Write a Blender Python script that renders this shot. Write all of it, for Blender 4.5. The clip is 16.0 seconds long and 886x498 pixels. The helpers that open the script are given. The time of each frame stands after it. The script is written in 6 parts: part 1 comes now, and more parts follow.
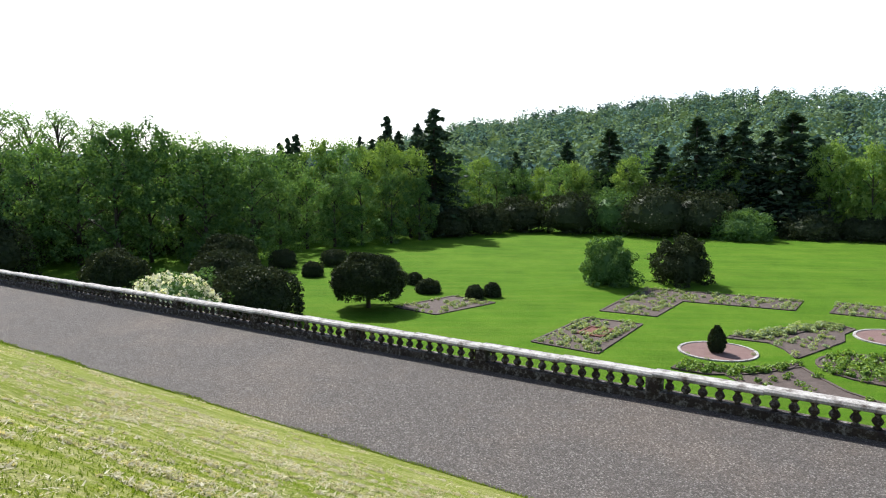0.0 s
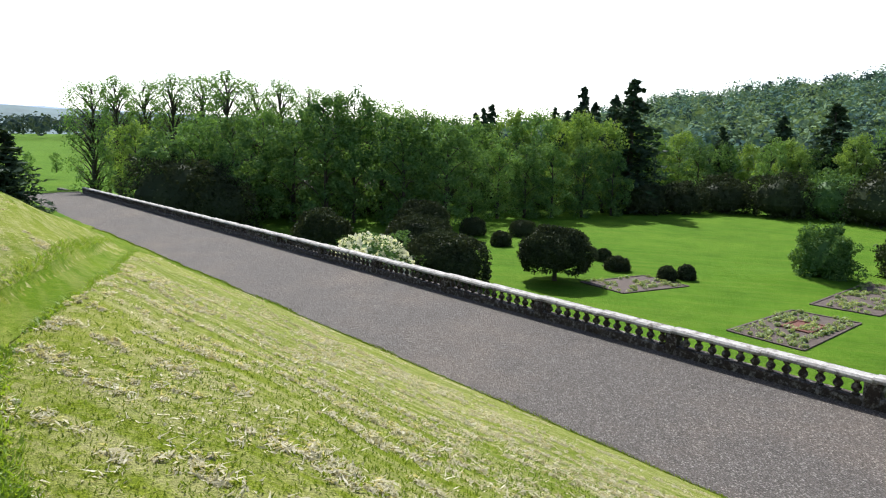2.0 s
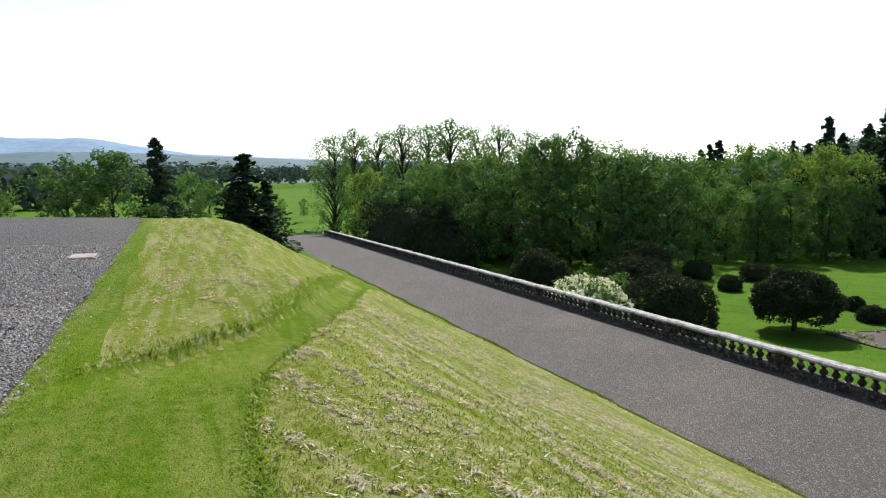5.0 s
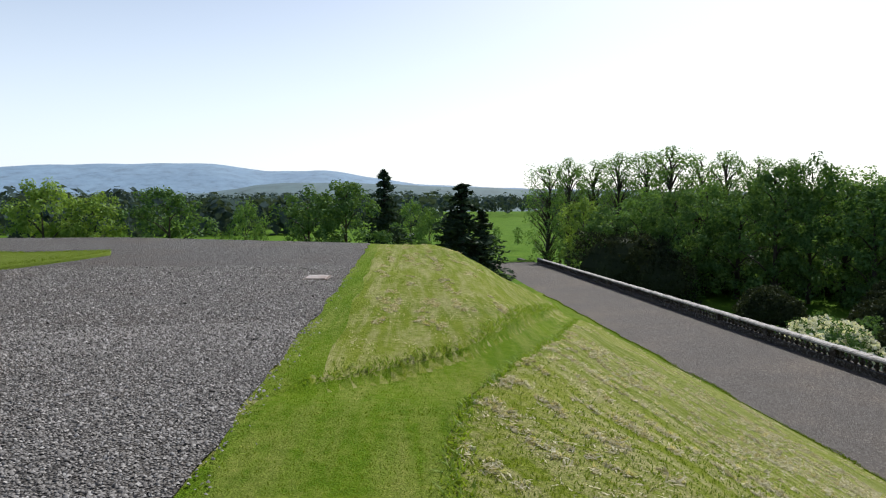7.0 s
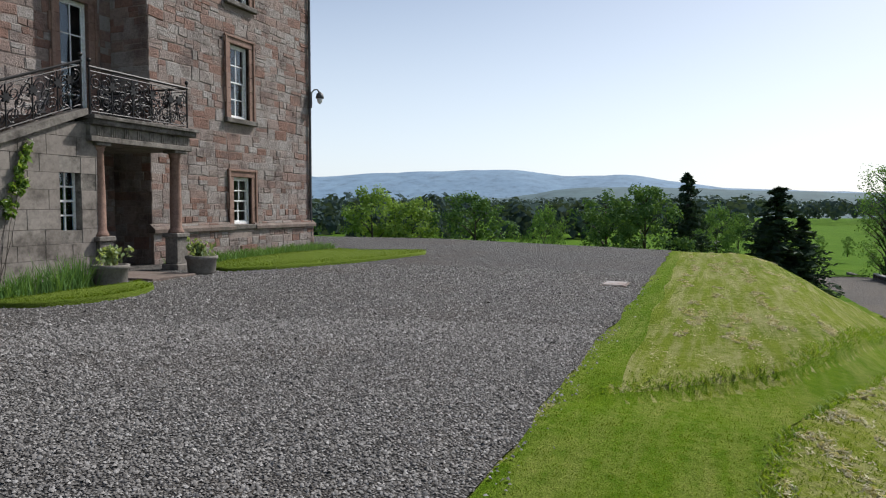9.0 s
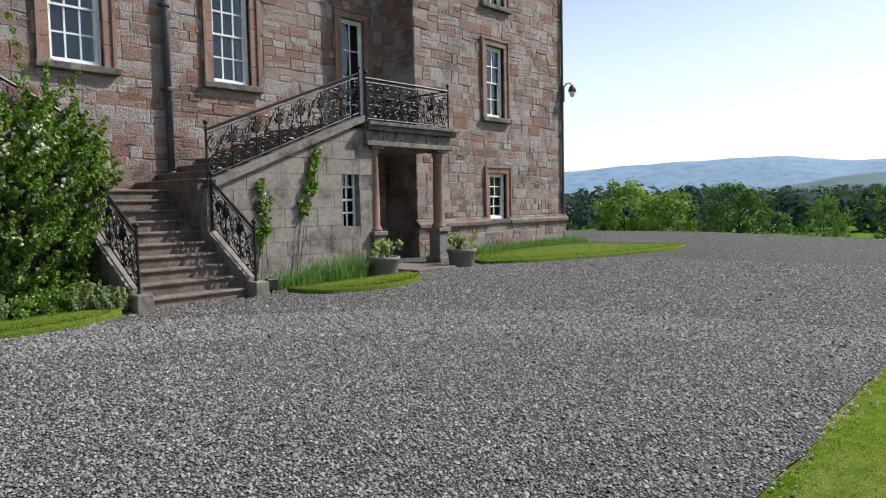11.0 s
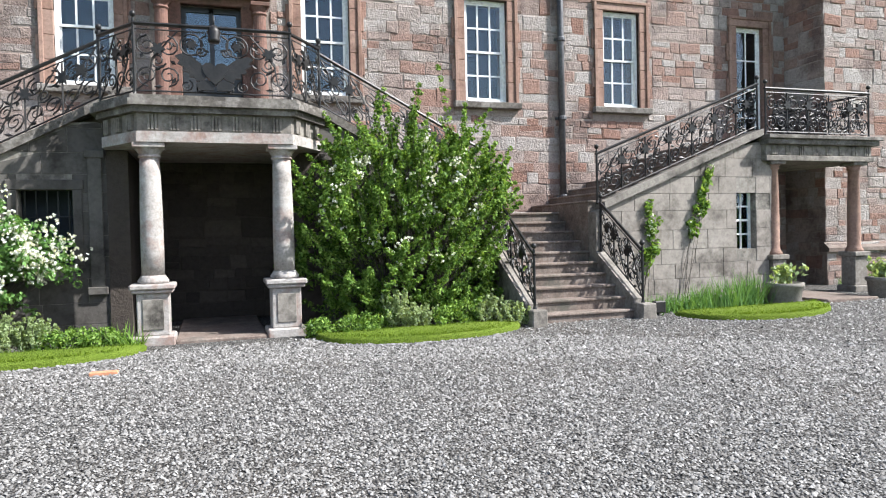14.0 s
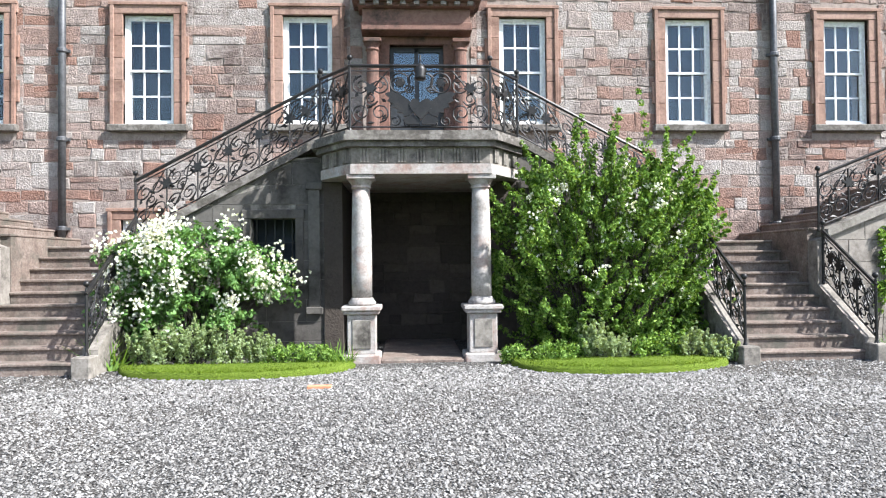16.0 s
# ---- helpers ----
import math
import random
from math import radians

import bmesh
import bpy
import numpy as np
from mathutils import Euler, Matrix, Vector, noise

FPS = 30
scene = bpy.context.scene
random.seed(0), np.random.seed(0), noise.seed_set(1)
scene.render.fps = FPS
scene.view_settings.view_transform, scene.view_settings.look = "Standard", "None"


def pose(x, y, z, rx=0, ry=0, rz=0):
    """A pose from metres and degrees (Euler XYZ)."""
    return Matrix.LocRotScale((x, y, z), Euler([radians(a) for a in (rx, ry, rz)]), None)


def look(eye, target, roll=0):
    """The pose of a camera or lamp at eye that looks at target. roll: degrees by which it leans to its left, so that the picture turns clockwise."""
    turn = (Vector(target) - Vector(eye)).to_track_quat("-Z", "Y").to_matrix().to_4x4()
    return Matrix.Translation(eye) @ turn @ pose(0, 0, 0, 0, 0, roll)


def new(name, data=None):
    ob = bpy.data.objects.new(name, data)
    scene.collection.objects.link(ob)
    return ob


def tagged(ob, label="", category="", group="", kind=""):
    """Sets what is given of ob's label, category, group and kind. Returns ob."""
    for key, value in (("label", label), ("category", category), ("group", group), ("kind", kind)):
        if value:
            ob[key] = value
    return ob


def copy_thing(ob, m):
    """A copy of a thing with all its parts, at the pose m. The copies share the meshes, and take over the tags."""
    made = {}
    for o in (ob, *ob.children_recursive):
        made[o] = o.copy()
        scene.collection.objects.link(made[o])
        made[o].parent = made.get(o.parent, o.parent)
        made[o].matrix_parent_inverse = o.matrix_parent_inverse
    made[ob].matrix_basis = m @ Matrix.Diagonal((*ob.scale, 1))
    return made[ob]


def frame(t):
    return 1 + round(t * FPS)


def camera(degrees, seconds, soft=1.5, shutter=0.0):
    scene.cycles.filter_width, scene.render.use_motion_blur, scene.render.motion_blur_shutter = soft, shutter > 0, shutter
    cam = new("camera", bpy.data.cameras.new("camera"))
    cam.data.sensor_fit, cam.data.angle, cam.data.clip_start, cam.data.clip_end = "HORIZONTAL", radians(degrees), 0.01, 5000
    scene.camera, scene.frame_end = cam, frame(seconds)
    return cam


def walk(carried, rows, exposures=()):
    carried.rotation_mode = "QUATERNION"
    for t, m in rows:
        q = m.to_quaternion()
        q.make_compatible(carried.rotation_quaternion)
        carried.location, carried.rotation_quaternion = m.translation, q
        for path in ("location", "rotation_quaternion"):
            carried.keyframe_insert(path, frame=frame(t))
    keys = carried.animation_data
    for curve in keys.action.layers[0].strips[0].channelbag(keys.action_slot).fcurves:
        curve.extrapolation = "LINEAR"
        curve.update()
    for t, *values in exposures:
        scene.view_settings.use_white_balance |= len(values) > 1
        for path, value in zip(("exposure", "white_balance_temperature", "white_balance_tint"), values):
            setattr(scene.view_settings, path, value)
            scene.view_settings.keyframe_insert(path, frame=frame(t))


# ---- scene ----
cam = camera(64.8, 16.0, 1.15)
PATH = [
    (0, -0.098, -0.165, 1.706, 83.04, 0.06, -143.56),
    (0.5, -0.076, -0.148, 1.702, 82.39, -0.14, -139.78),
    (1, -0.049, -0.125, 1.697, 81.76, -0.72, -135.15),
    (1.5, -0.020, -0.096, 1.694, 80.88, -1.16, -130.67),
    (2, 0.008, -0.065, 1.694, 80.55, -1.34, -127.96),
    (2.5, 0.031, -0.037, 1.696, 80.55, -1.63, -125.50),
    (3, 0.051, -0.013, 1.698, 81.36, -2.10, -122.14),
    (3.5, 0.068, 0.006, 1.699, 82.09, -2.07, -119.37),
    (4, 0.081, 0.020, 1.698, 83.02, -0.93, -116.25),
    (6.5, 0.055, -0.093, 1.710, 84.94, 0.11, -99.01),
    (7, 0.067, -0.082, 1.714, 86.19, 0.15, -93.04),
    (7.5, 0.082, -0.067, 1.718, 86.62, 0.64, -86.36),
    (8, 0.099, -0.050, 1.720, 86.45, 0.47, -80.33),
    (8.5, 0.114, -0.035, 1.721, 86.68, 0.14, -75.22),
    (9, 0.126, -0.023, 1.721, 86.58, -0.10, -69.03),
    (11.5, 0.086, 0.074, 1.683, 86.86, 1.33, -43.49),
    (12, 0.073, 0.088, 1.683, 87.36, 1.28, -37.41),
    (12.5, 0.056, 0.103, 1.683, 87.02, 1.56, -31.31),
    (13, 0.034, 0.118, 1.685, 87.01, 1.14, -27.51),
    (13.5, 0.009, 0.128, 1.687, 88.14, 1.10, -23.05),
    (14, -0.019, 0.134, 1.691, 88.77, 1.30, -18.41),
    (14.5, -0.049, 0.135, 1.695, 89.49, 1.17, -14.36),
    (15, -0.078, 0.135, 1.698, 90.43, 0.83, -10.37),
    (15.5, -0.102, 0.135, 1.701, 90.63, 0.38, -6.34),
    (16, -0.120, 0.135, 1.704, 91.20, 0.58, -2.99),
]
walk(cam, [(t, pose(*p)) for t, *p in PATH],
     [(0.0, 0.85, 6350, 10), (4.0, 0.68, 6350, 10), (7.0, 0.16, 6450, 10), (9.0, 0.04, 6450, 10), (11.5, 0.52, 6350, 10), (12.5, 0.82, 6300, 9), (14.0, 1.36, 6250, 8), (15.0, 1.58, 6200, 8), (16.0, 1.62, 6150, 8)])

# ---- light ----
SUN_AZ, SUN_EL = 119.0, 45.0
world = bpy.data.worlds.new("world")
scene.world = world
world.use_nodes = True
wn = world.node_tree.nodes
sky = wn.new("ShaderNodeTexSky")
sky.sky_type = "NISHITA"
sky.sun_disc = False
sky.sun_elevation, sky.sun_rotation = radians(SUN_EL), radians(SUN_AZ)
sky.altitude = 400
sky.air_density, sky.dust_density, sky.ozone_density = 0.9, 2.2, 0.9
# pale haze that thickens evenly towards the horizon, all the way round
up_axis = wn.new("ShaderNodeSeparateXYZ")
world.node_tree.links.new(wn.new("ShaderNodeTexCoord").outputs["Generated"], up_axis.inputs[0])
haze = wn.new("ShaderNodeMapRange")
haze.interpolation_type = "SMOOTHSTEP"
haze.inputs[1].default_value, haze.inputs[2].default_value, haze.inputs[3].default_value, haze.inputs[4].default_value = -0.02, 0.48, 0.54, 0.0
world.node_tree.links.new(up_axis.outputs[2], haze.inputs[0])
veil = wn.new("ShaderNodeMix")
veil.data_type = "RGBA"
world.node_tree.links.new(haze.outputs[0], veil.inputs[0])
world.node_tree.links.new(sky.outputs[0], veil.inputs[6])
veil.inputs[7].default_value = (10.2, 11.2, 12.2, 1)
wn["Background"].inputs[1].default_value = 0.108
world.node_tree.links.new(veil.outputs[2], wn["Background"].inputs[0])
sun = new("sun", bpy.data.lights.new("sun", "SUN"))
sun.data.energy, sun.data.angle, sun.data.color = 4.9, radians(0.5), (1.0, 0.98, 0.95)
sa, se = radians(SUN_AZ), radians(SUN_EL)
sun.matrix_basis = look((math.sin(sa) * math.cos(se) * 50, math.cos(sa) * math.cos(se) * 50, math.sin(se) * 50), (0, 0, 0))


# ---- materials ----
def nodes_of(name):
    m = bpy.data.materials.new(name)
    m.use_nodes = True
    return m, m.node_tree.nodes, m.node_tree.links


def ramp(n, stops):
    r = n.new("ShaderNodeValToRGB")
    while len(r.color_ramp.elements) < len(stops):
        r.color_ramp.elements.new(0.5)
    for e, (p, c) in zip(r.color_ramp.elements, stops):
        e.position, e.color = p, (*c, 1)
    return r


def noise_tex(n, l, vec, scale, detail=4, rough=0.6):
    t = n.new("ShaderNodeTexNoise")
    t.inputs["Scale"].default_value, t.inputs["Detail"].default_value, t.inputs["Roughness"].default_value = scale, detail, rough
    l.new(vec, t.inputs["Vector"])
    return t.outputs["Fac"]


def mixc(n, l, fac, a, b, kind="MIX"):
    m = n.new("ShaderNodeMix")
    m.data_type, m.blend_type = "RGBA", kind
    for sock, v in ((m.inputs[0], fac), (m.inputs[6], a), (m.inputs[7], b)):
        if isinstance(v, (int, float)):
            sock.default_value = v
        elif isinstance(v, tuple):
            sock.default_value = (*v, 1)
        else:
            l.new(v, sock)
    return m.outputs[2]


def mat(name, stops, big=1.0, fine=20.0, rough=0.8, bump=0.3, bump_d=0.02, metal=0.0, rand="", spread=0.5, stain=None, stain_scale=0.8, spec=0.3, grit=0.75):
    """Two scales of noise through a colour ramp; rand picks each piece's place on the ramp."""
    m, n, l = nodes_of(name)
    b = n["Principled BSDF"]
    b.inputs["Metallic"].default_value, b.inputs["Specular IOR Level"].default_value = metal, spec
    co = n.new("ShaderNodeNewGeometry").outputs["Position"]
    f1, f2 = noise_tex(n, l, co, big), noise_tex(n, l, co, fine, 6)
    mx = n.new("ShaderNodeMath")
    mx.operation = "MULTIPLY_ADD"
    l.new(f2, mx.inputs[0])
    mx.inputs[1].default_value = 0.5
    half = n.new("ShaderNodeMath")
    half.operation = "MULTIPLY"
    l.new(f1, half.inputs[0])
    half.inputs[1].default_value = 0.5
    l.new(half.outputs[0], mx.inputs[2])
    fac = mx.outputs[0]
    if rand:
        if rand == "object":
            r = n.new("ShaderNodeObjectInfo").outputs["Random"]
        else:
            r = n.new("ShaderNodeNewGeometry").outputs["Random Per Island"]
        bl = n.new("ShaderNodeMix")
        bl.inputs[0].default_value = spread
        l.new(fac, bl.inputs[2])
        l.new(r, bl.inputs[3])
        fac = bl.outputs[0]
    else:
        st = n.new("ShaderNodeMapRange")
        st.inputs[1].default_value, st.inputs[2].default_value = 0.3, 0.7
        l.new(fac, st.inputs[0])
        fac = st.outputs[0]
    r = ramp(n, stops)
    l.new(fac, r.inputs[0])
    col = r.outputs[0]
    if stain:
        sf = noise_tex(n, l, co, stain_scale, 6, 0.7)
        sr = ramp(n, [(0.5, (0, 0, 0)), (0.68, (1, 1, 1))])
        l.new(sf, sr.inputs[0])
        col = mixc(n, l, sr.outputs[0], col, stain)
    gr = ramp(n, [(0.3, (0.58, 0.56, 0.55)), (0.5, (0.97, 0.97, 0.97)), (0.72, (1.25, 1.25, 1.24))])
    l.new(noise_tex(n, l, co, fine * 0.45, 8, 0.72), gr.inputs[0])
    col = mixc(n, l, grit, col, gr.outputs[0], "MULTIPLY")
    l.new(col, b.inputs["Base Color"])
    rr = n.new("ShaderNodeMapRange")
    rr.inputs[3].default_value, rr.inputs[4].default_value = max(rough - 0.12, 0), min(rough + 0.1, 1)
    l.new(f2, rr.inputs[0])
    l.new(rr.outputs[0], b.inputs["Roughness"])
    if bump:
        bp = n.new("ShaderNodeBump")
        bp.inputs["Strength"].default_value, bp.inputs["Distance"].default_value = bump, bump_d
        l.new(f2, bp.inputs["Height"])
        l.new(bp.outputs[0], b.inputs["Normal"])
    return m


def leaf_mat(name, stops, trans=0.45, gloss=0.04, vary=0.4):
    """Leaf: diffuse and light through the blade, each leaf with a shade of its own."""
    m, n, l = nodes_of(name)
    geo = n.new("ShaderNodeNewGeometry")
    f = noise_tex(n, l, geo.outputs["Position"], 0.35, 3)
    bl = n.new("ShaderNodeMix")
    bl.inputs[0].default_value = 1 - vary
    l.new(geo.outputs["Random Per Island"], bl.inputs[2])
    l.new(f, bl.inputs[3])
    r = ramp(n, stops)
    l.new(bl.outputs[0], r.inputs[0])
    d, t, g = n.new("ShaderNodeBsdfDiffuse"), n.new("ShaderNodeBsdfTranslucent"), n.new("ShaderNodeBsdfGlossy")
    g.inputs["Roughness"].default_value = 0.45
    g.inputs["Color"].default_value = (0.5, 0.5, 0.5, 1)
    l.new(r.outputs[0], d.inputs[0])
    l.new(mixc(n, l, 1.0, r.outputs[0], (1.3, 1.22, 0.55), "MULTIPLY"), t.inputs[0])
    m1, m2 = n.new("ShaderNodeMixShader"), n.new("ShaderNodeMixShader")
    m1.inputs[0].default_value, m2.inputs[0].default_value = trans, gloss
    l.new(d.outputs[0], m1.inputs[1])
    l.new(t.outputs[0], m1.inputs[2])
    l.new(m1.outputs[0], m2.inputs[1])
    l.new(g.outputs[0], m2.inputs[2])
    l.new(m2.outputs[0], n["Material Output"].inputs[0])
    return m


def glass_mat(name):
    m, n, l = nodes_of(name)
    t, g, f, mx = n.new("ShaderNodeBsdfTransparent"), n.new("ShaderNodeBsdfGlossy"), n.new("ShaderNodeFresnel"), n.new("ShaderNodeMixShader")
    t.inputs[0].default_value = (0.75, 0.82, 0.85, 1)
    g.inputs["Roughness"].default_value = 0.02
    g.inputs["Color"].default_value = (0.74, 0.88, 1.0, 1)
    f.inputs[0].default_value = 1.75
    l.new(f.outputs[0], mx.inputs[0])
    l.new(t.outputs[0], mx.inputs[1])
    l.new(g.outputs[0], mx.inputs[2])
    l.new(mx.outputs[0], n["Material Output"].inputs[0])
    return m


STONE = [(0.0, (0.129, 0.065, 0.048)), (0.2, (0.231, 0.133, 0.101)), (0.4, (0.262, 0.194, 0.167)), (0.6, (0.279, 0.238, 0.214)), (0.8, (0.306, 0.275, 0.252)), (1.0, (0.374, 0.347, 0.320))]
M_STONE_P = mat("rubble_stone", STONE, 0.35, 30, 0.9, 1.0, 0.03, rand="object", spread=0.72, stain=(0.116, 0.085, 0.075), stain_scale=1.1)
M_STONE_I = mat("rubble_stone_rest", STONE, 0.35, 30, 0.9, 1.0, 0.03, rand="island", spread=0.72, stain=(0.116, 0.085, 0.075), stain_scale=1.1)
M_MORTAR = mat("mortar", [(0.0, (0.197, 0.153, 0.129)), (1.0, (0.306, 0.255, 0.224))], 2, 30, 0.95, 0.6, 0.02)
M_RED = mat("red_sandstone", [(0.0, (0.184, 0.099, 0.071)), (0.5, (0.258, 0.160, 0.122)), (1.0, (0.313, 0.224, 0.184))], 3, 40, 0.85, 0.5, 0.014, rand="island", spread=0.35, stain=(0.136, 0.078, 0.058), stain_scale=1.9)
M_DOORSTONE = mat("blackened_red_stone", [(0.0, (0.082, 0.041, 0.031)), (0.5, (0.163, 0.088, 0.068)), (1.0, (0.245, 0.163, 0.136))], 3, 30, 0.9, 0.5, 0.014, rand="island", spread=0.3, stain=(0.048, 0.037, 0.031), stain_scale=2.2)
M_WEATHER = mat("blackened_ledge_stone", [(0.0, (0.041, 0.035, 0.031)), (0.5, (0.102, 0.090, 0.078)), (1.0, (0.204, 0.187, 0.167))], 2.2, 22, 0.95, 0.6, 0.016, stain=(0.245, 0.224, 0.204), stain_scale=3.4)
M_PLAST = mat("old_ashlar", [(0.0, (0.102, 0.092, 0.081)), (0.45, (0.186, 0.165, 0.143)), (1.0, (0.287, 0.263, 0.233))], 1.6, 18, 0.9, 0.4, 0.012, stain=(0.042, 0.037, 0.031), stain_scale=2.1)
M_ASHLAR_P = mat("ashlar_block", [(0.0, (0.156, 0.136, 0.119)), (0.5, (0.245, 0.214, 0.187)), (1.0, (0.320, 0.292, 0.262))], 1.1, 20, 0.9, 0.4, 0.01, rand="object", spread=0.15, stain=(0.088, 0.075, 0.063), stain_scale=1.5)
# staining and the balcony's shadow, both mixed into the block colour
M_ASHLAR_SHADE = mat("stained_shaded_ashlar_block", [(0.0, (0.041, 0.036, 0.032)), (0.5, (0.085, 0.076, 0.068)), (1.0, (0.156, 0.145, 0.131))], 1.1, 20, 0.9, 0.5, 0.012, rand="object", spread=0.25, stain=(0.031, 0.027, 0.023), stain_scale=1.8)
M_PALE = mat("pale_column_stone", [(0.0, (0.181, 0.161, 0.145)), (0.5, (0.316, 0.289, 0.268)), (1.0, (0.401, 0.376, 0.355))], 3, 30, 0.85, 0.35, 0.01, stain=(0.235, 0.151, 0.124), stain_scale=2.5)
M_STEP = mat("worn_step_stone", [(0.0, (0.075, 0.054, 0.044)), (0.5, (0.160, 0.122, 0.102)), (1.0, (0.258, 0.221, 0.194))], 3, 30, 0.9, 0.4, 0.01, stain=(0.082, 0.075, 0.061), stain_scale=2)
# lichened stone, base colour lowered for the balustrade's backlit side
M_SHADESTONE = mat("lichened_shade_dark_stone", [(0.0, (0.018, 0.014, 0.012)), (0.5, (0.040, 0.030, 0.024)), (1.0, (0.080, 0.062, 0.051))], 2.5, 25, 0.95, 0.5, 0.015, stain=(0.272, 0.256, 0.240), stain_scale=5.5)
M_COPE = mat("lichened_coping", [(0.0, (0.160, 0.148, 0.132)), (0.45, (0.336, 0.320, 0.296)), (1.0, (0.528, 0.512, 0.488))], 3.5, 25, 0.95, 0.5, 0.015, stain=(0.072, 0.056, 0.046), stain_scale=3.2)
M_WHITE = mat("white_paint", [(0.0, (0.700, 0.700, 0.680)), (1.0, (0.820, 0.820, 0.800))], 3, 40, 0.45, 0.05, 0.003)
# dark blue-grey that stands for the gloom of unlit rooms
M_DARKROOM = mat("room_gloom", [(0.0, (0.035, 0.045, 0.060)), (1.0, (0.060, 0.070, 0.085))], 1, 8, 0.9, 0)
M_IRON = mat("wrought_iron", [(0.0, (0.012, 0.012, 0.013)), (0.7, (0.030, 0.028, 0.027)), (1.0, (0.075, 0.055, 0.045))], 5, 60, 0.45, 0.25, 0.003, metal=0.55, spec=0.5)
M_LEAD = mat("lead_pipe", [(0.0, (0.050, 0.050, 0.054)), (1.0, (0.144, 0.144, 0.149))], 2, 25, 0.55, 0.2, 0.004, metal=0.5)
M_DOOR = mat("dark_door_paint", [(0.0, (0.018, 0.020, 0.022)), (1.0, (0.040, 0.042, 0.045))], 2, 30, 0.4, 0.1, 0.003)
# porch recess stone, its shade put into the base colour
M_PORCHSHADE = mat("porch_shade_stone", [(0.0, (0.024, 0.020, 0.017)), (0.5, (0.051, 0.041, 0.034)), (1.0, (0.095, 0.075, 0.063))], 1.5, 24, 0.95, 0.7, 0.02, rand="island", spread=0.5)
M_SLATE = mat("slate_roof", [(0.0, (0.080, 0.085, 0.095)), (1.0, (0.160, 0.165, 0.180))], 2, 20, 0.7, 0.3, 0.01)
M_GLASS = glass_mat("window_glass")
def gravel_mat(name, stops, cell, gap_shade, stain, rough=0.9, deep=0.02, patch=0.35):
    """Loose stones as uneven cells: each with its own shade and a rounded top, shadow painted dark into the gaps
    between.
    """
    m, n, l = nodes_of(name)
    b = n["Principled BSDF"]
    b.inputs["Roughness"].default_value, b.inputs["Specular IOR Level"].default_value = rough, 0.25
    co = n.new("ShaderNodeNewGeometry").outputs["Position"]
    v = n.new("ShaderNodeTexVoronoi")
    v.inputs["Scale"].default_value = cell
    l.new(co, v.inputs["Vector"])
    sep = n.new("ShaderNodeSeparateColor")
    l.new(v.outputs["Color"], sep.inputs[0])
    r = ramp(n, stops)
    l.new(sep.outputs[0], r.inputs[0])
    # colour falls off at cell edges to stand for shadow among stones
    g = ramp(n, [(0.30, (1, 1, 1)), (0.62, (gap_shade,) * 3)])
    l.new(v.outputs["Distance"], g.inputs[0])
    col = mixc(n, l, 1.0, r.outputs[0], g.outputs[0], "MULTIPLY")
    sr = ramp(n, [(0.47, (0, 0, 0)), (0.7, (0.6, 0.6, 0.6))])
    l.new(noise_tex(n, l, co, patch, 6, 0.7), sr.inputs[0])
    col = mixc(n, l, sr.outputs[0], col, mixc(n, l, 1.0, col, stain, "MULTIPLY"))
    l.new(col, b.inputs["Base Color"])
    inv = n.new("ShaderNodeMath")
    inv.operation = "SUBTRACT"
    inv.inputs[0].default_value = 1.0
    l.new(v.outputs["Distance"], inv.inputs[1])
    bp = n.new("ShaderNodeBump")
    bp.inputs["Strength"].default_value, bp.inputs["Distance"].default_value = 1.0, deep
    l.new(inv.outputs[0], bp.inputs["Height"])
    l.new(bp.outputs[0], b.inputs["Normal"])
    return m


M_PEBBLE = mat("gravel_stone", [(0.0, (0.078, 0.072, 0.067)), (0.35, (0.155, 0.146, 0.138)), (0.7, (0.24, 0.229, 0.218)), (1.0, (0.40, 0.387, 0.373))], 3, 60, 0.85, 0.2, 0.004, rand="island", spread=0.75)
M_GRAVEL = gravel_mat("grey_gravel", [(0.0, (0.054, 0.049, 0.045)), (0.35, (0.108, 0.100, 0.092)), (0.7, (0.170, 0.161, 0.151)), (1.0, (0.30, 0.289, 0.277))], 46, 0.42, (0.92, 0.78, 0.65), 0.9, 0.032)
M_ROAD = gravel_mat("fine_road_gravel", [(0.0, (0.074, 0.064, 0.057)), (0.4, (0.107, 0.095, 0.084)), (0.8, (0.137, 0.123, 0.110)), (1.0, (0.266, 0.244, 0.222))], 30, 0.6, (1.5, 1.36, 1.22), 0.95, 0.03, 0.2)
M_SOIL = mat("bare_soil", [(0.0, (0.041, 0.029, 0.023)), (1.0, (0.116, 0.088, 0.075))], 2, 14, 0.95, 0.8, 0.04)
M_PINK = mat("pink_gravel", [(0.0, (0.116, 0.065, 0.056)), (1.0, (0.190, 0.122, 0.109))], 2, 30, 0.95, 0.5, 0.02)
M_TERRA = mat("weathered_planter", [(0.0, (0.102, 0.092, 0.078)), (1.0, (0.245, 0.224, 0.197))], 4, 40, 0.9, 0.3, 0.008)
M_BARK = mat("bark", [(0.0, (0.024, 0.019, 0.015)), (1.0, (0.088, 0.075, 0.061))], 3, 20, 0.95, 0.8, 0.03)
L_OAK = leaf_mat("broad_leaf", [(0.0, (0.058, 0.125, 0.036)), (0.5, (0.125, 0.234, 0.070)), (1.0, (0.255, 0.395, 0.128))], 0.32, 0.015)
L_LIME = leaf_mat("young_leaf", [(0.0, (0.086, 0.153, 0.035)), (0.5, (0.172, 0.276, 0.066)), (1.0, (0.318, 0.436, 0.127))], 0.34, 0.015)
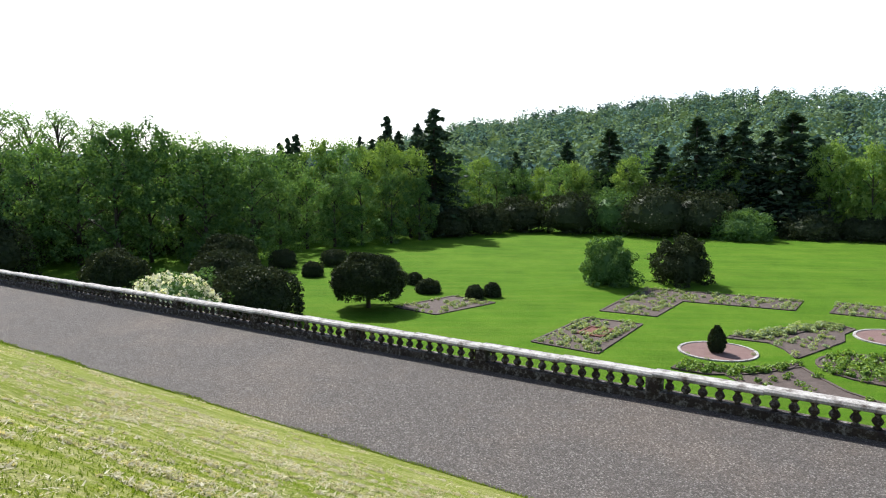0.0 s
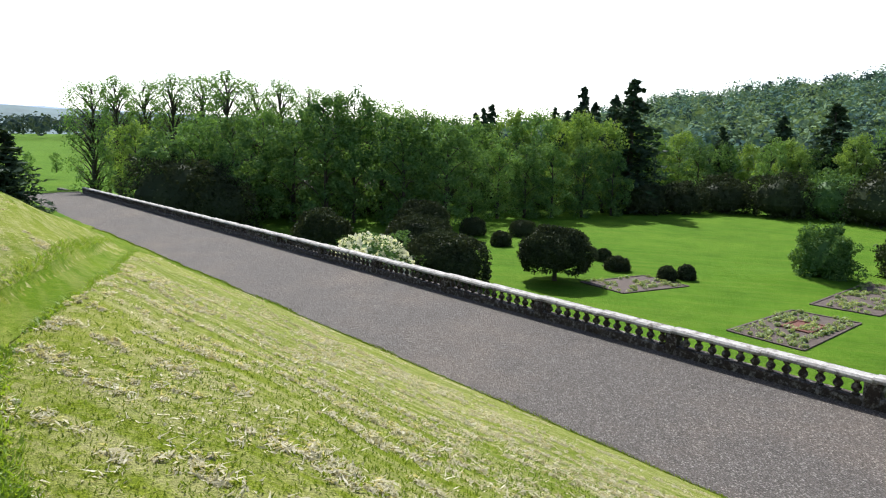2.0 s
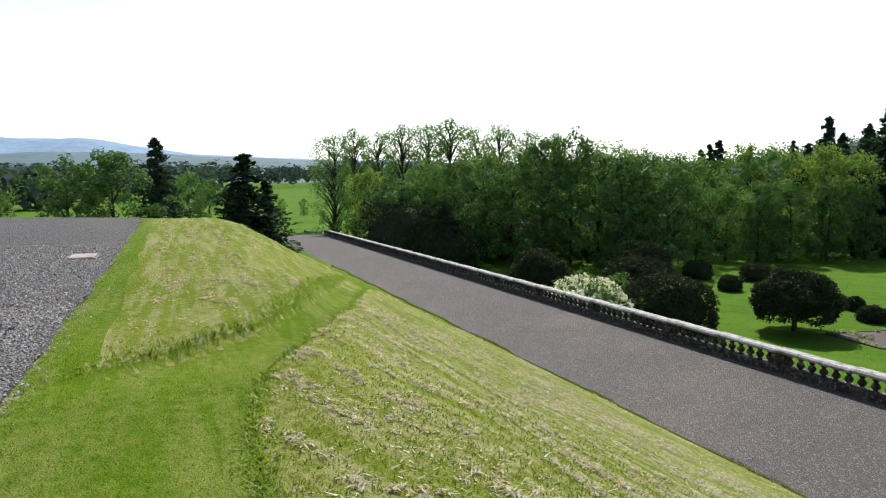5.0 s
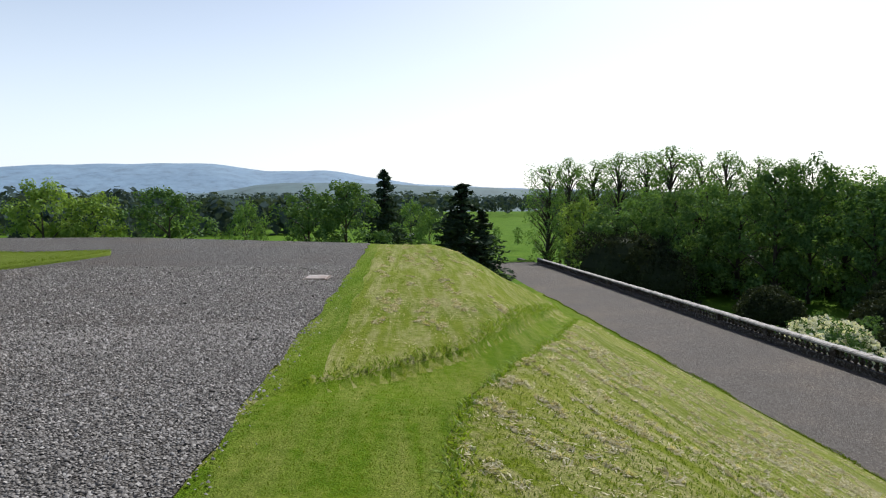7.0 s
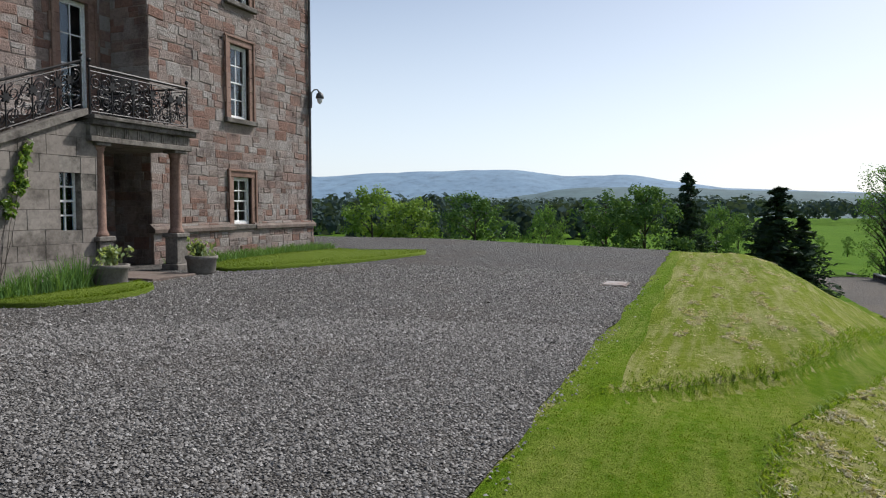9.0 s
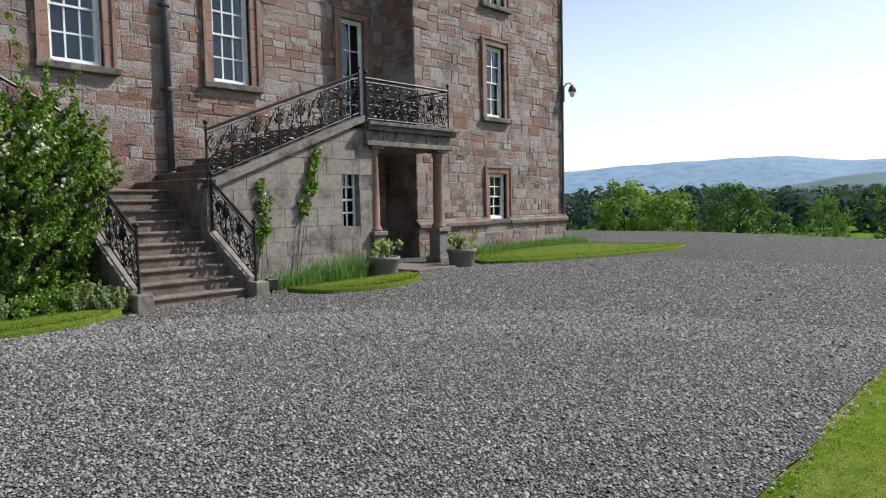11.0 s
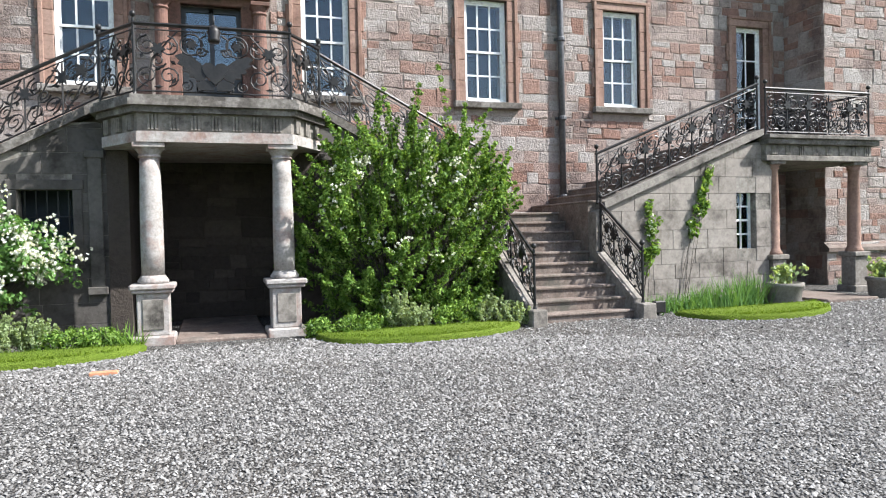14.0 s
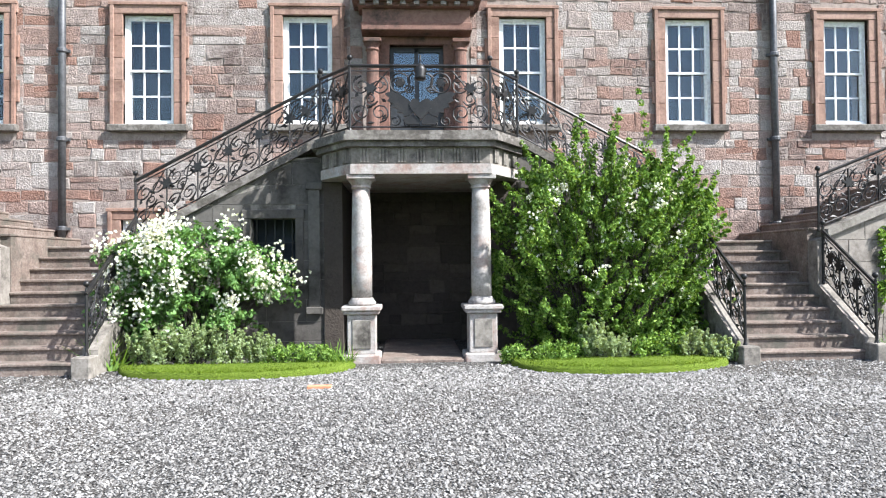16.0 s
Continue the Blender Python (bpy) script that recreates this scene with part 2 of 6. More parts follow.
L_DARK = leaf_mat("dark_leaf", [(0.0, (0.037, 0.079, 0.029)), (0.5, (0.082, 0.159, 0.052)), (1.0, (0.184, 0.302, 0.097))], 0.27, 0.012)
L_CON = leaf_mat("conifer_needle", [(0.0, (0.021, 0.035, 0.024)), (0.5, (0.035, 0.062, 0.037)), (1.0, (0.068, 0.104, 0.058))], 0.12, 0.012)
L_YEW = leaf_mat("yew_needle", [(0.0, (0.019, 0.027, 0.015)), (0.5, (0.036, 0.048, 0.024)), (1.0, (0.072, 0.085, 0.038))], 0.12, 0.012)
L_SHRUB = leaf_mat("shrub_leaf", [(0.0, (0.021, 0.056, 0.008)), (0.45, (0.106, 0.194, 0.033)), (1.0, (0.306, 0.436, 0.110))], 0.36, 0.02, 0.75)
L_HERB = leaf_mat("grey_green_herb", [(0.0, (0.153, 0.216, 0.095)), (0.5, (0.261, 0.333, 0.162)), (1.0, (0.378, 0.432, 0.252))], 0.45, 0.03)
L_FLOWER = leaf_mat("white_petal", [(0.0, (0.620, 0.630, 0.580)), (1.0, (0.850, 0.850, 0.820))], 0.3, 0.05)
L_GRASS = leaf_mat("grass_blade", [(0.0, (0.055, 0.105, 0.008)), (0.5, (0.108, 0.168, 0.014)), (1.0, (0.185, 0.228, 0.036))], 0.4, 0.015)
L_TUFT = leaf_mat("tuft_blade", [(0.0, (0.098, 0.180, 0.015)), (0.5, (0.158, 0.255, 0.026)), (1.0, (0.240, 0.323, 0.053))], 0.5, 0.03)
L_HAY = leaf_mat("cut_hay", [(0.0, (0.228, 0.209, 0.128)), (0.5, (0.437, 0.408, 0.275)), (1.0, (0.627, 0.598, 0.446))], 0.4, 0.03)


def grass_mat(name, dark, mid, light, straw, stripe_dir=None, stripe_w=1.0, straw_amt=0.5):
    """Mown turf: broad patches, fine blades, straw-coloured streaks along the mower's lines."""
    m, n, l = nodes_of(name)
    b = n["Principled BSDF"]
    b.inputs["Roughness"].default_value, b.inputs["Specular IOR Level"].default_value = 1.0, 0.04
    co = n.new("ShaderNodeNewGeometry").outputs["Position"]
    f1, f2, f3 = noise_tex(n, l, co, 0.22, 4), noise_tex(n, l, co, 9, 6, 0.7), noise_tex(n, l, co, 60, 3, 0.7)
    r = ramp(n, [(0.28, dark), (0.5, mid), (0.72, light)])
    s = n.new("ShaderNodeMix")
    s.inputs[0].default_value = 0.5
    l.new(f1, s.inputs[2])
    l.new(f2, s.inputs[3])
    l.new(s.outputs[0], r.inputs[0])
    col = r.outputs[0]
    if stripe_dir is not None:
        mp = n.new("ShaderNodeMapping")
        mp.vector_type = "TEXTURE"
        mp.inputs["Rotation"].default_value = (0, 0, radians(stripe_dir))
        mp.inputs["Scale"].default_value = (stripe_w / 0.09, stripe_w, stripe_w / 0.5)
        l.new(co, mp.inputs["Vector"])
        sf = noise_tex(n, l, mp.outputs[0], 1.6, 5, 0.65)
        sm = n.new("ShaderNodeMix")
        sm.inputs[0].default_value = 0.35
        l.new(sf, sm.inputs[2])
        l.new(f2, sm.inputs[3])
        sr = ramp(n, [(0.45, (0, 0, 0)), (0.64, (straw_amt,) * 3)])
        l.new(sm.outputs[0], sr.inputs[0])
        col = mixc(n, l, sr.outputs[0], col, straw)
    fr = ramp(n, [(0.3, (0.62, 0.62, 0.62)), (0.7, (1.3, 1.3, 1.25))])
    l.new(f3, fr.inputs[0])
    l.new(mixc(n, l, 0.8, col, fr.outputs[0], "MULTIPLY"), b.inputs["Base Color"])
    bp = n.new("ShaderNodeBump")
    bp.inputs["Strength"].default_value, bp.inputs["Distance"].default_value = 0.7, 0.05
    hs = n.new("ShaderNodeMath")
    l.new(f2, hs.inputs[0])
    l.new(f3, hs.inputs[1])
    l.new(hs.outputs[0], bp.inputs["Height"])
    l.new(bp.outputs[0], b.inputs["Normal"])
    return m


M_TURF = grass_mat("garden_turf", (0.031, 0.085, 0.005), (0.062, 0.139, 0.009), (0.105, 0.185, 0.017), (0.114, 0.165, 0.022), 35, 1.6, 0.55)
M_BANK = grass_mat("mown_bank", (0.068, 0.116, 0.007), (0.138, 0.176, 0.016), (0.21, 0.232, 0.04), (0.35, 0.32, 0.17), 23, 0.3, 0.85)
M_BANK_UP = grass_mat("mown_upper_bank", (0.068, 0.116, 0.007), (0.138, 0.176, 0.016), (0.205, 0.23, 0.04), (0.335, 0.31, 0.16), 0, 0.3, 0.8)
M_PATHGRASS = grass_mat("close_mown_path", (0.044, 0.100, 0.004), (0.090, 0.154, 0.007), (0.148, 0.202, 0.016), (0.25, 0.245, 0.075), 0, 0.4, 0.5)
M_PAD = grass_mat("trim_lawn", (0.078, 0.127, 0.016), (0.112, 0.158, 0.023), (0.145, 0.179, 0.039), (0.190, 0.202, 0.065))


# ---- mesh tools ----
class Build:
    """Collects plain geometry for one mesh."""

    def __init__(self):
        self.v, self.f = [], []

    def add(self, verts, faces):
        k = len(self.v)
        self.v.extend(verts)
        self.f.extend([tuple(i + k for i in q) for q in faces])
        return self

    def box(self, x0, x1, y0, y1, z0, z1, c=0.0):
        """A block with its twelve edges cut by c."""
        if c <= 0:
            vs = [(x, y, z) for z in (z0, z1) for y in (y0, y1) for x in (x0, x1)]
            return self.add(vs, [(0, 2, 3, 1), (4, 5, 7, 6), (0, 1, 5, 4), (2, 6, 7, 3), (0, 4, 6, 2), (1, 3, 7, 5)])
        bm = bmesh.new()
        bmesh.ops.create_cube(bm, size=1.0, matrix=Matrix.LocRotScale(((x0 + x1) / 2, (y0 + y1) / 2, (z0 + z1) / 2), None, (x1 - x0, y1 - y0, z1 - z0)))
        bmesh.ops.bevel(bm, geom=bm.edges[:], offset=c, segments=1, affect="EDGES")
        bm.verts.index_update()
        self.add([tuple(v.co) for v in bm.verts], [tuple(v.index for v in f.verts) for f in bm.faces])
        bm.free()
        return self

    def prism(self, outline, axis, a, b):
        """An outline (pairs) drawn out along an axis from a to b."""
        put = {"x": lambda p, t: (t, p[0], p[1]), "y": lambda p, t: (p[0], t, p[1]), "z": lambda p, t: (p[0], p[1], t)}[axis]
        n = len(outline)
        return self.add([put(p, a) for p in outline] + [put(p, b) for p in outline],
                        [tuple(range(n)), tuple(range(2 * n - 1, n - 1, -1))] + [(i, i + n, (i + 1) % n + n, (i + 1) % n) for i in range(n)])

    def lathe(self, profile, x, y, sides=12):
        """A turned shape: profile of (radius, height)."""
        n = len(profile)
        vs = [(x + r * math.cos(2 * math.pi * s / sides), y + r * math.sin(2 * math.pi * s / sides), z) for r, z in profile for s in range(sides)]
        fs = [(i * sides + s, i * sides + (s + 1) % sides, (i + 1) * sides + (s + 1) % sides, (i + 1) * sides + s) for i in range(n - 1) for s in range(sides)]
        return self.add(vs, fs + [tuple(range(sides - 1, -1, -1)), tuple(range((n - 1) * sides, n * sides))])

    def tube(self, pts, r, sides=5, taper=1.0):
        pts = [Vector(p) for p in pts]
        vs, n = [], len(pts)
        for i, p in enumerate(pts):
            d = (pts[min(i + 1, n - 1)] - pts[max(i - 1, 0)]).normalized()
            a = d.cross(Vector((0.31, 0.87, 0.39))).normalized()
            b = d.cross(a)
            rr = r * (1 + (taper - 1) * i / max(n - 1, 1))
            vs += [tuple(p + rr * (math.cos(2 * math.pi * s / sides) * a + math.sin(2 * math.pi * s / sides) * b)) for s in range(sides)]
        fs = [(i * sides + s, i * sides + (s + 1) % sides, (i + 1) * sides + (s + 1) % sides, (i + 1) * sides + s) for i in range(n - 1) for s in range(sides)]
        return self.add(vs, fs + [tuple(range(sides - 1, -1, -1)), tuple(range((n - 1) * sides, n * sides))])

    def ball(self, c, r, flat=1.0):
        return self.lathe([(r * math.sin(math.pi * (i + 0.15) / 6.3), c[2] - r * flat * math.cos(math.pi * (i + 0.15) / 6.3)) for i in range(7)], c[0], c[1], 8)

    def moved(self, m):
        self.v = [tuple(m @ Vector(p)) for p in self.v]
        return self

    def mesh(self, name, material, smooth=False):
        me = bpy.data.meshes.new(name)
        me.from_pydata(self.v, [], self.f)
        me.materials.append(material)
        if smooth:
            me.polygons.foreach_set("use_smooth", [True] * len(me.polygons))
        me.update()
        return me

    def ob(self, name, material, parent=None, label="", smooth=False):
        o = new(name, self.mesh(name, material, smooth))
        o.parent = parent
        return tagged(o, label)


def thing(name, label, category, group="", kind="", at=(0, 0, 0)):
    e = new(name)
    e.matrix_basis = pose(*at)
    return tagged(e, label, category, group, kind)


def share(name, mesh, m, parent=None):
    o = new(name, mesh)
    o.parent = parent
    o.matrix_basis = m
    return o


def fast_mesh(name, verts, faces, material, smooth=False):
    """A mesh of equal-sided faces from arrays."""
    verts, faces = np.asarray(verts, float), np.asarray(faces, int)
    me = bpy.data.meshes.new(name)
    me.vertices.add(len(verts))
    me.vertices.foreach_set("co", verts.ravel())
    me.loops.add(faces.size)
    me.loops.foreach_set("vertex_index", faces.ravel())
    me.polygons.add(len(faces))
    me.polygons.foreach_set("loop_start", np.arange(len(faces)) * faces.shape[1])
    me.materials.append(material)
    if smooth:
        me.polygons.foreach_set("use_smooth", np.ones(len(faces), bool))
    me.update(calc_edges=True)
    return me


# ---- ground ----
def road_z(x):
    return -4.88 - 0.0238 * x


GARDEN = -10.5


def plateau_z(x, y):
    return 0.03 * np.clip(y, 0, 10) + 0.006 * np.clip(x, 0, 30)


PATH_X = (-7, 4.0, 4.8, 5.9, 7.1, 8.4, 9.8, 11, 46)
PATH_LO = (-0.30, -0.30, -0.36, -0.56, -1.05, -1.55, -2.05, -2.42, -12.1)
PATH_HI = (1.25, 1.25, 1.25, 1.25, 0.35, -0.83, -1.42, -1.80, -11.5)


def path_lo(x):
    """Lower edge of the mown path that leaves the verge and runs down the bank."""
    return np.interp(x, PATH_X, PATH_LO)


def path_hi(x):
    """Upper edge of the path, under the lip of the upper bank."""
    return np.interp(x, PATH_X, PATH_HI)


def ground_z(x, y):
    """Height of the ground: forecourt, bank, terrace road, garden and far fields."""
    x, y = np.asarray(x, float), np.asarray(y, float)
    top = plateau_z(x, np.maximum(y, 0))
    low = road_z(np.clip(x, -40, 130))
    d = np.hypot(np.maximum(x - 26.0 + 3.0 * np.clip((-0.9 - y) / 3, 0, 1), 0), np.maximum(-0.9 - y, 0))
    s = np.clip(d / 11.1, 0, 1)
    s = np.where(s < 0.12, s * s / 0.24, (s - 0.06)) / 0.94
    z = top + (low - top) * np.clip(s, 0, 1)
    cut = np.clip((path_hi(x) + 0.10 - y) / 0.22, 0, 1) * np.clip((y - path_lo(x) + 0.25) / 0.5, 0, 1)
    z = z - 0.20 * cut * np.clip((x - 5.6) / 1.6, 0, 1) * np.clip((46 - x) / 8, 0, 1)
    bank = np.clip((-0.2 - y) / 1.5, 0, 1) * np.clip((y + 12) / 1.0, 0, 1) * np.clip((28 - x) / 6, 0, 1)
    z = z + bank * 0.035 * np.sin(x * 1.9 + y * 3.4 + np.sin(x * 0.7)) * np.sin(y * 1.3 - x * 0.4)
    z = z + 0.12 * np.clip((-13.5 - y) / 5.4, 0, 1) * (y >= -19.45)
    far = np.clip((x - 106) / 25, 0, 1)
    z = z + (-9.0 - z) * far * far * (3 - 2 * far)
    z = np.where(y < -19.45, GARDEN + 0.0 * x, z)
    # garden undulation: a low grass ridge before the two bushes
    z = np.where(y < -19.45, z + 0.45 * np.exp(-((x - 29) / 3.5) ** 2 - ((y + 62) / 4) ** 2), z)
    return z


def grid(name, xs, ys, zf, material, lift=0.0):
    X, Y = np.meshgrid(xs, ys)
    V = np.stack([X, Y, zf(X, Y) + lift], -1).reshape(-1, 3)
    nx, ny = len(xs), len(ys)
    i = np.arange(nx * (ny - 1)).reshape(ny - 1, nx)[:, :-1].ravel()
    F = np.stack([i, i + 1, i + nx + 1, i + nx], 1)
    return new(name, fast_mesh(name, V, F, material, True))


def steps_of(*spans):
    """Grid lines from (from, to, step) spans."""
    out = []
    for a, b, s in spans:
        out += list(np.linspace(a, b, max(2, int(round((b - a) / s)) + 1)))
    return np.unique(np.round(out, 4))


gx = steps_of((-3200, -200, 300), (-200, -20, 20), (-20, 2, 0.5), (2, 16, 0.16), (16, 50, 0.4), (50, 130, 2), (130, 300, 20), (300, 3200, 300))
gy = steps_of((-3200, -200, 300), (-200, -80, 10), (-80, -19.5, 2), (-19.5, -19.4, 0.1), (-19.4, -12, 1), (-12, -4, 0.25), (-4, 1.4, 0.1), (1.4, 40, 2), (40, 200, 20), (200, 3200, 300))
ground = tagged(grid("ground", gx, gy, ground_z, M_BANK), "grassy ground with a mown bank", "ground", kind="structure")
ground.data.materials.append(M_TURF)
ground.data.materials.append(M_BANK_UP)
ground.data.materials.append(M_PATHGRASS)
cen = np.zeros(len(ground.data.polygons) * 3)
ground.data.polygons.foreach_get("center", cen)
cen = cen.reshape(-1, 3)
idx = np.where(cen[:, 1] < -19.45, 1, 0)
idx = np.where((cen[:, 0] > 6.9) & (cen[:, 1] > path_hi(cen[:, 0])), 2, idx)
idx = np.where((cen[:, 0] > 24.5 + 1.2 * np.sin(cen[:, 1])) & (cen[:, 1] < -2.2) & (cen[:, 1] > -19.4), 3, idx)
idx = np.where((cen[:, 0] > 70) | (cen[:, 1] > 3), 1, idx)
ground.data.polygons.foreach_set("material_index", idx.astype(np.int32))


def strip(name, xs, lo, hi, n, material, lift, label, category):
    """A sheet between two edge lines y = lo(x), hi(x), laid on the ground."""
    V = [(x, lo(x) + (hi(x) - lo(x)) * k / n, 0) for x in xs for k in range(n + 1)]
    V = np.array(V)
    V[:, 2] = ground_z(V[:, 0], V[:, 1]) + lift
    m = len(xs)
    F = [(i * (n + 1) + k, (i + 1) * (n + 1) + k, (i + 1) * (n + 1) + k + 1, i * (n + 1) + k + 1) for i in range(m - 1) for k in range(n)]
    return tagged(new(name, fast_mesh(name, V, F, material, True)), label, category, kind="structure")


def wob(x, a, s):
    return a * noise.noise((x * s, 3.1, 0.7))


strip("forecourt_gravel", steps_of((-60, 26, 0.4)), lambda x: 1.22 + wob(x, 0.10, 0.9) + wob(x, 0.05, 3.0), lambda x: 26.0, 30, M_GRAVEL, 0.025, "loose grey gravel forecourt", "gravel")
strip("terrace_road", steps_of((-60, 104, 1.0)), lambda x: -19.38, lambda x: -12.05 + wob(x, 0.22, 0.35) + wob(x, 0.1, 1.7), 8, M_ROAD, 0.014, "fine grey gravel terrace road", "road")
strip("grass_path", steps_of((-7, 6, 0.35), (6, 12, 0.12), (12, 45, 0.35)), lambda x: path_lo(x) + wob(x, 0.14, 1.1) + wob(x, 0.07, 3.6), lambda x: min(path_hi(x), 1.21) + wob(x, 0.06, 2.0), 10, M_PATHGRASS, 0.012, "closely mown grass path down the bank", "path")
strip("grass_verge", steps_of((5.9, 26, 0.3)), lambda x: max(path_hi(x), 0.72 + 0.012 * (x - 8)) + wob(x, 0.12, 0.7) + 0.004, lambda x: 1.22 + wob(x, 0.10, 0.9), 4, M_PATHGRASS, 0.010, "narrow mown grass verge beside gravel", "grass")


# ---- balustrade on the terrace ----
BAL_Y, BAY = -19.1, 5.8
bal = thing("balustrade", "stone balustrade darkened for backlight, with lichen-whitened coping", "balustrade")
BAL_X0, BAYS = 6.45 - 4 * BAY, 20
shear = Matrix(((1, 0, 0, 0), (0, 1, 0, 0), (-0.0238, 0, 1, 0), (0, 0, 0, 1)))
BASE = -4.76
prof = [(0.10, 0.0), (0.10, 0.045), (0.065, 0.06), (0.06, 0.08), (0.115, 0.14), (0.135, 0.19), (0.115, 0.25), (0.065, 0.31), (0.06, 0.345), (0.09, 0.365), (0.10, 0.385), (0.10, 0.42)]
me_baluster = Build().lathe(prof, 0, 0, 10).mesh("baluster", M_SHADESTONE, True)
me_pier = Build().box(-0.2, 0.2, -0.19, 0.19, -0.2, 0.69, 0.015).box(-0.14, 0.14, -0.205, 0.205, 0.2, 0.62, 0.01).mesh("pier", M_SHADESTONE)
me_cope = Build().prism([(-0.25, 0.69), (-0.25, 0.755), (-0.19, 0.81), (0.19, 0.81), (0.25, 0.755), (0.25, 0.69), (0.18, 0.655), (-0.18, 0.655)], "x", 0.006, BAY / 2 - 0.006).mesh("coping_stone", M_COPE)
me_plinth = Build().box(0, BAY - 0.4, -0.2, 0.2, -0.2, 0.225, 0.02).mesh("plinth", M_SHADESTONE)
for k in range(BAYS):
    x = BAL_X0 + k * BAY
    at = Matrix.Translation((x, BAL_Y, BASE - 0.0238 * x)) @ shear
    share("pier", me_pier, at, bal)
    share("plinth", me_plinth, at @ pose(0.2, 0, 0), bal)
    share("coping_stone", me_cope, at, bal)
    share("coping_stone", me_cope, at @ pose(BAY / 2, 0, 0), bal)
    for j in range(12):
        share("baluster", me_baluster, at @ pose(0.2 + (BAY - 0.4) * (j + 0.5) / 12, 0, 0.225), bal)
xe = BAL_X0 + BAYS * BAY
share("pier", me_pier, Matrix.Translation((xe, BAL_Y, BASE - 0.0238 * xe)), bal)
ret = Build()
for k in range(BAYS + 6):
    x0 = BAL_X0 + (k - 3) * BAY
    ret.add([(x0, -19.42, GARDEN - 1), (x0 + BAY, -19.42, GARDEN - 1), (x0 + BAY, -19.42, road_z(x0 + BAY)), (x0, -19.42, road_z(x0)),
             (x0, -18.8, GARDEN - 1), (x0 + BAY, -18.8, GARDEN - 1), (x0 + BAY, -18.8, road_z(x0 + BAY) - 0.01), (x0, -18.8, road_z(x0) - 0.01)],
            [(0, 1, 2, 3), (3, 2, 6, 7), (5, 4, 7, 6), (0, 4, 5, 1)])
tagged(ret.ob("retaining_wall", M_SHADESTONE), "dark stone retaining wall below the terrace", "wall", kind="structure")

# ---- castle ----
FY, TY, TX0, TX1, TOP = 13.0, 11.9, 12.66, 19.4, 12.5
CX = 0.1
WIN = [(-7.75, 4.27, 0.9, 2.02), (-4.76, 4.27, 0.9, 2.02), (-1.9, 4.27, 0.9, 2.02), (2.08, 4.27, 0.88, 2.02), (5.24, 4.27, 0.9, 2.02), (8.31, 4.27, 0.88, 2.02),
       (11.65, 3.45, 0.74, 2.75), (-11.4, 3.45, 0.74, 2.75)]
SMALL = [(-4.95, 1.55, 0.6, 1.0), (5.1, 1.55, 0.6, 1.0)]
DOOR = (CX, 3.6, 1.0, 2.15)
TWIN = [(15.9, 4.07, 0.8, 1.95), (15.95, 1.25, 0.78, 1.27), (15.95, 7.15, 0.8, 1.95)]


def rects(wins, grow):
    return [(x - w / 2 - grow, x + w / 2 + grow, z - grow * 0.8, z + h + grow) for x, z, w, h in wins]


def wall_cells(x0, x1, z0, z1, y0, y1, holes):
    b = Build()
    xs = sorted({x0, x1, *[h[0] for h in holes], *[h[1] for h in holes]})
    zs = sorted({z0, z1, *[h[2] for h in holes], *[h[3] for h in holes]})
    for a, c in zip(xs, xs[1:]):
        run = None
        for d, e in zip(zs, zs[1:]):
            mx, mz = (a + c) / 2, (d + e) / 2
            if any(h[0] < mx < h[1] and h[2] < mz < h[3] for h in holes):
                if run:
                    b.box(a, c, y0, y1, run[0], run[1])
                run = None
            else:
                run = (run[0], e) if run else (d, e)
        if run:
            b.box(a, c, y0, y1, run[0], run[1])
    return b


main_holes = [(x - w / 2, x + w / 2, z, z + h) for x, z, w, h in WIN + SMALL + [DOOR]]
tower_holes = [(x - w / 2, x + w / 2, z, z + h) for x, z, w, h in TWIN]
wall_main = tagged(wall_cells(-24, TX0, -0.5, TOP, FY, FY + 0.5, main_holes).ob("wall_main", M_MORTAR), "pink and grey rubble stone castle front", "wall", kind="structure")
wall_tower = tagged(wall_cells(TX0, TX1, -0.5, TOP, TY, TY + 0.5, tower_holes).ob("wall_tower", M_MORTAR), "reddish rubble stone tower front", "wall", kind="structure")
wall_side = tagged(Build().box(TX0, TX0 + 0.4, TY + 0.5, FY + 0.5, -0.5, TOP).ob("wall_tower_side", M_MORTAR), "shaded stone return of the tower", "wall", kind="structure")
wall_east = tagged(Build().box(TX1 - 0.5, TX1, TY + 0.5, 28, -0.5, TOP).ob("wall_east", M_MORTAR), "stone side of the tower", "wall", kind="structure")
wall_back = tagged(Build().box(-24, TX1 - 0.5, 27.5, 28, -0.5, TOP).box(-24, -23.5, FY + 0.5, 27.5, -0.5, TOP).ob("wall_back", M_MORTAR), "stone rear walls of the castle", "wall", kind="structure")
tagged(Build().box(-24, TX1, FY + 0.5, 28, TOP, TOP + 0.3).box(TX0, TX1, TY, FY + 0.5, TOP, TOP + 0.3).box(-24, TX0, FY, FY + 0.5, TOP, TOP + 0.3).ob("roof", M_SLATE), "flat leaded castle roof", "roof", kind="structure")
# rooms behind the windows: added surfaces, coloured dark for the dim interior
tagged(Build().box(-23.4, TX1 - 0.6, FY + 1.6, FY + 1.7, 0, TOP - 0.1).ob("room_wall", M_DARKROOM), "panel coloured dark for the dim rooms behind the windows", "wall", kind="structure")
tagged(Build().box(-23.4, TX1 - 0.6, FY + 0.5, FY + 1.6, 3.2, 3.4).ob("room_floor", M_DARKROOM), "floor coloured dark for the dim rooms behind the windows", "floor", kind="structure")


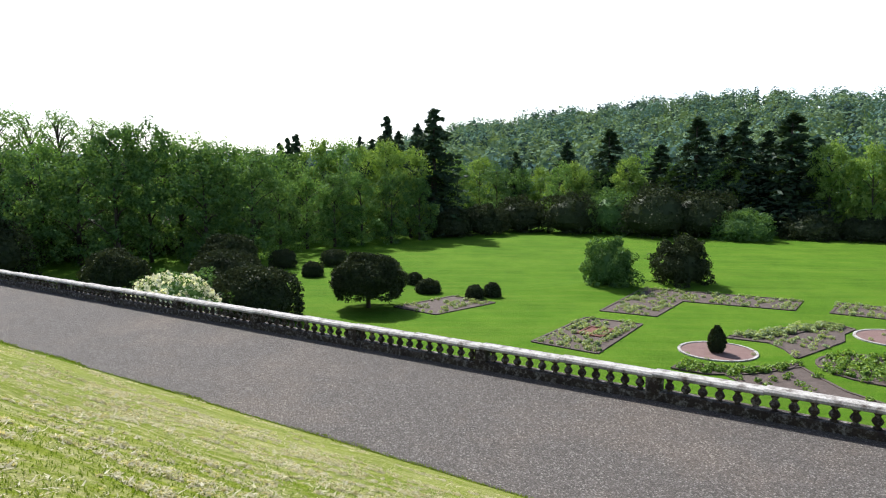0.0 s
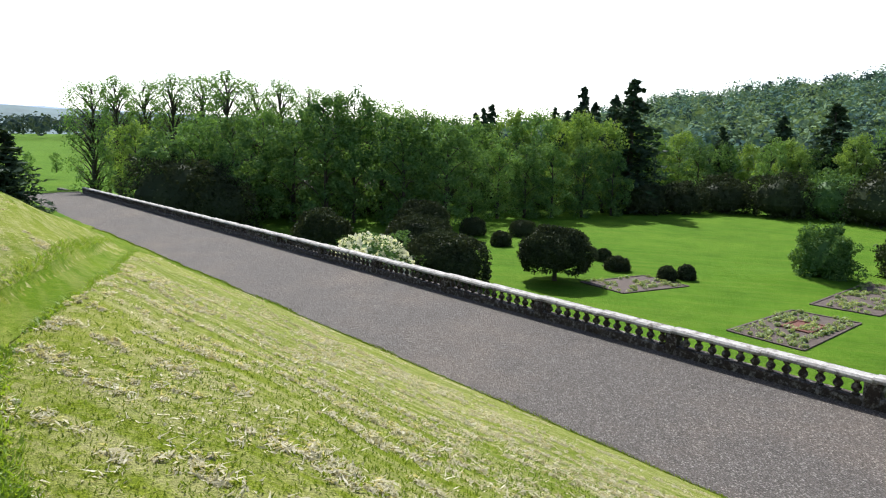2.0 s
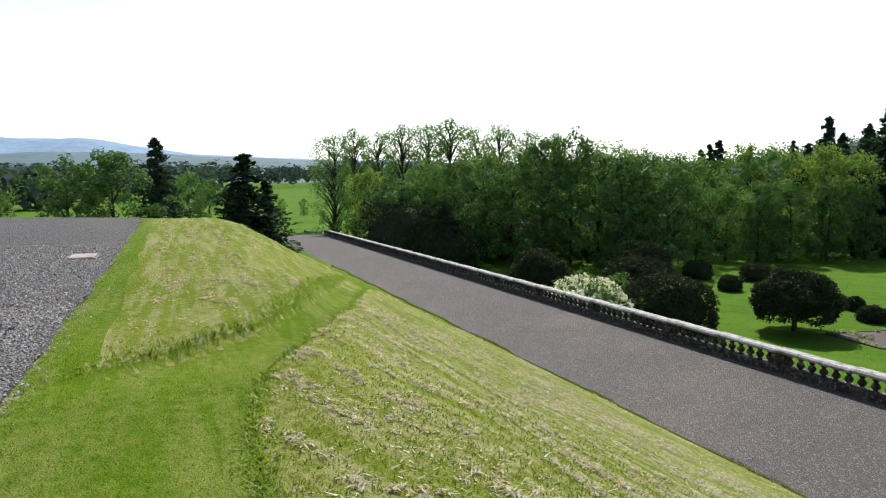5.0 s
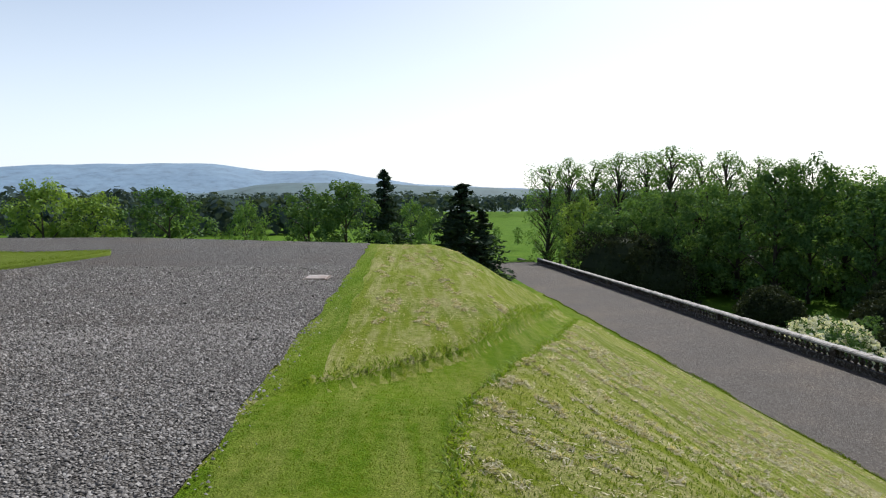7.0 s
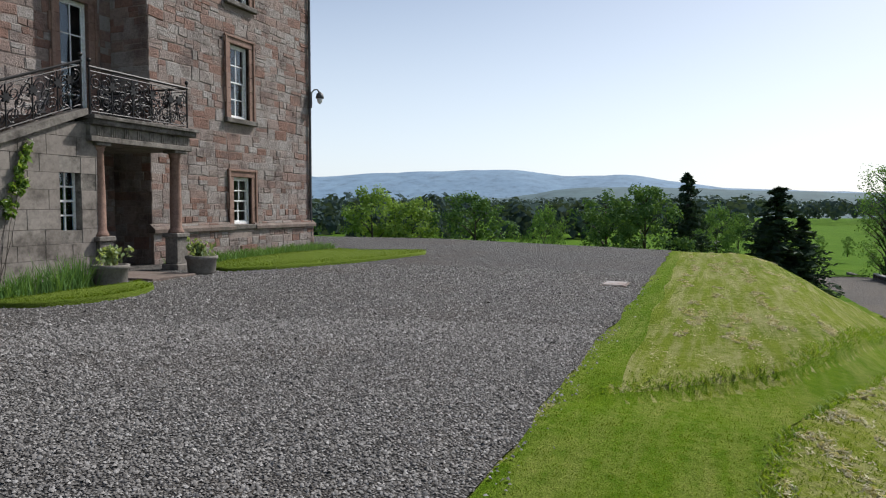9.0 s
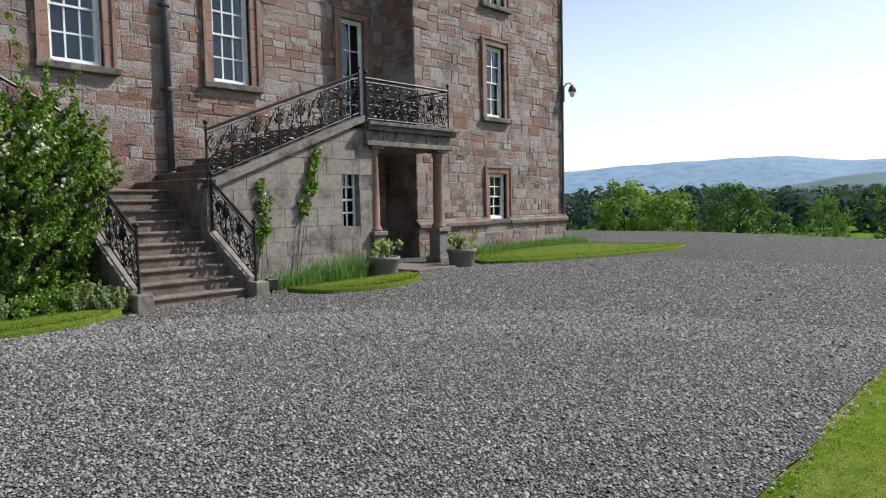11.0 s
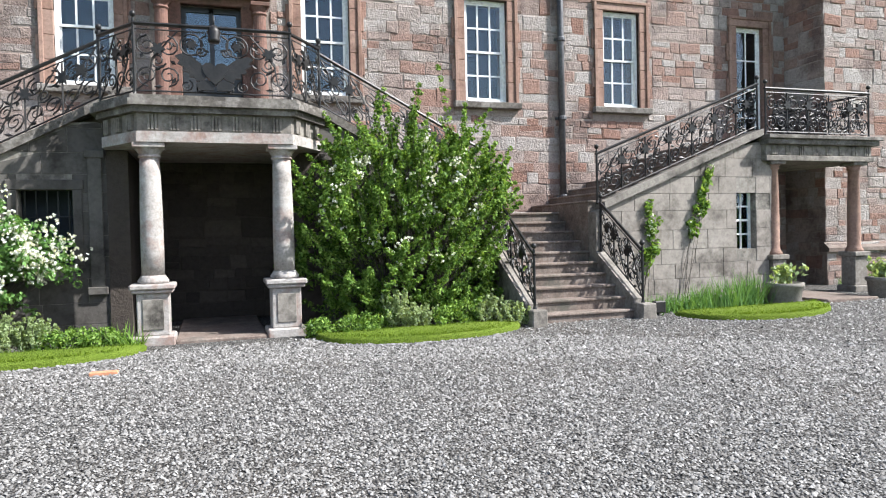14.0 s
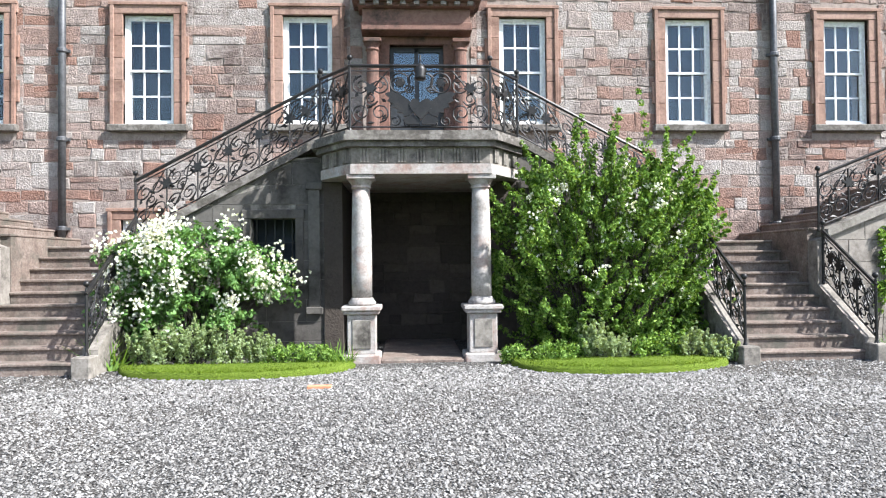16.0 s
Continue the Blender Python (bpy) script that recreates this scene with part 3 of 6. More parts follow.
# plinth course of the tower
for a, b_ in ((TX0 - 0.08, 15.5), (16.4, TX1 + 0.1)):
    tagged(Build().prism([(TY - 0.16, 1.12), (TY - 0.16, 1.20), (TY - 0.02, 1.32), (TY + 0.1, 1.32), (TY + 0.1, 1.12)], "x", a, b_).ob("plinth_course", M_STEP), "weathered projecting plinth course", "trim", kind="structure")
tagged(Build().box(TX0 - 0.05, TX1 + 0.06, TY - 0.08, TY - 0.004, 0.0, 1.12).ob("plinth_wall", M_MORTAR), "rubble plinth of the tower", "wall", kind="structure")


def sash(num, x, z, w, h, y, cols, rows, sill=True):
    """A sash window set in its opening: surround, sill, box frame, two sashes with bars, panes."""
    e = thing("window_%d" % num, "white sash window with red sandstone surround", "window", "castle windows", "structure")
    s = 0.2
    x0, x1, z1 = x - w / 2, x + w / 2, z + h
    sur = Build()
    n = max(3, round(h / 0.42))
    for side in (-1, 1):
        for k in range(n):
            wd = s + (0.07 if k % 2 else 0.0)
            a, b = (x0 - wd, x0) if side < 0 else (x1, x1 + wd)
            sur.box(a, b, y - 0.045, y + 0.075, z + h * k / n + 0.003, z + h * (k + 1) / n - 0.003, 0.008)
    sur.box(x0 - s - 0.04, x1 + s + 0.04, y - 0.05, y + 0.075, z1, z1 + 0.2, 0.01)
    sur.box(x0 - s - 0.02, x0 - s + 0.05, y - 0.075, y - 0.04, z, z1 + 0.2, 0.008).box(x1 + s - 0.05, x1 + s + 0.02, y - 0.075, y - 0.04, z, z1 + 0.2, 0.008)
    sur.box(x0 - s - 0.05, x1 + s + 0.05, y - 0.08, y - 0.04, z1 + 0.15, z1 + 0.21, 0.008)
    sur.ob("surround", M_RED, e, "red sandstone surround")
    if sill:
        Build().box(x0 - s - 0.06, x1 + s + 0.06, y - 0.13, y + 0.075, z - 0.13, z - 0.003, 0.015).ob("sill", M_WEATHER, e, "blackened stone sill")
    yy = y + 0.075
    fr = Build().box(x0, x0 + 0.06, yy, yy + 0.1, z, z1).box(x1 - 0.06, x1, yy, yy + 0.1, z, z1).box(x0 + 0.06, x1 - 0.06, yy, yy + 0.1, z1 - 0.06, z1).box(x0 + 0.06, x1 - 0.06, yy - 0.03, yy + 0.1, z, z + 0.07, 0.01)
    fr.ob("frame", M_WHITE, e)
    mid = z + h * 0.5
    for part_z0, part_z1, dy in ((mid - 0.02, z1 - 0.06, 0.02), (z + 0.07, mid + 0.02, 0.055)):
        b = Build()
        ya, yb = yy + dy, yy + dy + 0.03
        b.box(x0 + 0.06, x1 - 0.06, ya, yb, part_z0, part_z0 + 0.04).box(x0 + 0.06, x1 - 0.06, ya, yb, part_z1 - 0.035, part_z1)
        b.box(x0 + 0.06, x0 + 0.095, ya, yb, part_z0 + 0.04, part_z1 - 0.035).box(x1 - 0.095, x1 - 0.06, ya, yb, part_z0 + 0.04, part_z1 - 0.035)
        for c in range(1, cols):
            xc = x0 + 0.06 + (w - 0.12) * c / cols
            b.box(xc - 0.015, xc + 0.015, ya + 0.003, yb - 0.003, part_z0 + 0.04, part_z1 - 0.035)
        for r in range(1, rows):
            zc = part_z0 + (part_z1 - part_z0) * r / rows
            b.box(x0 + 0.095, x1 - 0.095, ya + 0.005, yb - 0.005, zc - 0.015, zc + 0.015)
        sh = b.ob("sash", M_WHITE, e)
        for c in range(cols):
            for r in range(rows):
                xa, xb = x0 + 0.06 + (w - 0.12) * c / cols, x0 + 0.06 + (w - 0.12) * (c + 1) / cols
                za, zb = part_z0 + (part_z1 - part_z0) * r / rows, part_z0 + (part_z1 - part_z0) * (r + 1) / rows
                t1, t2 = random.uniform(-0.0015, 0.0015), random.uniform(-0.0015, 0.0015)
                ym = (ya + yb) / 2
                p = Build().add([(xa, ym + t1, za), (xb, ym - t1, za), (xb, ym + t2, zb), (xa, ym - t2, zb)], [(0, 1, 2, 3)]).ob("pane", M_GLASS, sh)
                p.visible_shadow = False
    return e


num = 0
for x, z, w, h in WIN:
    num += 1
    sash(num, x, z, w, h, FY, 3 if w > 0.8 else 2, 2, z > 4)
for x, z, w, h in SMALL:
    num += 1
    sash(num, x, z, w, h, FY, 2, 2)
for x, z, w, h in TWIN:
    num += 1
    sash(num, x, z, w, h, TY, 2, 2 if h > 1.5 else 2)

# ---- rubble stones ----
def stone_layout(x0, x1, z0, z1, holes, seed, big=1.0):
    """Uneven courses of stones that leave the openings free: x, z, width, height."""
    rnd = random.Random(seed)
    out, z = [], z0
    while z < z1:
        h = rnd.choice((0.16, 0.2, 0.24, 0.28, 0.34)) * big
        x = x0 + rnd.uniform(-0.2, 0.0)
        while x < x1:
            w = rnd.uniform(0.9, 2.4) * h * rnd.choice((0.8, 1.0, 1.25))
            a, b = max(x, x0), min(x + w, x1)
            for q in holes:
                if z + h > q[2] + 0.03 and z < q[3] - 0.03:
                    if q[0] - 0.001 <= a < q[1]:
                        a = q[1]
                        b = max(b, a + 0.12)
                    if a < q[0] < b:
                        b = q[0]
            b = min(b, x1)
            if b - a > 0.06:
                zz, hh = z + rnd.uniform(-0.015, 0.015), h - 0.004
                if b - a > 0.2 and h > 0.2 and rnd.random() < 0.35:
                    s = rnd.uniform(0.4, 0.6)
                    out += [(a, zz, b - a, hh * s - 0.004), (a, zz + hh * s, b - a, hh * (1 - s))]
                else:
                    out.append((a, zz, b - a, hh))
            x = max(x + w, b)
        z += h
    return out


def stone_verts(rnd, g=0.012):
    """A unit stone, front towards -y, with an irregular, slightly pillowed face."""
    j = lambda s: rnd.uniform(-s, s)
    sign = ((-1, -1), (1, -1), (1, 1), (-1, 1))
    back = [(sx * (0.50 + j(0.045)), 0, sz * (0.495 + j(0.085))) for sx, sz in sign]
    edge = [(x * rnd.uniform(0.965, 1.0), -0.55 + j(0.25), z * rnd.uniform(0.95, 1.0)) for x, _, z in back]
    face = [(x * rnd.uniform(0.78, 0.94), -1.0 + j(0.45), z * rnd.uniform(0.7, 0.92)) for x, _, z in back]
    f = [(8, 9, 10, 11)] + [(i, (i + 1) % 4, 4 + (i + 1) % 4, 4 + i) for i in range(4)] + [(4 + i, 4 + (i + 1) % 4, 8 + (i + 1) % 4, 8 + i) for i in range(4)]
    return back + edge + face, f


def rubble(parent, layout, place, near, name, picked=300, mp=None, mi=None):
    """Lays the stones: those nearest to a spot as parts, the rest as one joined mesh."""
    rnd = random.Random(5)
    layout = sorted(layout, key=lambda s: (s[0] - near[0]) ** 2 + (s[1] - near[1]) ** 2)
    shapes = []
    for k in range(14):
        v, f = stone_verts(rnd)
        shapes.append(Build().add(v, f).mesh("stone", mp or M_STONE_P))
    rest = Build()
    for k, (x, z, w, h) in enumerate(layout):
        m = place @ Matrix.LocRotScale((x + w / 2, 0, z + h / 2), Euler((0, rnd.gauss(0, 0.032), 0)), (w - 0.004, rnd.uniform(0.005, 0.019), h - 0.003))
        if k < picked:
            share("stone", shapes[rnd.randrange(14)], m, parent)
        else:
            v, f = stone_verts(rnd)
            rest.add([tuple(m @ Vector(p)) for p in v], f)
    o = rest.ob("stonework", mi or M_STONE_I, parent)
    tagged(o, "coursed rubble stones", kind="stuff")


zone = rects(WIN, 0.21) + rects(SMALL, 0.21) + [(CX - 1.0, CX + 1.0, 3.4, 7.0)]
rubble(wall_main, stone_layout(-13, TX0, 0.1, 8.2, zone, 1, 0.98), pose(0, FY + 0.002, 0), (3.0, 4.0), "stone")
tz = rects(TWIN, 0.21)
rubble(wall_tower, stone_layout(TX0 + 0.0, TX1, 1.33, 9.2, tz, 2, 0.92), pose(0, TY + 0.002, 0), (14.5, 3.0), "stone", 300)
rubble(wall_tower, stone_layout(TX0 - 0.05, TX1 + 0.06, 0.2, 1.1, [(15.3, 16.6, 1.0, 1.4)], 3, 0.9), pose(0, TY - 0.08, 0), (14.0, 1.0), "stone", 40)
rubble(wall_side, stone_layout(TY, FY, 0.2, 9.0, [], 4), pose(TX0, FY + TY, 0, 0, 0, -90), (12.4, 3.0), "stone", 60)


# ---- trees and shrubs ----
def leaf_cloud(rng, centres, radii, per, size, shell=0.55, up=0.0, long=1.6, scatter=0.6):
    """Many small leaf blades scattered through clumps. Returns vertices and four-sided faces."""
    centres, radii = np.asarray(centres, float), np.asarray(radii, float)
    if radii.ndim == 1:
        radii = np.repeat(radii[:, None], 3, 1)
    n = len(centres) * per
    c, r = np.repeat(centres, per, 0), np.repeat(radii, per, 0)
    d = rng.normal(size=(n, 3))
    d /= np.linalg.norm(d, axis=1)[:, None]
    u = (shell ** 3 + (1 - shell ** 3) * rng.random(n)) ** (1 / 3)
    p = c + d * r * u[:, None]
    nrm = d * 0.7 + rng.normal(size=(n, 3)) * scatter + np.array([0, 0, up])
    nrm /= np.linalg.norm(nrm, axis=1)[:, None]
    a = np.cross(nrm, rng.normal(size=(n, 3)))
    a /= np.linalg.norm(a, axis=1)[:, None]
    b = np.cross(nrm, a)
    s = size * (0.6 + 0.8 * rng.random(n))[:, None]
    V = np.stack([p - a * s * long / 2, p - b * s / 2 + nrm * s * 0.12, p + a * s * long / 2, p + b * s / 2 + nrm * s * 0.12], 1).reshape(-1, 3)
    return V, np.arange(n * 4).reshape(-1, 4)


def broad_tree(h, w, seed, leaf, clear=0.12, clumps=187, per=40, size=0.25, sparse=False, label="", cat="tree"):
    """A broad-leaved tree of height h and spread w: tapered trunk, limbs, crown of clumps with gaps."""
    rng = np.random.default_rng(seed)
    e = thing("broadleaf_tree", label, cat, "trees of the park")
    tr = Build()
    bend = rng.normal(size=2) * 0.25
    top = h * (0.8 if sparse else 0.7)
    tr.tube([(bend[0] * t * t, bend[1] * t * t, top * t) for t in np.linspace(0, 1, 7)], 0.022 * h, 7, 0.2)
    cs, rs = [], []
    lobes = 66 if sparse else 17
    per_lobe = max(3, clumps // lobes)
    for k in range(lobes):
        # lobes climb round the stem; the crown swells, then narrows to an uneven top
        t = clear + (0.97 - clear) * (k + 0.5 * rng.random()) / lobes
        swell = math.sin(math.pi * min(1, (t - clear) / (1 - clear) * (0.66 if sparse else 0.76) + 0.17)) ** 0.6
        a = k * 2.4 + rng.normal() * 0.5
        rr = w / 2 * swell * rng.uniform(0.35, 0.82) * (0.9 if k < lobes - 2 else 0.4)
        c = (rr * math.cos(a), rr * math.sin(a), h * (0.03 + (0.93 if sparse else 0.88) * t))
        R = w * rng.uniform(0.15, 0.25) * (0.6 if sparse else 1.0)
        for q in range(per_lobe):
            d = rng.normal(size=3)
            d /= np.linalg.norm(d)
            d[2] = abs(d[2]) * 0.9 - 0.25
            cs.append(tuple(np.array(c) + d * R * rng.uniform(0.75, 1.05)))
            rs.append(R * rng.uniform(0.26, 0.46) * (2.2 if sparse else 1.0))
        z0 = max(h * 0.1, c[2] - rr * (1.3 if sparse else 0.8))
        u = min(z0 / top, 1)
        tr.tube([(bend[0] * u * u, bend[1] * u * u, z0), ((c[0] + bend[0]) * 0.45, (c[1] + bend[1]) * 0.45, (z0 + c[2]) / 2 + 0.3), c], 0.007 * h, 4, 0.3)
    tr.ob("trunk", M_BARK, e, "", True)
    V, F = leaf_cloud(rng, cs, np.array(rs)[:, None] * np.array([[1, 1, 0.85]]), per, size, 0.1 if sparse else 0.55, 0.4, 1.6, 0.32)
    o = new("crown", fast_mesh("crown", V, F, leaf))
    o.parent = e
    return e


def conifer(h, w, seed, leaf=None, label="tall dark green conifer tree", droop=0.3, taper=0.72):
    rng = np.random.default_rng(seed)
    e = thing("conifer_tree", label, "tree", "conifers")
    tr = Build().tube([(0, 0, h * t) for t in np.linspace(0, 1, 6)], 0.018 * h, 7, 0.1)
    cs, rs = [], []
    levels = 32
    for i in range(levels):
        t = 0.03 + 0.95 * i / (levels - 1)
        r = w / 2 * (1 - t) ** taper * rng.uniform(0.72, 1.12) + 0.1
        m = max(3, int(7 * (1 - t) + 2))
        for k in range(m):
            a = 2 * math.pi * (k + rng.random()) / m
            q, dz = rng.uniform(0.6, 1.15), rng.normal() * 0.012 * h
            for f in (0.3, 0.62, 0.95):
                cs.append((r * q * f * math.cos(a), r * q * f * math.sin(a), h * t + dz - droop * r * f))
                rs.append((max(0.26 * r, 0.16), max(0.26 * r, 0.16), max(0.13 * r, 0.3)))
            if k % 2 == 0:
                tr.tube([(0, 0, h * t), (r * q * math.cos(a), r * q * math.sin(a), h * t + dz - droop * r)], 0.003 * h, 4, 0.3)
    cs.append((0, 0, h * 0.985))
    rs.append((0.12, 0.12, 0.5))
    tr.ob("trunk", M_BARK, e, "", True)
    V, F = leaf_cloud(rng, cs, rs, 10, 0.30, 0.2, 0.1, 2.4)
    o = new("crown", fast_mesh("crown", V, F, leaf or L_CON))
    o.parent = e
    return e


def dome_shrub(name, w, h, seed, leaf, label, cat="shrub", size=0.16, n=5200, stem=0.0, lumpy=0.12):
    """A clipped or rounded shrub: inner mass of twigs and a close skin of leaves."""
    rng = np.random.default_rng(seed)
    e = thing(name, label, cat, "shrubs of the garden")
    d = rng.normal(size=(n, 3))
    d /= np.linalg.norm(d, axis=1)[:, None]
    d[:, 2] = np.where(d[:, 2] < -0.55, -d[:, 2], d[:, 2])
    off = np.array([noise.noise(Vector(q) * 2.2 + Vector((seed, 0, 0))) for q in d.tolist()])
    u = (1 + lumpy * 1.6 * off) * (0.86 + 0.15 * rng.random(n))
    hz = (h - stem) / 1.55
    c = np.array([0, 0, stem + 0.55 * hz])
    p = c + d * u[:, None] * np.array([w / 2, w / 2, hz])
    V, F = leaf_cloud(rng, p, np.full(n, size * 0.9), 3, size * 0.62, 0.1, 0.2)
    o = new("foliage", fast_mesh("foliage", V, F, leaf))
    o.parent = e
    b = Build()
    if stem > 0:
        b.tube([(0, 0, -0.1), (0.05, 0, stem + 0.3)], 0.22, 8, 0.8)
    for k in range(16):
        a = rng.random() * 2 * math.pi
        b.tube([(0, 0, stem), (0.28 * w * math.cos(a), 0.28 * w * math.sin(a), stem + hz * rng.uniform(0.6, 1.2))], 0.05, 4, 0.4)
    b.ob("stem", M_BARK, e)
    inner = Build().lathe([(0.02, stem + 0.05)] + [(0.8 * w / 2 * math.sin(math.pi * (k + 0.6) / 8), stem + 0.55 * hz - 0.82 * hz * math.cos(math.pi * (k + 0.6) / 8) * (1 if k > 3 else 0.62)) for k in range(8)], 0, 0, 14)
    inner.ob("inner_mass", leaf, e)
    return e


def at_az(az, d, z, s=1.0, sz=None, turn=0.0):
    a = radians(az)
    return Matrix.LocRotScale((d * math.sin(a), d * math.cos(a), z), Euler((0, 0, turn)), (s, s, sz or s))


# parents of the copies stand among the far trees
KINDS = {
    "dark": [broad_tree(17, 13, 11, L_DARK, 0.03, label="full dark green broadleaf tree at the wood's edge"), broad_tree(17, 12, 12, L_DARK, 0.03, label="full dark green broadleaf tree at the wood's edge")],
    "oak": [broad_tree(17, 13, 21, L_OAK, 0.03, label="mid-green broadleaf tree in full leaf"), broad_tree(17, 14, 22, L_OAK, 0.03, label="mid-green broadleaf tree in full leaf")],
    "lime": [broad_tree(17, 12, 31, L_LIME, 0.03, label="fresh yellow-green broadleaf tree"), broad_tree(17, 11, 32, L_LIME, 0.03, label="fresh yellow-green broadleaf tree")],
    "airy": [broad_tree(19, 9, 41, L_OAK, 0.12, 264, 24, 0.17, True, "tall open-crowned tree with visible branches"), broad_tree(19, 8, 42, L_OAK, 0.12, 264, 24, 0.17, True, "tall open-crowned tree with visible branches")],
    "con": [conifer(20, 9, 51), conifer(20, 8, 52)],
}
BASEH = {"dark": 17, "oak": 17, "lime": 17, "airy": 19, "con": 20}
used = {k: 0 for k in KINDS}


def plant(kind, az, d, top_el, base, width=1.0, seed=0):
    """Stands a tree of a kind so that its top reaches the given angle over the eye."""
    a = radians(az)
    h = 1.7 + d * math.tan(radians(top_el)) - base
    s = h / BASEH[kind] * (1.0 if kind == "con" else 1.09)
    width = width * (2.0 if kind == "con" else 0.85 + 0.35 * ((seed * 7.3) % 1))
    src = KINDS[kind][(used[kind]) % 2]
    m = at_az(az, d, base - 0.15, s * width, s, seed * 1.7 + az)
    k = used[kind]
    used[kind] += 1
    if k < 2:
        src.matrix_basis = m
        return src
    o = copy_thing(KINDS[kind][k % 2], pose(0, 0, 0))
    o.matrix_basis = m
    return o


B0 = GARDEN
rnd = random.Random(8)
# the wood beside the terrace's end and the lawn
for az, d, el, kind, w in (
        (101.6, 118, 2.7, "airy", 0.95), (103.3, 112, 3.15, "airy", 1.0), (105.3, 118, 3.0, "airy", 0.95), (107.2, 112, 3.5, "airy", 0.95), (109.2, 116, 3.55, "airy", 0.9),
        (111.0, 110, 3.85, "airy", 1.0), (113.2, 116, 3.3, "airy", 0.95), (115.2, 112, 3.4, "airy", 0.95), (117.3, 118, 3.0, "airy", 0.9),
        (104.5, 100, 0.3, "lime", 0.9), (106.5, 92, -0.6, "dark", 1.1), (108.8, 96, 0.6, "oak", 0.95), (111.5, 92, 0.9, "dark", 1.0), (113.8, 98, 1.5, "oak", 1.0), (116.0, 95, 1.2, "dark", 1.0),
        (118.6, 92, 2.7, "dark", 0.85), (120.8, 94, 2.9, "dark", 0.9), (123.0, 97, 1.9, "oak", 0.9), (124.9, 92, 1.3, "dark", 0.9), (126.4, 98, 1.5, "oak", 0.95), (128.3, 94, 0.9, "dark", 0.9),
        (129.8, 112, 1.0, "oak", 0.85), (131.6, 118, 0.9, "dark", 0.8), (133.6, 116, 1.9, "lime", 0.8), (135.5, 112, 1.8, "oak", 0.8), (137.3, 118, 1.4, "lime", 0.8),
        (139.0, 114, 1.8, "lime", 0.75), (141.0, 116, 1.3, "lime", 0.8), (143.6, 124, -0.2, "oak", 0.8), (130.5, 100, -0.8, "dark", 0.9), (132.6, 102, -1.0, "oak", 0.9), (134.8, 104, -0.8, "dark", 0.9), (137.0, 106, -0.9, "oak", 0.9), (139.4, 108, -0.7, "dark", 0.9), (141.7, 112, -1.0, "dark", 0.9),
        (122.0, 120, 2.2, "airy", 0.9), (125.5, 124, 1.6, "airy", 0.9), (119.5, 124, 2.8, "airy", 0.9), (128.0, 130, 1.2, "oak", 0.9),
        (131.2, 165, 2.1, "con", 0.7), (131.9, 170, 2.35, "con", 0.7), (130.6, 175, 1.7, "con", 0.7), (139.1, 140, 3.8, "con", 0.62), (140.0, 150, 2.7, "con", 0.6), (142.9, 122, 4.4, "con", 0.95), (141.6, 135, 3.3, "con", 0.6), (136.9, 175, 2.2, "con", 0.6), (134.0, 185, 1.9, "con", 0.6), (137.9, 180, 2.0, "con", 0.6)):
    plant(kind, az, d, el, B0, w, rnd.random())
# beyond the great lawn
for k, az in enumerate(np.arange(143.5, 196, 1.55)):
    d = 140 + rnd.uniform(-4, 10)
    kind = ("lime", "oak", "lime", "dark", "oak")[k % 5]
    plant(kind, az + rnd.uniform(-0.3, 0.3), d, rnd.uniform(-0.6, 1.0), B0, rnd.uniform(0.8, 1.0), rnd.random())
for az, d, el, w in ((149.5, 150, 1.0, 0.8), (153.6, 152, 1.8, 0.9), (156.9, 142, 2.75, 0.95), (160.8, 140, 1.5, 1.1), (163.4, 138, 3.55, 0.95), (165.2, 146, 2.2, 1.0), (166.7, 138, 3.3, 1.05), (168.4, 144, 2.4, 0.9), (169.9, 136, 3.7, 1.1), (171.6, 146, 1.9, 0.9), (176.5, 146, 2.0, 0.9), (180.5, 146, 2.6, 0.9)):
    plant("con", az, d, el, B0, w, rnd.random())
for az, d, el in ((155.0, 136, -0.6), (158.5, 134, 0.6), (161.8, 138, -0.2), (172.6, 134, 1.6), (175.2, 132, 1.3), (177.5, 132, 1.6)):
    plant("lime", az, d, el, B0, 0.75, rnd.random())
# beyond the forecourt's end
for az, d, el, kind, w, base in ((63.4, 62, 1.6, "lime", 1.0, -7), (66.6, 63, 0.8, "lime", 0.9, -7), (71.6, 64, 1.25, "dark", 1.0, -7), (77.4, 66, 0.0, "oak", 0.75, -7),
                                 (82.2, 66, 1.0, "dark", 0.9, -7), (85.2, 64, 1.8, "dark", 1.1, -7), (57.0, 80, 0.6, "dark", 0.9, -8), (53.0, 85, 0.9, "oak", 0.9, -8),
                                 (90.5, 88, 0.1, "oak", 0.8, -8), (92.0, 92, -0.3, "dark", 0.7, -8), (97.4, 170, -2.0, "oak", 0.8, -9), (99.2, 180, -2.0, "oak", 0.7, -9),):
    plant(kind, az, d, el, base, w, rnd.random())
plant("con", 88.3, 78, 2.8, -7, 0.75)
plant("con", 94.7, 72, 1.6, -7.5, 1.15)
plant("con", 96.2, 74, -0.4, -7.5, 1.0)
plant("con", 93.8, 74, -0.6, -7.5, 0.9)


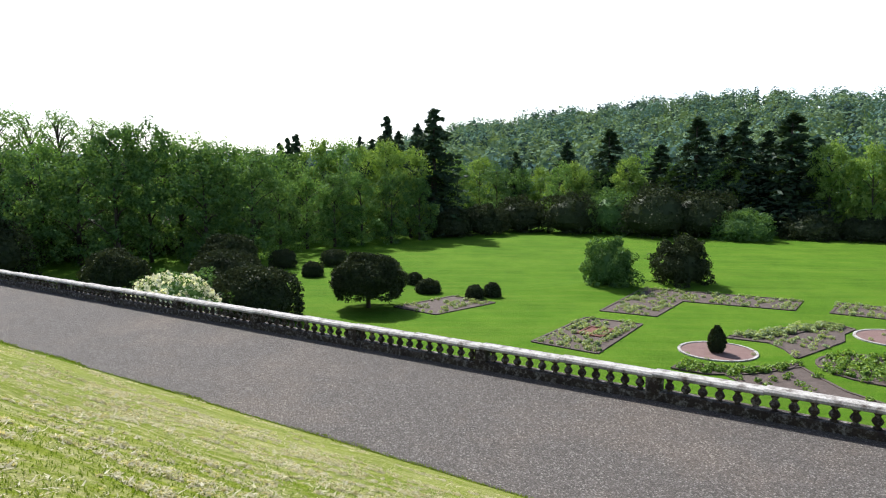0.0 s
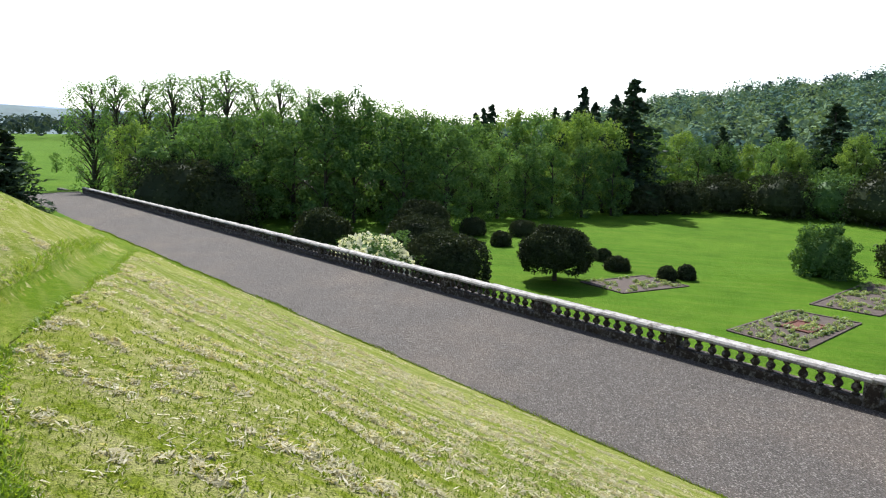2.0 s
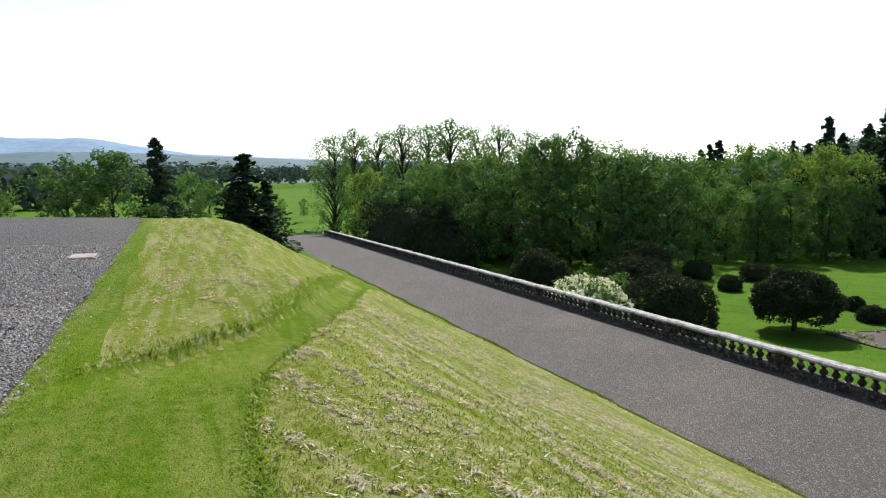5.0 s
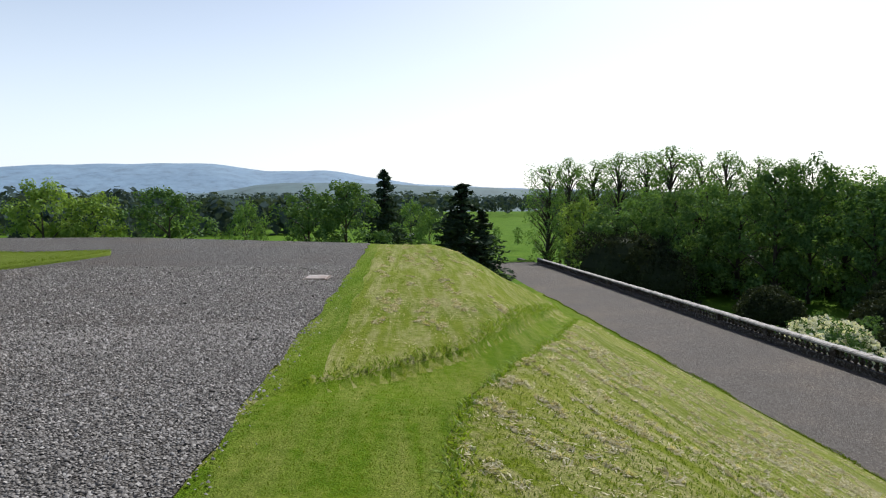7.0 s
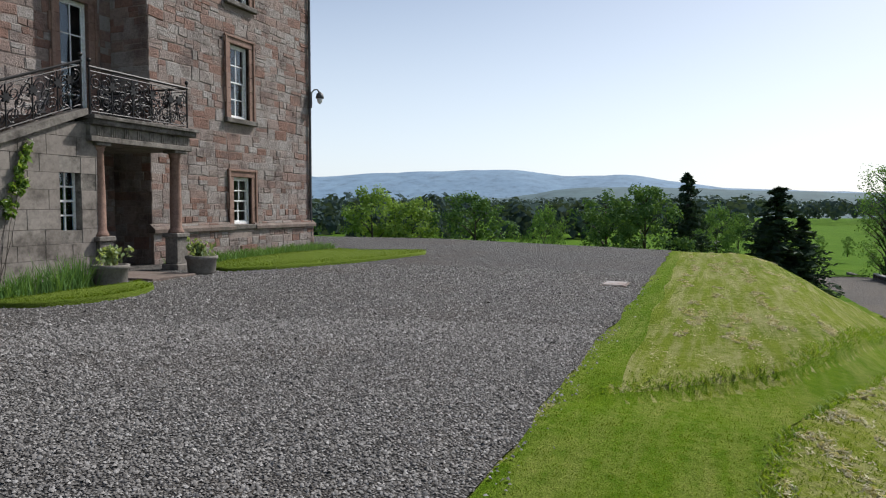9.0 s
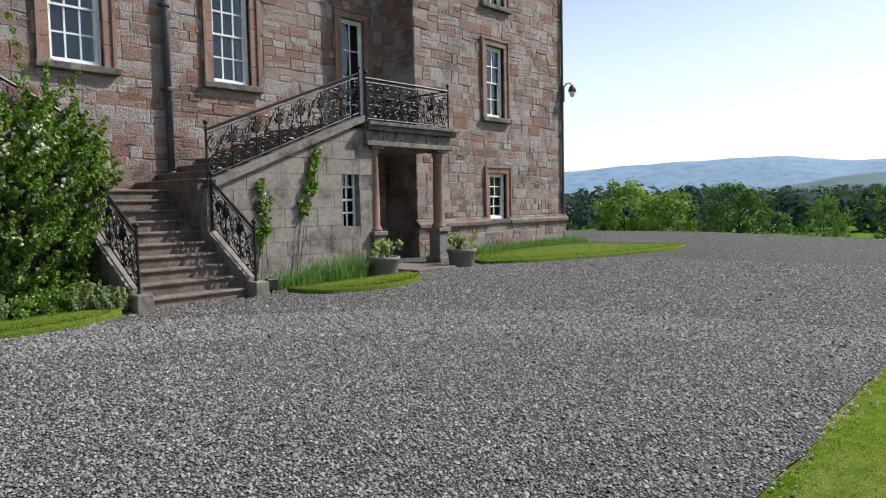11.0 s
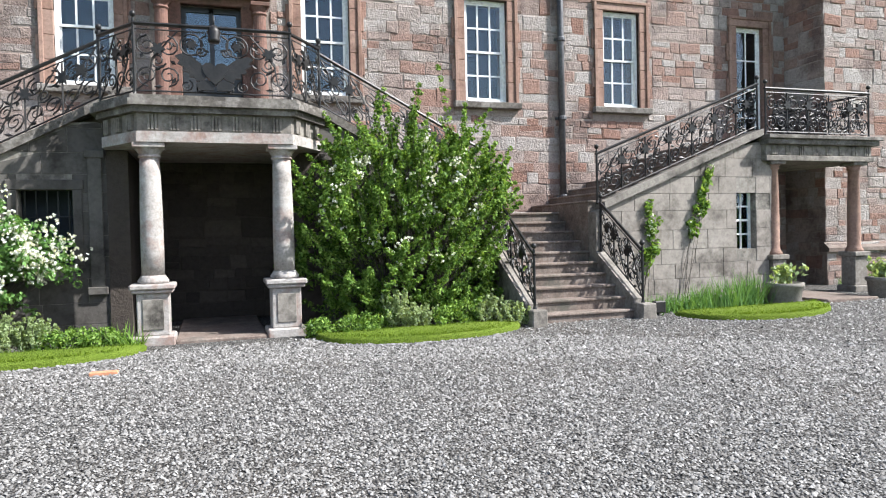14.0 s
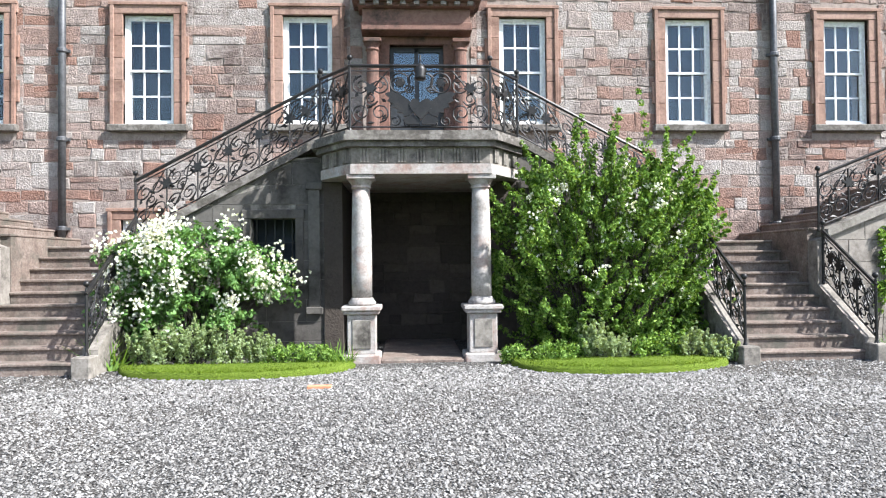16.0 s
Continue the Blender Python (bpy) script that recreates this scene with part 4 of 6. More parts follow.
# ---- wooded hill and far country ----
def far_wood(name, spots, leaf, label, size=1.5, per=90, squash=0.9, tall=1.0, seed=3):
    rng = np.random.default_rng(seed)
    cs, rs = [], []
    for x, y, z, r in spots:
        for k in range(3):
            cs.append((x + rng.normal() * r * 0.35, y + rng.normal() * r * 0.35, z + r * tall * rng.uniform(0.6, 1.2)))
            rs.append((r * 0.62, r * 0.62, r * 0.7 * tall))
    V, F = leaf_cloud(rng, cs, rs, per // 3, size, 0.92, 0.15, 1.25, 0.1)
    o = new(name, fast_mesh(name, V, F, leaf))
    return tagged(o, label, "wood", kind="stuff")


def hill_el(az):
    """Skyline of the wooded hill, degrees over the eye."""
    return float(np.interp(az, (128, 138, 145, 150, 155, 160, 166, 171, 176, 190, 205), (-0.5, 1.2, 2.9, 3.5, 4.1, 4.6, 5.0, 4.9, 4.4, 3.5, 2.0)))


hv, hf = [], []
AZS, DS = np.arange(126, 208, 2.0), np.linspace(170, 520, 15)
for a in AZS:
    for d in DS:
        t = (d - 170) / 350
        zt = GARDEN + (1.7 + 520 * math.tan(radians(hill_el(a))) - 8 - GARDEN) * t ** 1.15
        hv.append((d * math.sin(radians(a)), d * math.cos(radians(a)), zt - 0.5 if t > 0 else GARDEN - 2))
for i in range(len(AZS) - 1):
    for j in range(len(DS) - 1):
        k = i * len(DS) + j
        hf.append((k, k + len(DS), k + len(DS) + 1, k + 1))
tagged(new("wooded_hill", fast_mesh("wooded_hill", hv, hf, M_TURF, True)), "hillside under the woods", "hill", kind="structure")
rng = np.random.default_rng(17)
sp = {"lime": [], "dark": [], "con": []}
for k in range(1500):
    a, t = rng.uniform(127, 200), rng.random() ** 0.8
    d = 170 + 350 * t
    z = GARDEN + (1.7 + 520 * math.tan(radians(hill_el(a))) - 8 - GARDEN) * t ** 1.15
    q = rng.random()
    kind = "con" if q < 0.22 else ("dark" if q < 0.6 else "lime")
    sp[kind].append((d * math.sin(radians(a)), d * math.cos(radians(a)), z + 1, rng.uniform(5.5, 8.5) if kind != "con" else 2.8))
for k, a in enumerate(np.arange(140, 186, 0.8)):
    d = 510
    z = 1.7 + 520 * math.tan(radians(hill_el(a))) - 9
    sp["dark" if k % 3 else "con"].append((d * math.sin(radians(a)), d * math.cos(radians(a)), z, 4.5 if k % 3 else 2.4))
# haze over the hillside is mixed into these leaf colours, paler and bluer
L_HAZE1 = leaf_mat("hazed_hill_leaf_fresh", [(0.0, (0.111, 0.177, 0.105)), (0.5, (0.164, 0.236, 0.139)), (1.0, (0.225, 0.302, 0.177))], 0.15, 0.0, 0.12)
L_HAZE2 = leaf_mat("hazed_hill_leaf_deep", [(0.0, (0.069, 0.128, 0.107)), (0.5, (0.101, 0.173, 0.141)), (1.0, (0.139, 0.213, 0.170))], 0.15, 0.0, 0.12)
L_HAZE3 = leaf_mat("hazed_hill_needle", [(0.0, (0.040, 0.070, 0.069)), (1.0, (0.068, 0.107, 0.097))], 0.15, 0.0, 0.12)
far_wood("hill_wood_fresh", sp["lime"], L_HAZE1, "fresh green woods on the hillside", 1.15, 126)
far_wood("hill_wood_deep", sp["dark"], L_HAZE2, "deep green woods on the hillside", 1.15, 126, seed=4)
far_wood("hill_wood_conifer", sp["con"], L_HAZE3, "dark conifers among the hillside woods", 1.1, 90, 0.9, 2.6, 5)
sp = [[], []]
for k in range(1000):
    a, d = rng.uniform(40, 126), rng.uniform(230, 900)
    if 93.5 < a < 101.5 and d < 560:
        continue
    sp[k % 2].append((d * math.sin(radians(a)), d * math.cos(radians(a)), -10 + (d - 250) * 0.011, rng.uniform(6, 10)))
# valley leaves tinted bluish grey to carry the haze
L_HAZE_BLUE = leaf_mat("hazed_far_leaf", [(0.0, (0.044, 0.068, 0.067)), (1.0, (0.071, 0.102, 0.092))], 0.2, 0.0, 0.2)
far_wood("valley_wood", sp[0], L_HAZE_BLUE, "distant valley woods", 2.6, 54, seed=6)
far_wood("valley_wood_dark", sp[1], L_HAZE_BLUE, "distant dark valley woods", 2.4, 54, seed=7)


# skyline of the nearer range: bearing, angle over the eye
NEAR_RIDGE = [(30, 1.0), (50, 0.9), (62, 0.6), (74, 0.75), (80, 1.6), (86, 1.6), (92, 1.35), (100, 1.05), (110, 0.8), (130, 0.7)]

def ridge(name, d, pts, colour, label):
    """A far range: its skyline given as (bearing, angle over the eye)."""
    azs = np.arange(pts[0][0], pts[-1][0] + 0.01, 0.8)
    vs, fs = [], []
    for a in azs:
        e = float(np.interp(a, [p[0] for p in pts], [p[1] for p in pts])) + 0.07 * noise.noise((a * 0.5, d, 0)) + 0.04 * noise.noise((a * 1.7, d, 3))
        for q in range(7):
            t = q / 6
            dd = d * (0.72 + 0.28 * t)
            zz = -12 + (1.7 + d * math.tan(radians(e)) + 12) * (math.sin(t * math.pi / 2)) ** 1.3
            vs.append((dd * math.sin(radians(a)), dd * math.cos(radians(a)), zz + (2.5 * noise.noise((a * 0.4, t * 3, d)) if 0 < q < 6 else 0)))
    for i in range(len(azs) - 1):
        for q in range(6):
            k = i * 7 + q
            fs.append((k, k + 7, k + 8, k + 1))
    # distance haze is part of this base colour
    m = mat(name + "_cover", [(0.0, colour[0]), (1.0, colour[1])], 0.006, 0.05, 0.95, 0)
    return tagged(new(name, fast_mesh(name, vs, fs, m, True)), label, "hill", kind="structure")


ridge("hazed_near_hills", 1300, NEAR_RIDGE, ((0.055, 0.10, 0.11), (0.10, 0.155, 0.165)), "hills across the valley, blue-green from haze in the colour")
ridge("hazed_far_hills", 2600, [(30, 2.4), (50, 2.2), (56, 2.7), (59, 2.4), (63, 2.75), (69, 2.95), (75, 3.05), (79, 2.5), (84, 2.6), (87, 2.1), (91, 1.5), (100, 1.1), (110, 0.9)], ((0.13, 0.21, 0.30), (0.185, 0.28, 0.37)), "far hills, pale blue from haze in the colour")

# ---- garden below the terrace ----
def stand(o, x, y, z=None, s=1.0, turn=0.0):
    o.matrix_basis = Matrix.LocRotScale((x, y, float(ground_z(x, y)) - 0.05 if z is None else z), Euler((0, 0, turn)), (s, s, s))
    return o


stand(dome_shrub("yew_tree", 6.3, 4.7, 1, L_YEW, "broad clipped dark yew on a short trunk", "yew", n=9000, stem=1.0, size=0.17), 39.9, -43.6)
for x, y, w, h, sd in ((44.0, -35.0, 7.4, 4.2, 2), (52.5, -38.5, 7.2, 4.5, 3), (64.5, -47.6, 6.6, 4.5, 4), (60.5, -32.5, 6.2, 4.5, 5)):
    stand(dome_shrub("yew_dome", w, h, sd, L_YEW, "large rounded dark clipped yew dome", "yew", n=5200, size=0.2), x, y)
stand(dome_shrub("clipped_bush", 4.7, 4.0, 6, L_DARK, "upright dark green bush on the lawn", n=5000, size=0.22, lumpy=0.55), 27.6, -65.5)
stand(dome_shrub("clipped_bush", 4.9, 4.4, 7, L_YEW, "upright dark green bush on the lawn", n=5000, size=0.22, lumpy=0.55), 22.2, -71.5)
for x, y, w, h, sd in ((56.3, -52.5, 2.4, 1.6, 8), (40.1, -52.2, 2.4, 1.3, 9), (34.9, -52.4, 1.6, 1.2, 10), (34.0, -54.0, 1.5, 1.3, 11), (44.0, -55.0, 1.6, 1.2, 12), (60.5, -60, 3.5, 2.0, 13), (64, -55, 3.2, 2.2, 14)):
    stand(dome_shrub("low_bush", w, h, sd, L_YEW, "small rounded dark clipped bush", n=1800, size=0.14), x, y)
for k, (az, d, w, h) in enumerate(((150.0, 128, 10, 6), (154.0, 126, 11, 7), (157.5, 127, 11, 7.5), (160.5, 123, 12, 8.5), (163.8, 126, 12, 7.5), (167.0, 122, 9, 4.5), (171.5, 128, 9, 4), (175.0, 130, 9, 3.5), (178.5, 130, 9, 3.5), (147.0, 122, 8, 5), (144.0, 118, 8, 4.5), (107.2, 90, 12, 9), (110.0, 88, 9, 7), (112.0, 104, 14, 7), (117.0, 104, 14, 6), (122.0, 106, 14, 6), (126.5, 108, 13, 6), (136.0, 124, 14, 5.5), (139.5, 128, 14, 5.5), (131.5, 122, 14, 5.5))):
    a = radians(az)
    stand(dome_shrub("rhododendron", w, h, 20 + k, L_DARK if k % 3 == 2 and k < 11 else L_YEW, "dark evergreen shrub mass below the trees", n=2000, size=0.34, lumpy=0.3), d * math.sin(a), d * math.cos(a))
rh = dome_shrub("flowering_rhododendron", 6.4, 4.3, 45, L_DARK, "cream-flowered shrub behind the balustrade", n=2600, size=0.18, lumpy=0.6)
stand(rh, 44.5, -28.0)
rng = np.random.default_rng(9)
d3 = rng.normal(size=(420, 3))
d3 /= np.linalg.norm(d3, axis=1)[:, None]
d3[:, 2] = np.abs(d3[:, 2])
V, F = leaf_cloud(rng, d3 * np.array([3.2, 3.2, 2.7]) * (0.9 + 0.2 * rng.random((420, 1))) + np.array([0, 0, 1.7]), np.full(420, 0.14), 9, 0.15, 0.2)
o = new("blossom", fast_mesh("blossom", V, F, L_FLOWER))
o.parent = rh
tagged(o, "cream blossom clusters")


def flower_bed(name, outline, soil, label, plants, leaf, size=0.25, seed=1, edge=None, z=None):
    """A bed cut into the turf: soil, edging and low plants inside an outline."""
    e = thing(name, label, "flower bed", "parterre beds")
    z = GARDEN + 0.03 if z is None else z
    b = Build()
    b.add([(x, y, z) for x, y in outline], [tuple(range(len(outline)))])
    b.ob("soil", soil, e)
    ed = Build()
    for (x0, y0), (x1, y1) in zip(outline, outline[1:] + outline[:1]):
        L = math.hypot(x1 - x0, y1 - y0)
        nx, ny = (y1 - y0) / L * 0.09, -(x1 - x0) / L * 0.09
        ed.add([(x0 - nx, y0 - ny, z - 0.1), (x1 - nx, y1 - ny, z - 0.1), (x1 + nx, y1 + ny, z - 0.1), (x0 + nx, y0 + ny, z - 0.1), (x0 - nx, y0 - ny, z + 0.05), (x1 - nx, y1 - ny, z + 0.05), (x1 + nx, y1 + ny, z + 0.05), (x0 + nx, y0 + ny, z + 0.05)],
               [(4, 5, 6, 7), (0, 1, 5, 4), (2, 3, 7, 6), (1, 2, 6, 5), (3, 0, 4, 7)])
    ed.ob("edging", edge or M_SOIL, e)
    rng = np.random.default_rng(seed)
    xs, ys = [p[0] for p in outline], [p[1] for p in outline]
    cs = []
    while len(cs) < plants:
        x, y = rng.uniform(min(xs), max(xs)), rng.uniform(min(ys), max(ys))
        x, y = round(x / 0.7) * 0.7 + rng.normal() * 0.08, round(y / 0.7) * 0.7 + rng.normal() * 0.08
        ins = False
        for (ax, ay), (bx, by) in zip(outline, outline[1:] + outline[:1]):
            if (ay > y) != (by > y) and x < (bx - ax) * (y - ay) / (by - ay) + ax:
                ins = not ins
        if ins:
            cs.append((x, y, z + size * 0.35))
    V, F = leaf_cloud(rng, cs, np.array([[size, size, size * 0.6]] * len(cs)) * rng.uniform(0.55, 1.1, (len(cs), 1)), 40, size * 0.3, 0.5, 0.6)
    o = tagged(new("planting", fast_mesh("planting", V, F, leaf)), kind="stuff")
    o.parent = e
    return e


def ring(cx, cy, rx, ry, n=28, wave=0.0, lobes=3):
    return [(cx + (rx + wave * math.sin(lobes * 2 * math.pi * k / n)) * math.cos(2 * math.pi * k / n), cy + (ry + wave * math.sin(lobes * 2 * math.pi * k / n)) * math.sin(2 * math.pi * k / n)) for k in range(n)]


M_REDBED = mat("red_bedding", [(0.0, (0.095, 0.031, 0.022)), (1.0, (0.163, 0.068, 0.048))], 2, 12, 0.95, 0.8, 0.03)
flower_bed("flower_bed", [(22.9, -41.6), (23.2, -50.8), (18.7, -51.2), (18.0, -41.4)], M_SOIL, "square bed of low silvery plants in turf", 120, L_HERB, 0.3, 1)
flower_bed("red_bed", [(21.4, -45.6), (21.5, -48.0), (19.7, -48.2), (19.5, -45.5)], M_REDBED, "reddish planted centre of the square bed", 2, L_HERB, 0.2, 2, M_REDBED, GARDEN + 0.06)
flower_bed("flower_bed", [(24.2, -66.5), (23.3, -53.9), (18.8, -54.5), (19.1, -62.0), (10.3, -63.5), (10.5, -68.6)], M_SOIL, "L-shaped bed of mixed low plants in turf", 190, L_HERB, 0.3, 3)
flower_bed("flower_bed", [(7.7, -64.1), (7.7, -69.3), (-5, -69.6), (-5, -64.4)], M_SOIL, "long bed of mixed low plants in turf", 110, L_HERB, 0.3, 4)
flower_bed("round_bed", ring(11.9, -46.6, 2.4, 2.4), M_PINK, "round pink gravel bed with a cone tree", 3, L_HERB, 0.2, 5, M_COPE)
flower_bed("round_bed", ring(2.9, -57.4, 2.4, 2.6), M_PINK, "round pink gravel bed", 3, L_HERB, 0.2, 6, M_COPE)
flower_bed("scroll_bed", [(12.4, -50.6), (10.8, -53.6), (9.2, -57.2), (7.7, -59.0), (6.4, -59.6), (5.4, -58.8), (5.9, -56.6), (5.6, -54.3), (6.6, -50.6), (7.4, -47.8), (8.4, -49.6), (9.6, -50.9)], M_SOIL, "scrolled bed with bare soil and clipped edging plants", 46, L_HERB, 0.3, 7)
flower_bed("leafy_band", [(12.3, -51.2), (10.6, -54.0), (9.0, -57.4), (7.7, -59.0), (6.4, -59.6), (6.2, -58.2), (7.6, -57.2), (8.8, -54.6), (10.2, -51.9)], M_SOIL, "band of low green foliage along the scrolled bed", 130, L_HERB, 0.38, 8, None, GARDEN + 0.05)
flower_bed("leafy_band", [(12.9, -42.6), (10.4, -43.0), (8.2, -44.9), (7.0, -46.6), (7.3, -45.0), (9.0, -42.4), (11.0, -41.0), (13.0, -41.0)], M_SOIL, "band of low green foliage along the scrolled bed", 80, L_SHRUB, 0.34, 11, None, GARDEN + 0.05)
flower_bed("scroll_bed", [(10.6, -42.0), (8.2, -44.2), (6.8, -45.8), (5.6, -44.1), (4.0, -42.2), (2.0, -41.0), (5.0, -39.6), (8.5, -40.2)], M_SOIL, "scrolled bed with bare soil and a few plants", 16, L_SHRUB, 0.34, 12)
flower_bed("oval_bed", ring(2.4, -48.0, 3.9, 3.4), M_SOIL, "oval bed filled with leafy green plants", 150, L_SHRUB, 0.42, 9)
flower_bed("flower_bed", [(38.2, -45.0), (37.0, -52.0), (32.2, -51.6), (33.5, -44.6)], M_SOIL, "bed of bare soil and low plants beside the yew", 50, L_HERB, 0.3, 10)
cone = thing("cone_tree", "small clipped dark cone tree", "topiary")
rng = np.random.default_rng(4)
n = 1500
t = rng.random(n)
a = rng.random(n) * 6.283
rr = 0.52 * np.sin(np.pi * np.clip(t * 0.78 + 0.2, 0, 1)) ** 0.8 * (0.92 + 0.12 * rng.random(n))
V, F = leaf_cloud(rng, np.stack([rr * np.cos(a), rr * np.sin(a), 0.15 + 1.65 * t], 1), np.full(n, 0.07), 2, 0.1, 0.1)
o = new("foliage", fast_mesh("foliage", V, F, L_YEW))
o.parent = cone
Build().tube([(0, 0, -0.1), (0, 0, 1.4)], 0.06, 6, 0.4).ob("stem", M_BARK, cone)
stand(cone, 11.9, -46.3)


# ---- entrance: balcony, stairs, railings ----
def gz(x, y):
    return float(plateau_z(x, y)) + 0.025


GZ = 0.30
FLOOR = 3.58
LAND = 2.05


def spiral(cx, cz, r, turns, start, hand, n=16):
    """A flat iron scroll in (s, z)."""
    return [(cx + r * (1 - 0.82 * k / n) * math.cos(start + hand * turns * 2 * math.pi * k / n), cz + r * (1 - 0.82 * k / n) * math.sin(start + hand * turns * 2 * math.pi * k / n)) for k in range(n + 1)]


def iron_railing(p0, p1, h=0.88, posts=(True, True), label="black wrought-iron railing with scrolls and rosettes", finial=True):
    """A railing from p0 to p1 (feet), its pattern sheared with the slope."""
    e = thing("iron_railing", label, "railing", "wrought-iron railings")
    a, b = Vector(p0), Vector(p1)
    flat = Vector((b.x - a.x, b.y - a.y, 0))
    L = flat.length
    d, slope = flat / L, (b.z - a.z) / L

    def P(s, z):
        q = a + d * s
        return (q.x, q.y, a.z + slope * s + z)

    Build().tube([P(-0.02, h), P(L + 0.02, h)], 0.026, 6).tube([P(0, h - 0.07), P(L, h - 0.07)], 0.009, 4).ob("handrail", M_IRON, e)
    Build().tube([P(0, 0.07), P(L, 0.07)], 0.012, 4).ob("bottom_rail", M_IRON, e)
    for on, s in ((posts[0], 0.0), (posts[1], L)):
        if on:
            po = Build().tube([P(s, -0.02), P(s, h + 0.06)], 0.02, 6).lathe([(0.035, P(s, 0)[2]), (0.02, P(s, 0.05)[2])], *P(s, 0)[:2], 8).ob("post", M_IRON, e)
            if finial:
                Build().ball(P(s, h + 0.12), 0.042).tube([P(s, h + 0.03), P(s, h + 0.1)], 0.014, 5).ob("finial", M_IRON, po, "iron ball finial", True)
    n = max(1, round(L / 0.46))
    w = L / n
    for k in range(n):
        c = (k + 0.5) * w
        pan = Build()
        if k:
            pan.tube([P(k * w, 0.07), P(k * w, h - 0.07)], 0.015, 4)
        zc, r = h * 0.5, min(w * 0.27, 0.14)
        side = 1 if k % 2 else -1
        for cx, cz, rr, st, hd in ((c - w * 0.22, h * 0.70, r, math.pi / 2, 1), (c + w * 0.22, h * 0.70, r, math.pi / 2, -1), (c - w * 0.22, h * 0.29, r, -math.pi / 2, -1), (c + w * 0.22, h * 0.29, r, -math.pi / 2, 1),
                                   (c, h * 0.5, r * 0.75, 0.3 * side, side)):
            pan.tube([P(s, z) for s, z in spiral(cx, cz, rr, 1.6, st, hd)], 0.0125, 4, 0.7)
        pan.tube([P(c - w * 0.45, 0.08), P(c - w * 0.2, h * 0.22), P(c + w * 0.12 * side, h * 0.5), P(c + w * 0.2, h * 0.76), P(c + w * 0.42, h - 0.08)], 0.012, 4)
        for q in range(9):
            s, z = c + w * 0.38 * math.sin(q * 2.1 + k), h * (0.14 + 0.085 * q)
            u = Vector(P(s, z))
            t = Vector((0.06 * math.cos(q + k) * abs(d.x), 0.06 * math.cos(q + k) * abs(d.y), 0.05 * math.sin(q * 1.7 + k)))
            nn = Vector((-d.y, d.x, 0)) * 0.012
            pan.add([tuple(u - t), tuple(u + nn + t.cross(nn).normalized() * 0.026), tuple(u + t), tuple(u + nn - t.cross(nn).normalized() * 0.026)], [(0, 1, 2, 3)])
        pp = pan.ob("scroll_panel", M_IRON, e)
        o = Vector(P(c + (w * 0.5 if k < n - 1 else 0), h * 0.66))
        ros = Build().prism([((0.074 + 0.024 * math.cos(6 * q * math.pi / 12)) * math.cos(q * math.pi / 12), (0.074 + 0.024 * math.cos(6 * q * math.pi / 12)) * math.sin(q * math.pi / 12)) for q in range(24)], "y", -0.022, 0.022)
        ros.moved(Matrix.Translation(o) @ pose(0, 0, 0, 0, 0, math.degrees(math.atan2(d.y, d.x))))
        ros.ob("rosette", M_IRON, pp)
    return e


balcony = thing("entrance_balcony", "stone balcony on two columns over the doorway recess", "balcony")


def bal_outline(g, b=13.0):
    return [(CX - 1.0 - g * 0.6, 9.98 - g), (CX + 1.0 + g * 0.6, 9.98 - g), (CX + 1.5 + g, 10.72 - g * 0.3), (CX + 1.5 + g, b), (CX - 1.5 - g, b), (CX - 1.5 - g, 10.72 - g * 0.3)]


for name, g, z0, z1, m in (("architrave", 0.0, 2.98, 3.12, M_PALE), ("frieze", -0.03, 3.12, 3.36, M_PLAST), ("cornice", 0.06, 3.36, 3.44, M_WEATHER), ("cornice_edge", 0.13, 3.44, 3.52, M_WEATHER), ("floor_slab", 0.09, 3.52, FLOOR, M_WEATHER)):
    Build().prism(bal_outline(g, 12.98), "z", z0, z1).ob(name, m, balcony)
for k in range(7):
    x = CX - 0.8 + k * 0.265
    for q in (-0.045, 0, 0.045):
        Build().box(x + q - 0.016, x + q + 0.016, 9.985, 10.02, 3.14, 3.34, 0.004).ob("fluted_block", M_PLAST, balcony)
for s in (-1, 1):
    for k in range(3):
        t = (k + 0.5) / 3
        x, y = CX + s * (1.0 + 0.5 * t), 9.98 + 0.74 * t
        m = pose(x, y + 0.012, 0, 0, 0, s * 56)
        for q in (-0.045, 0, 0.045):
            Build().box(q - 0.016, q + 0.016, -0.02, 0.03, 3.14, 3.34, 0.004).moved(m).ob("fluted_block", M_PLAST, balcony)
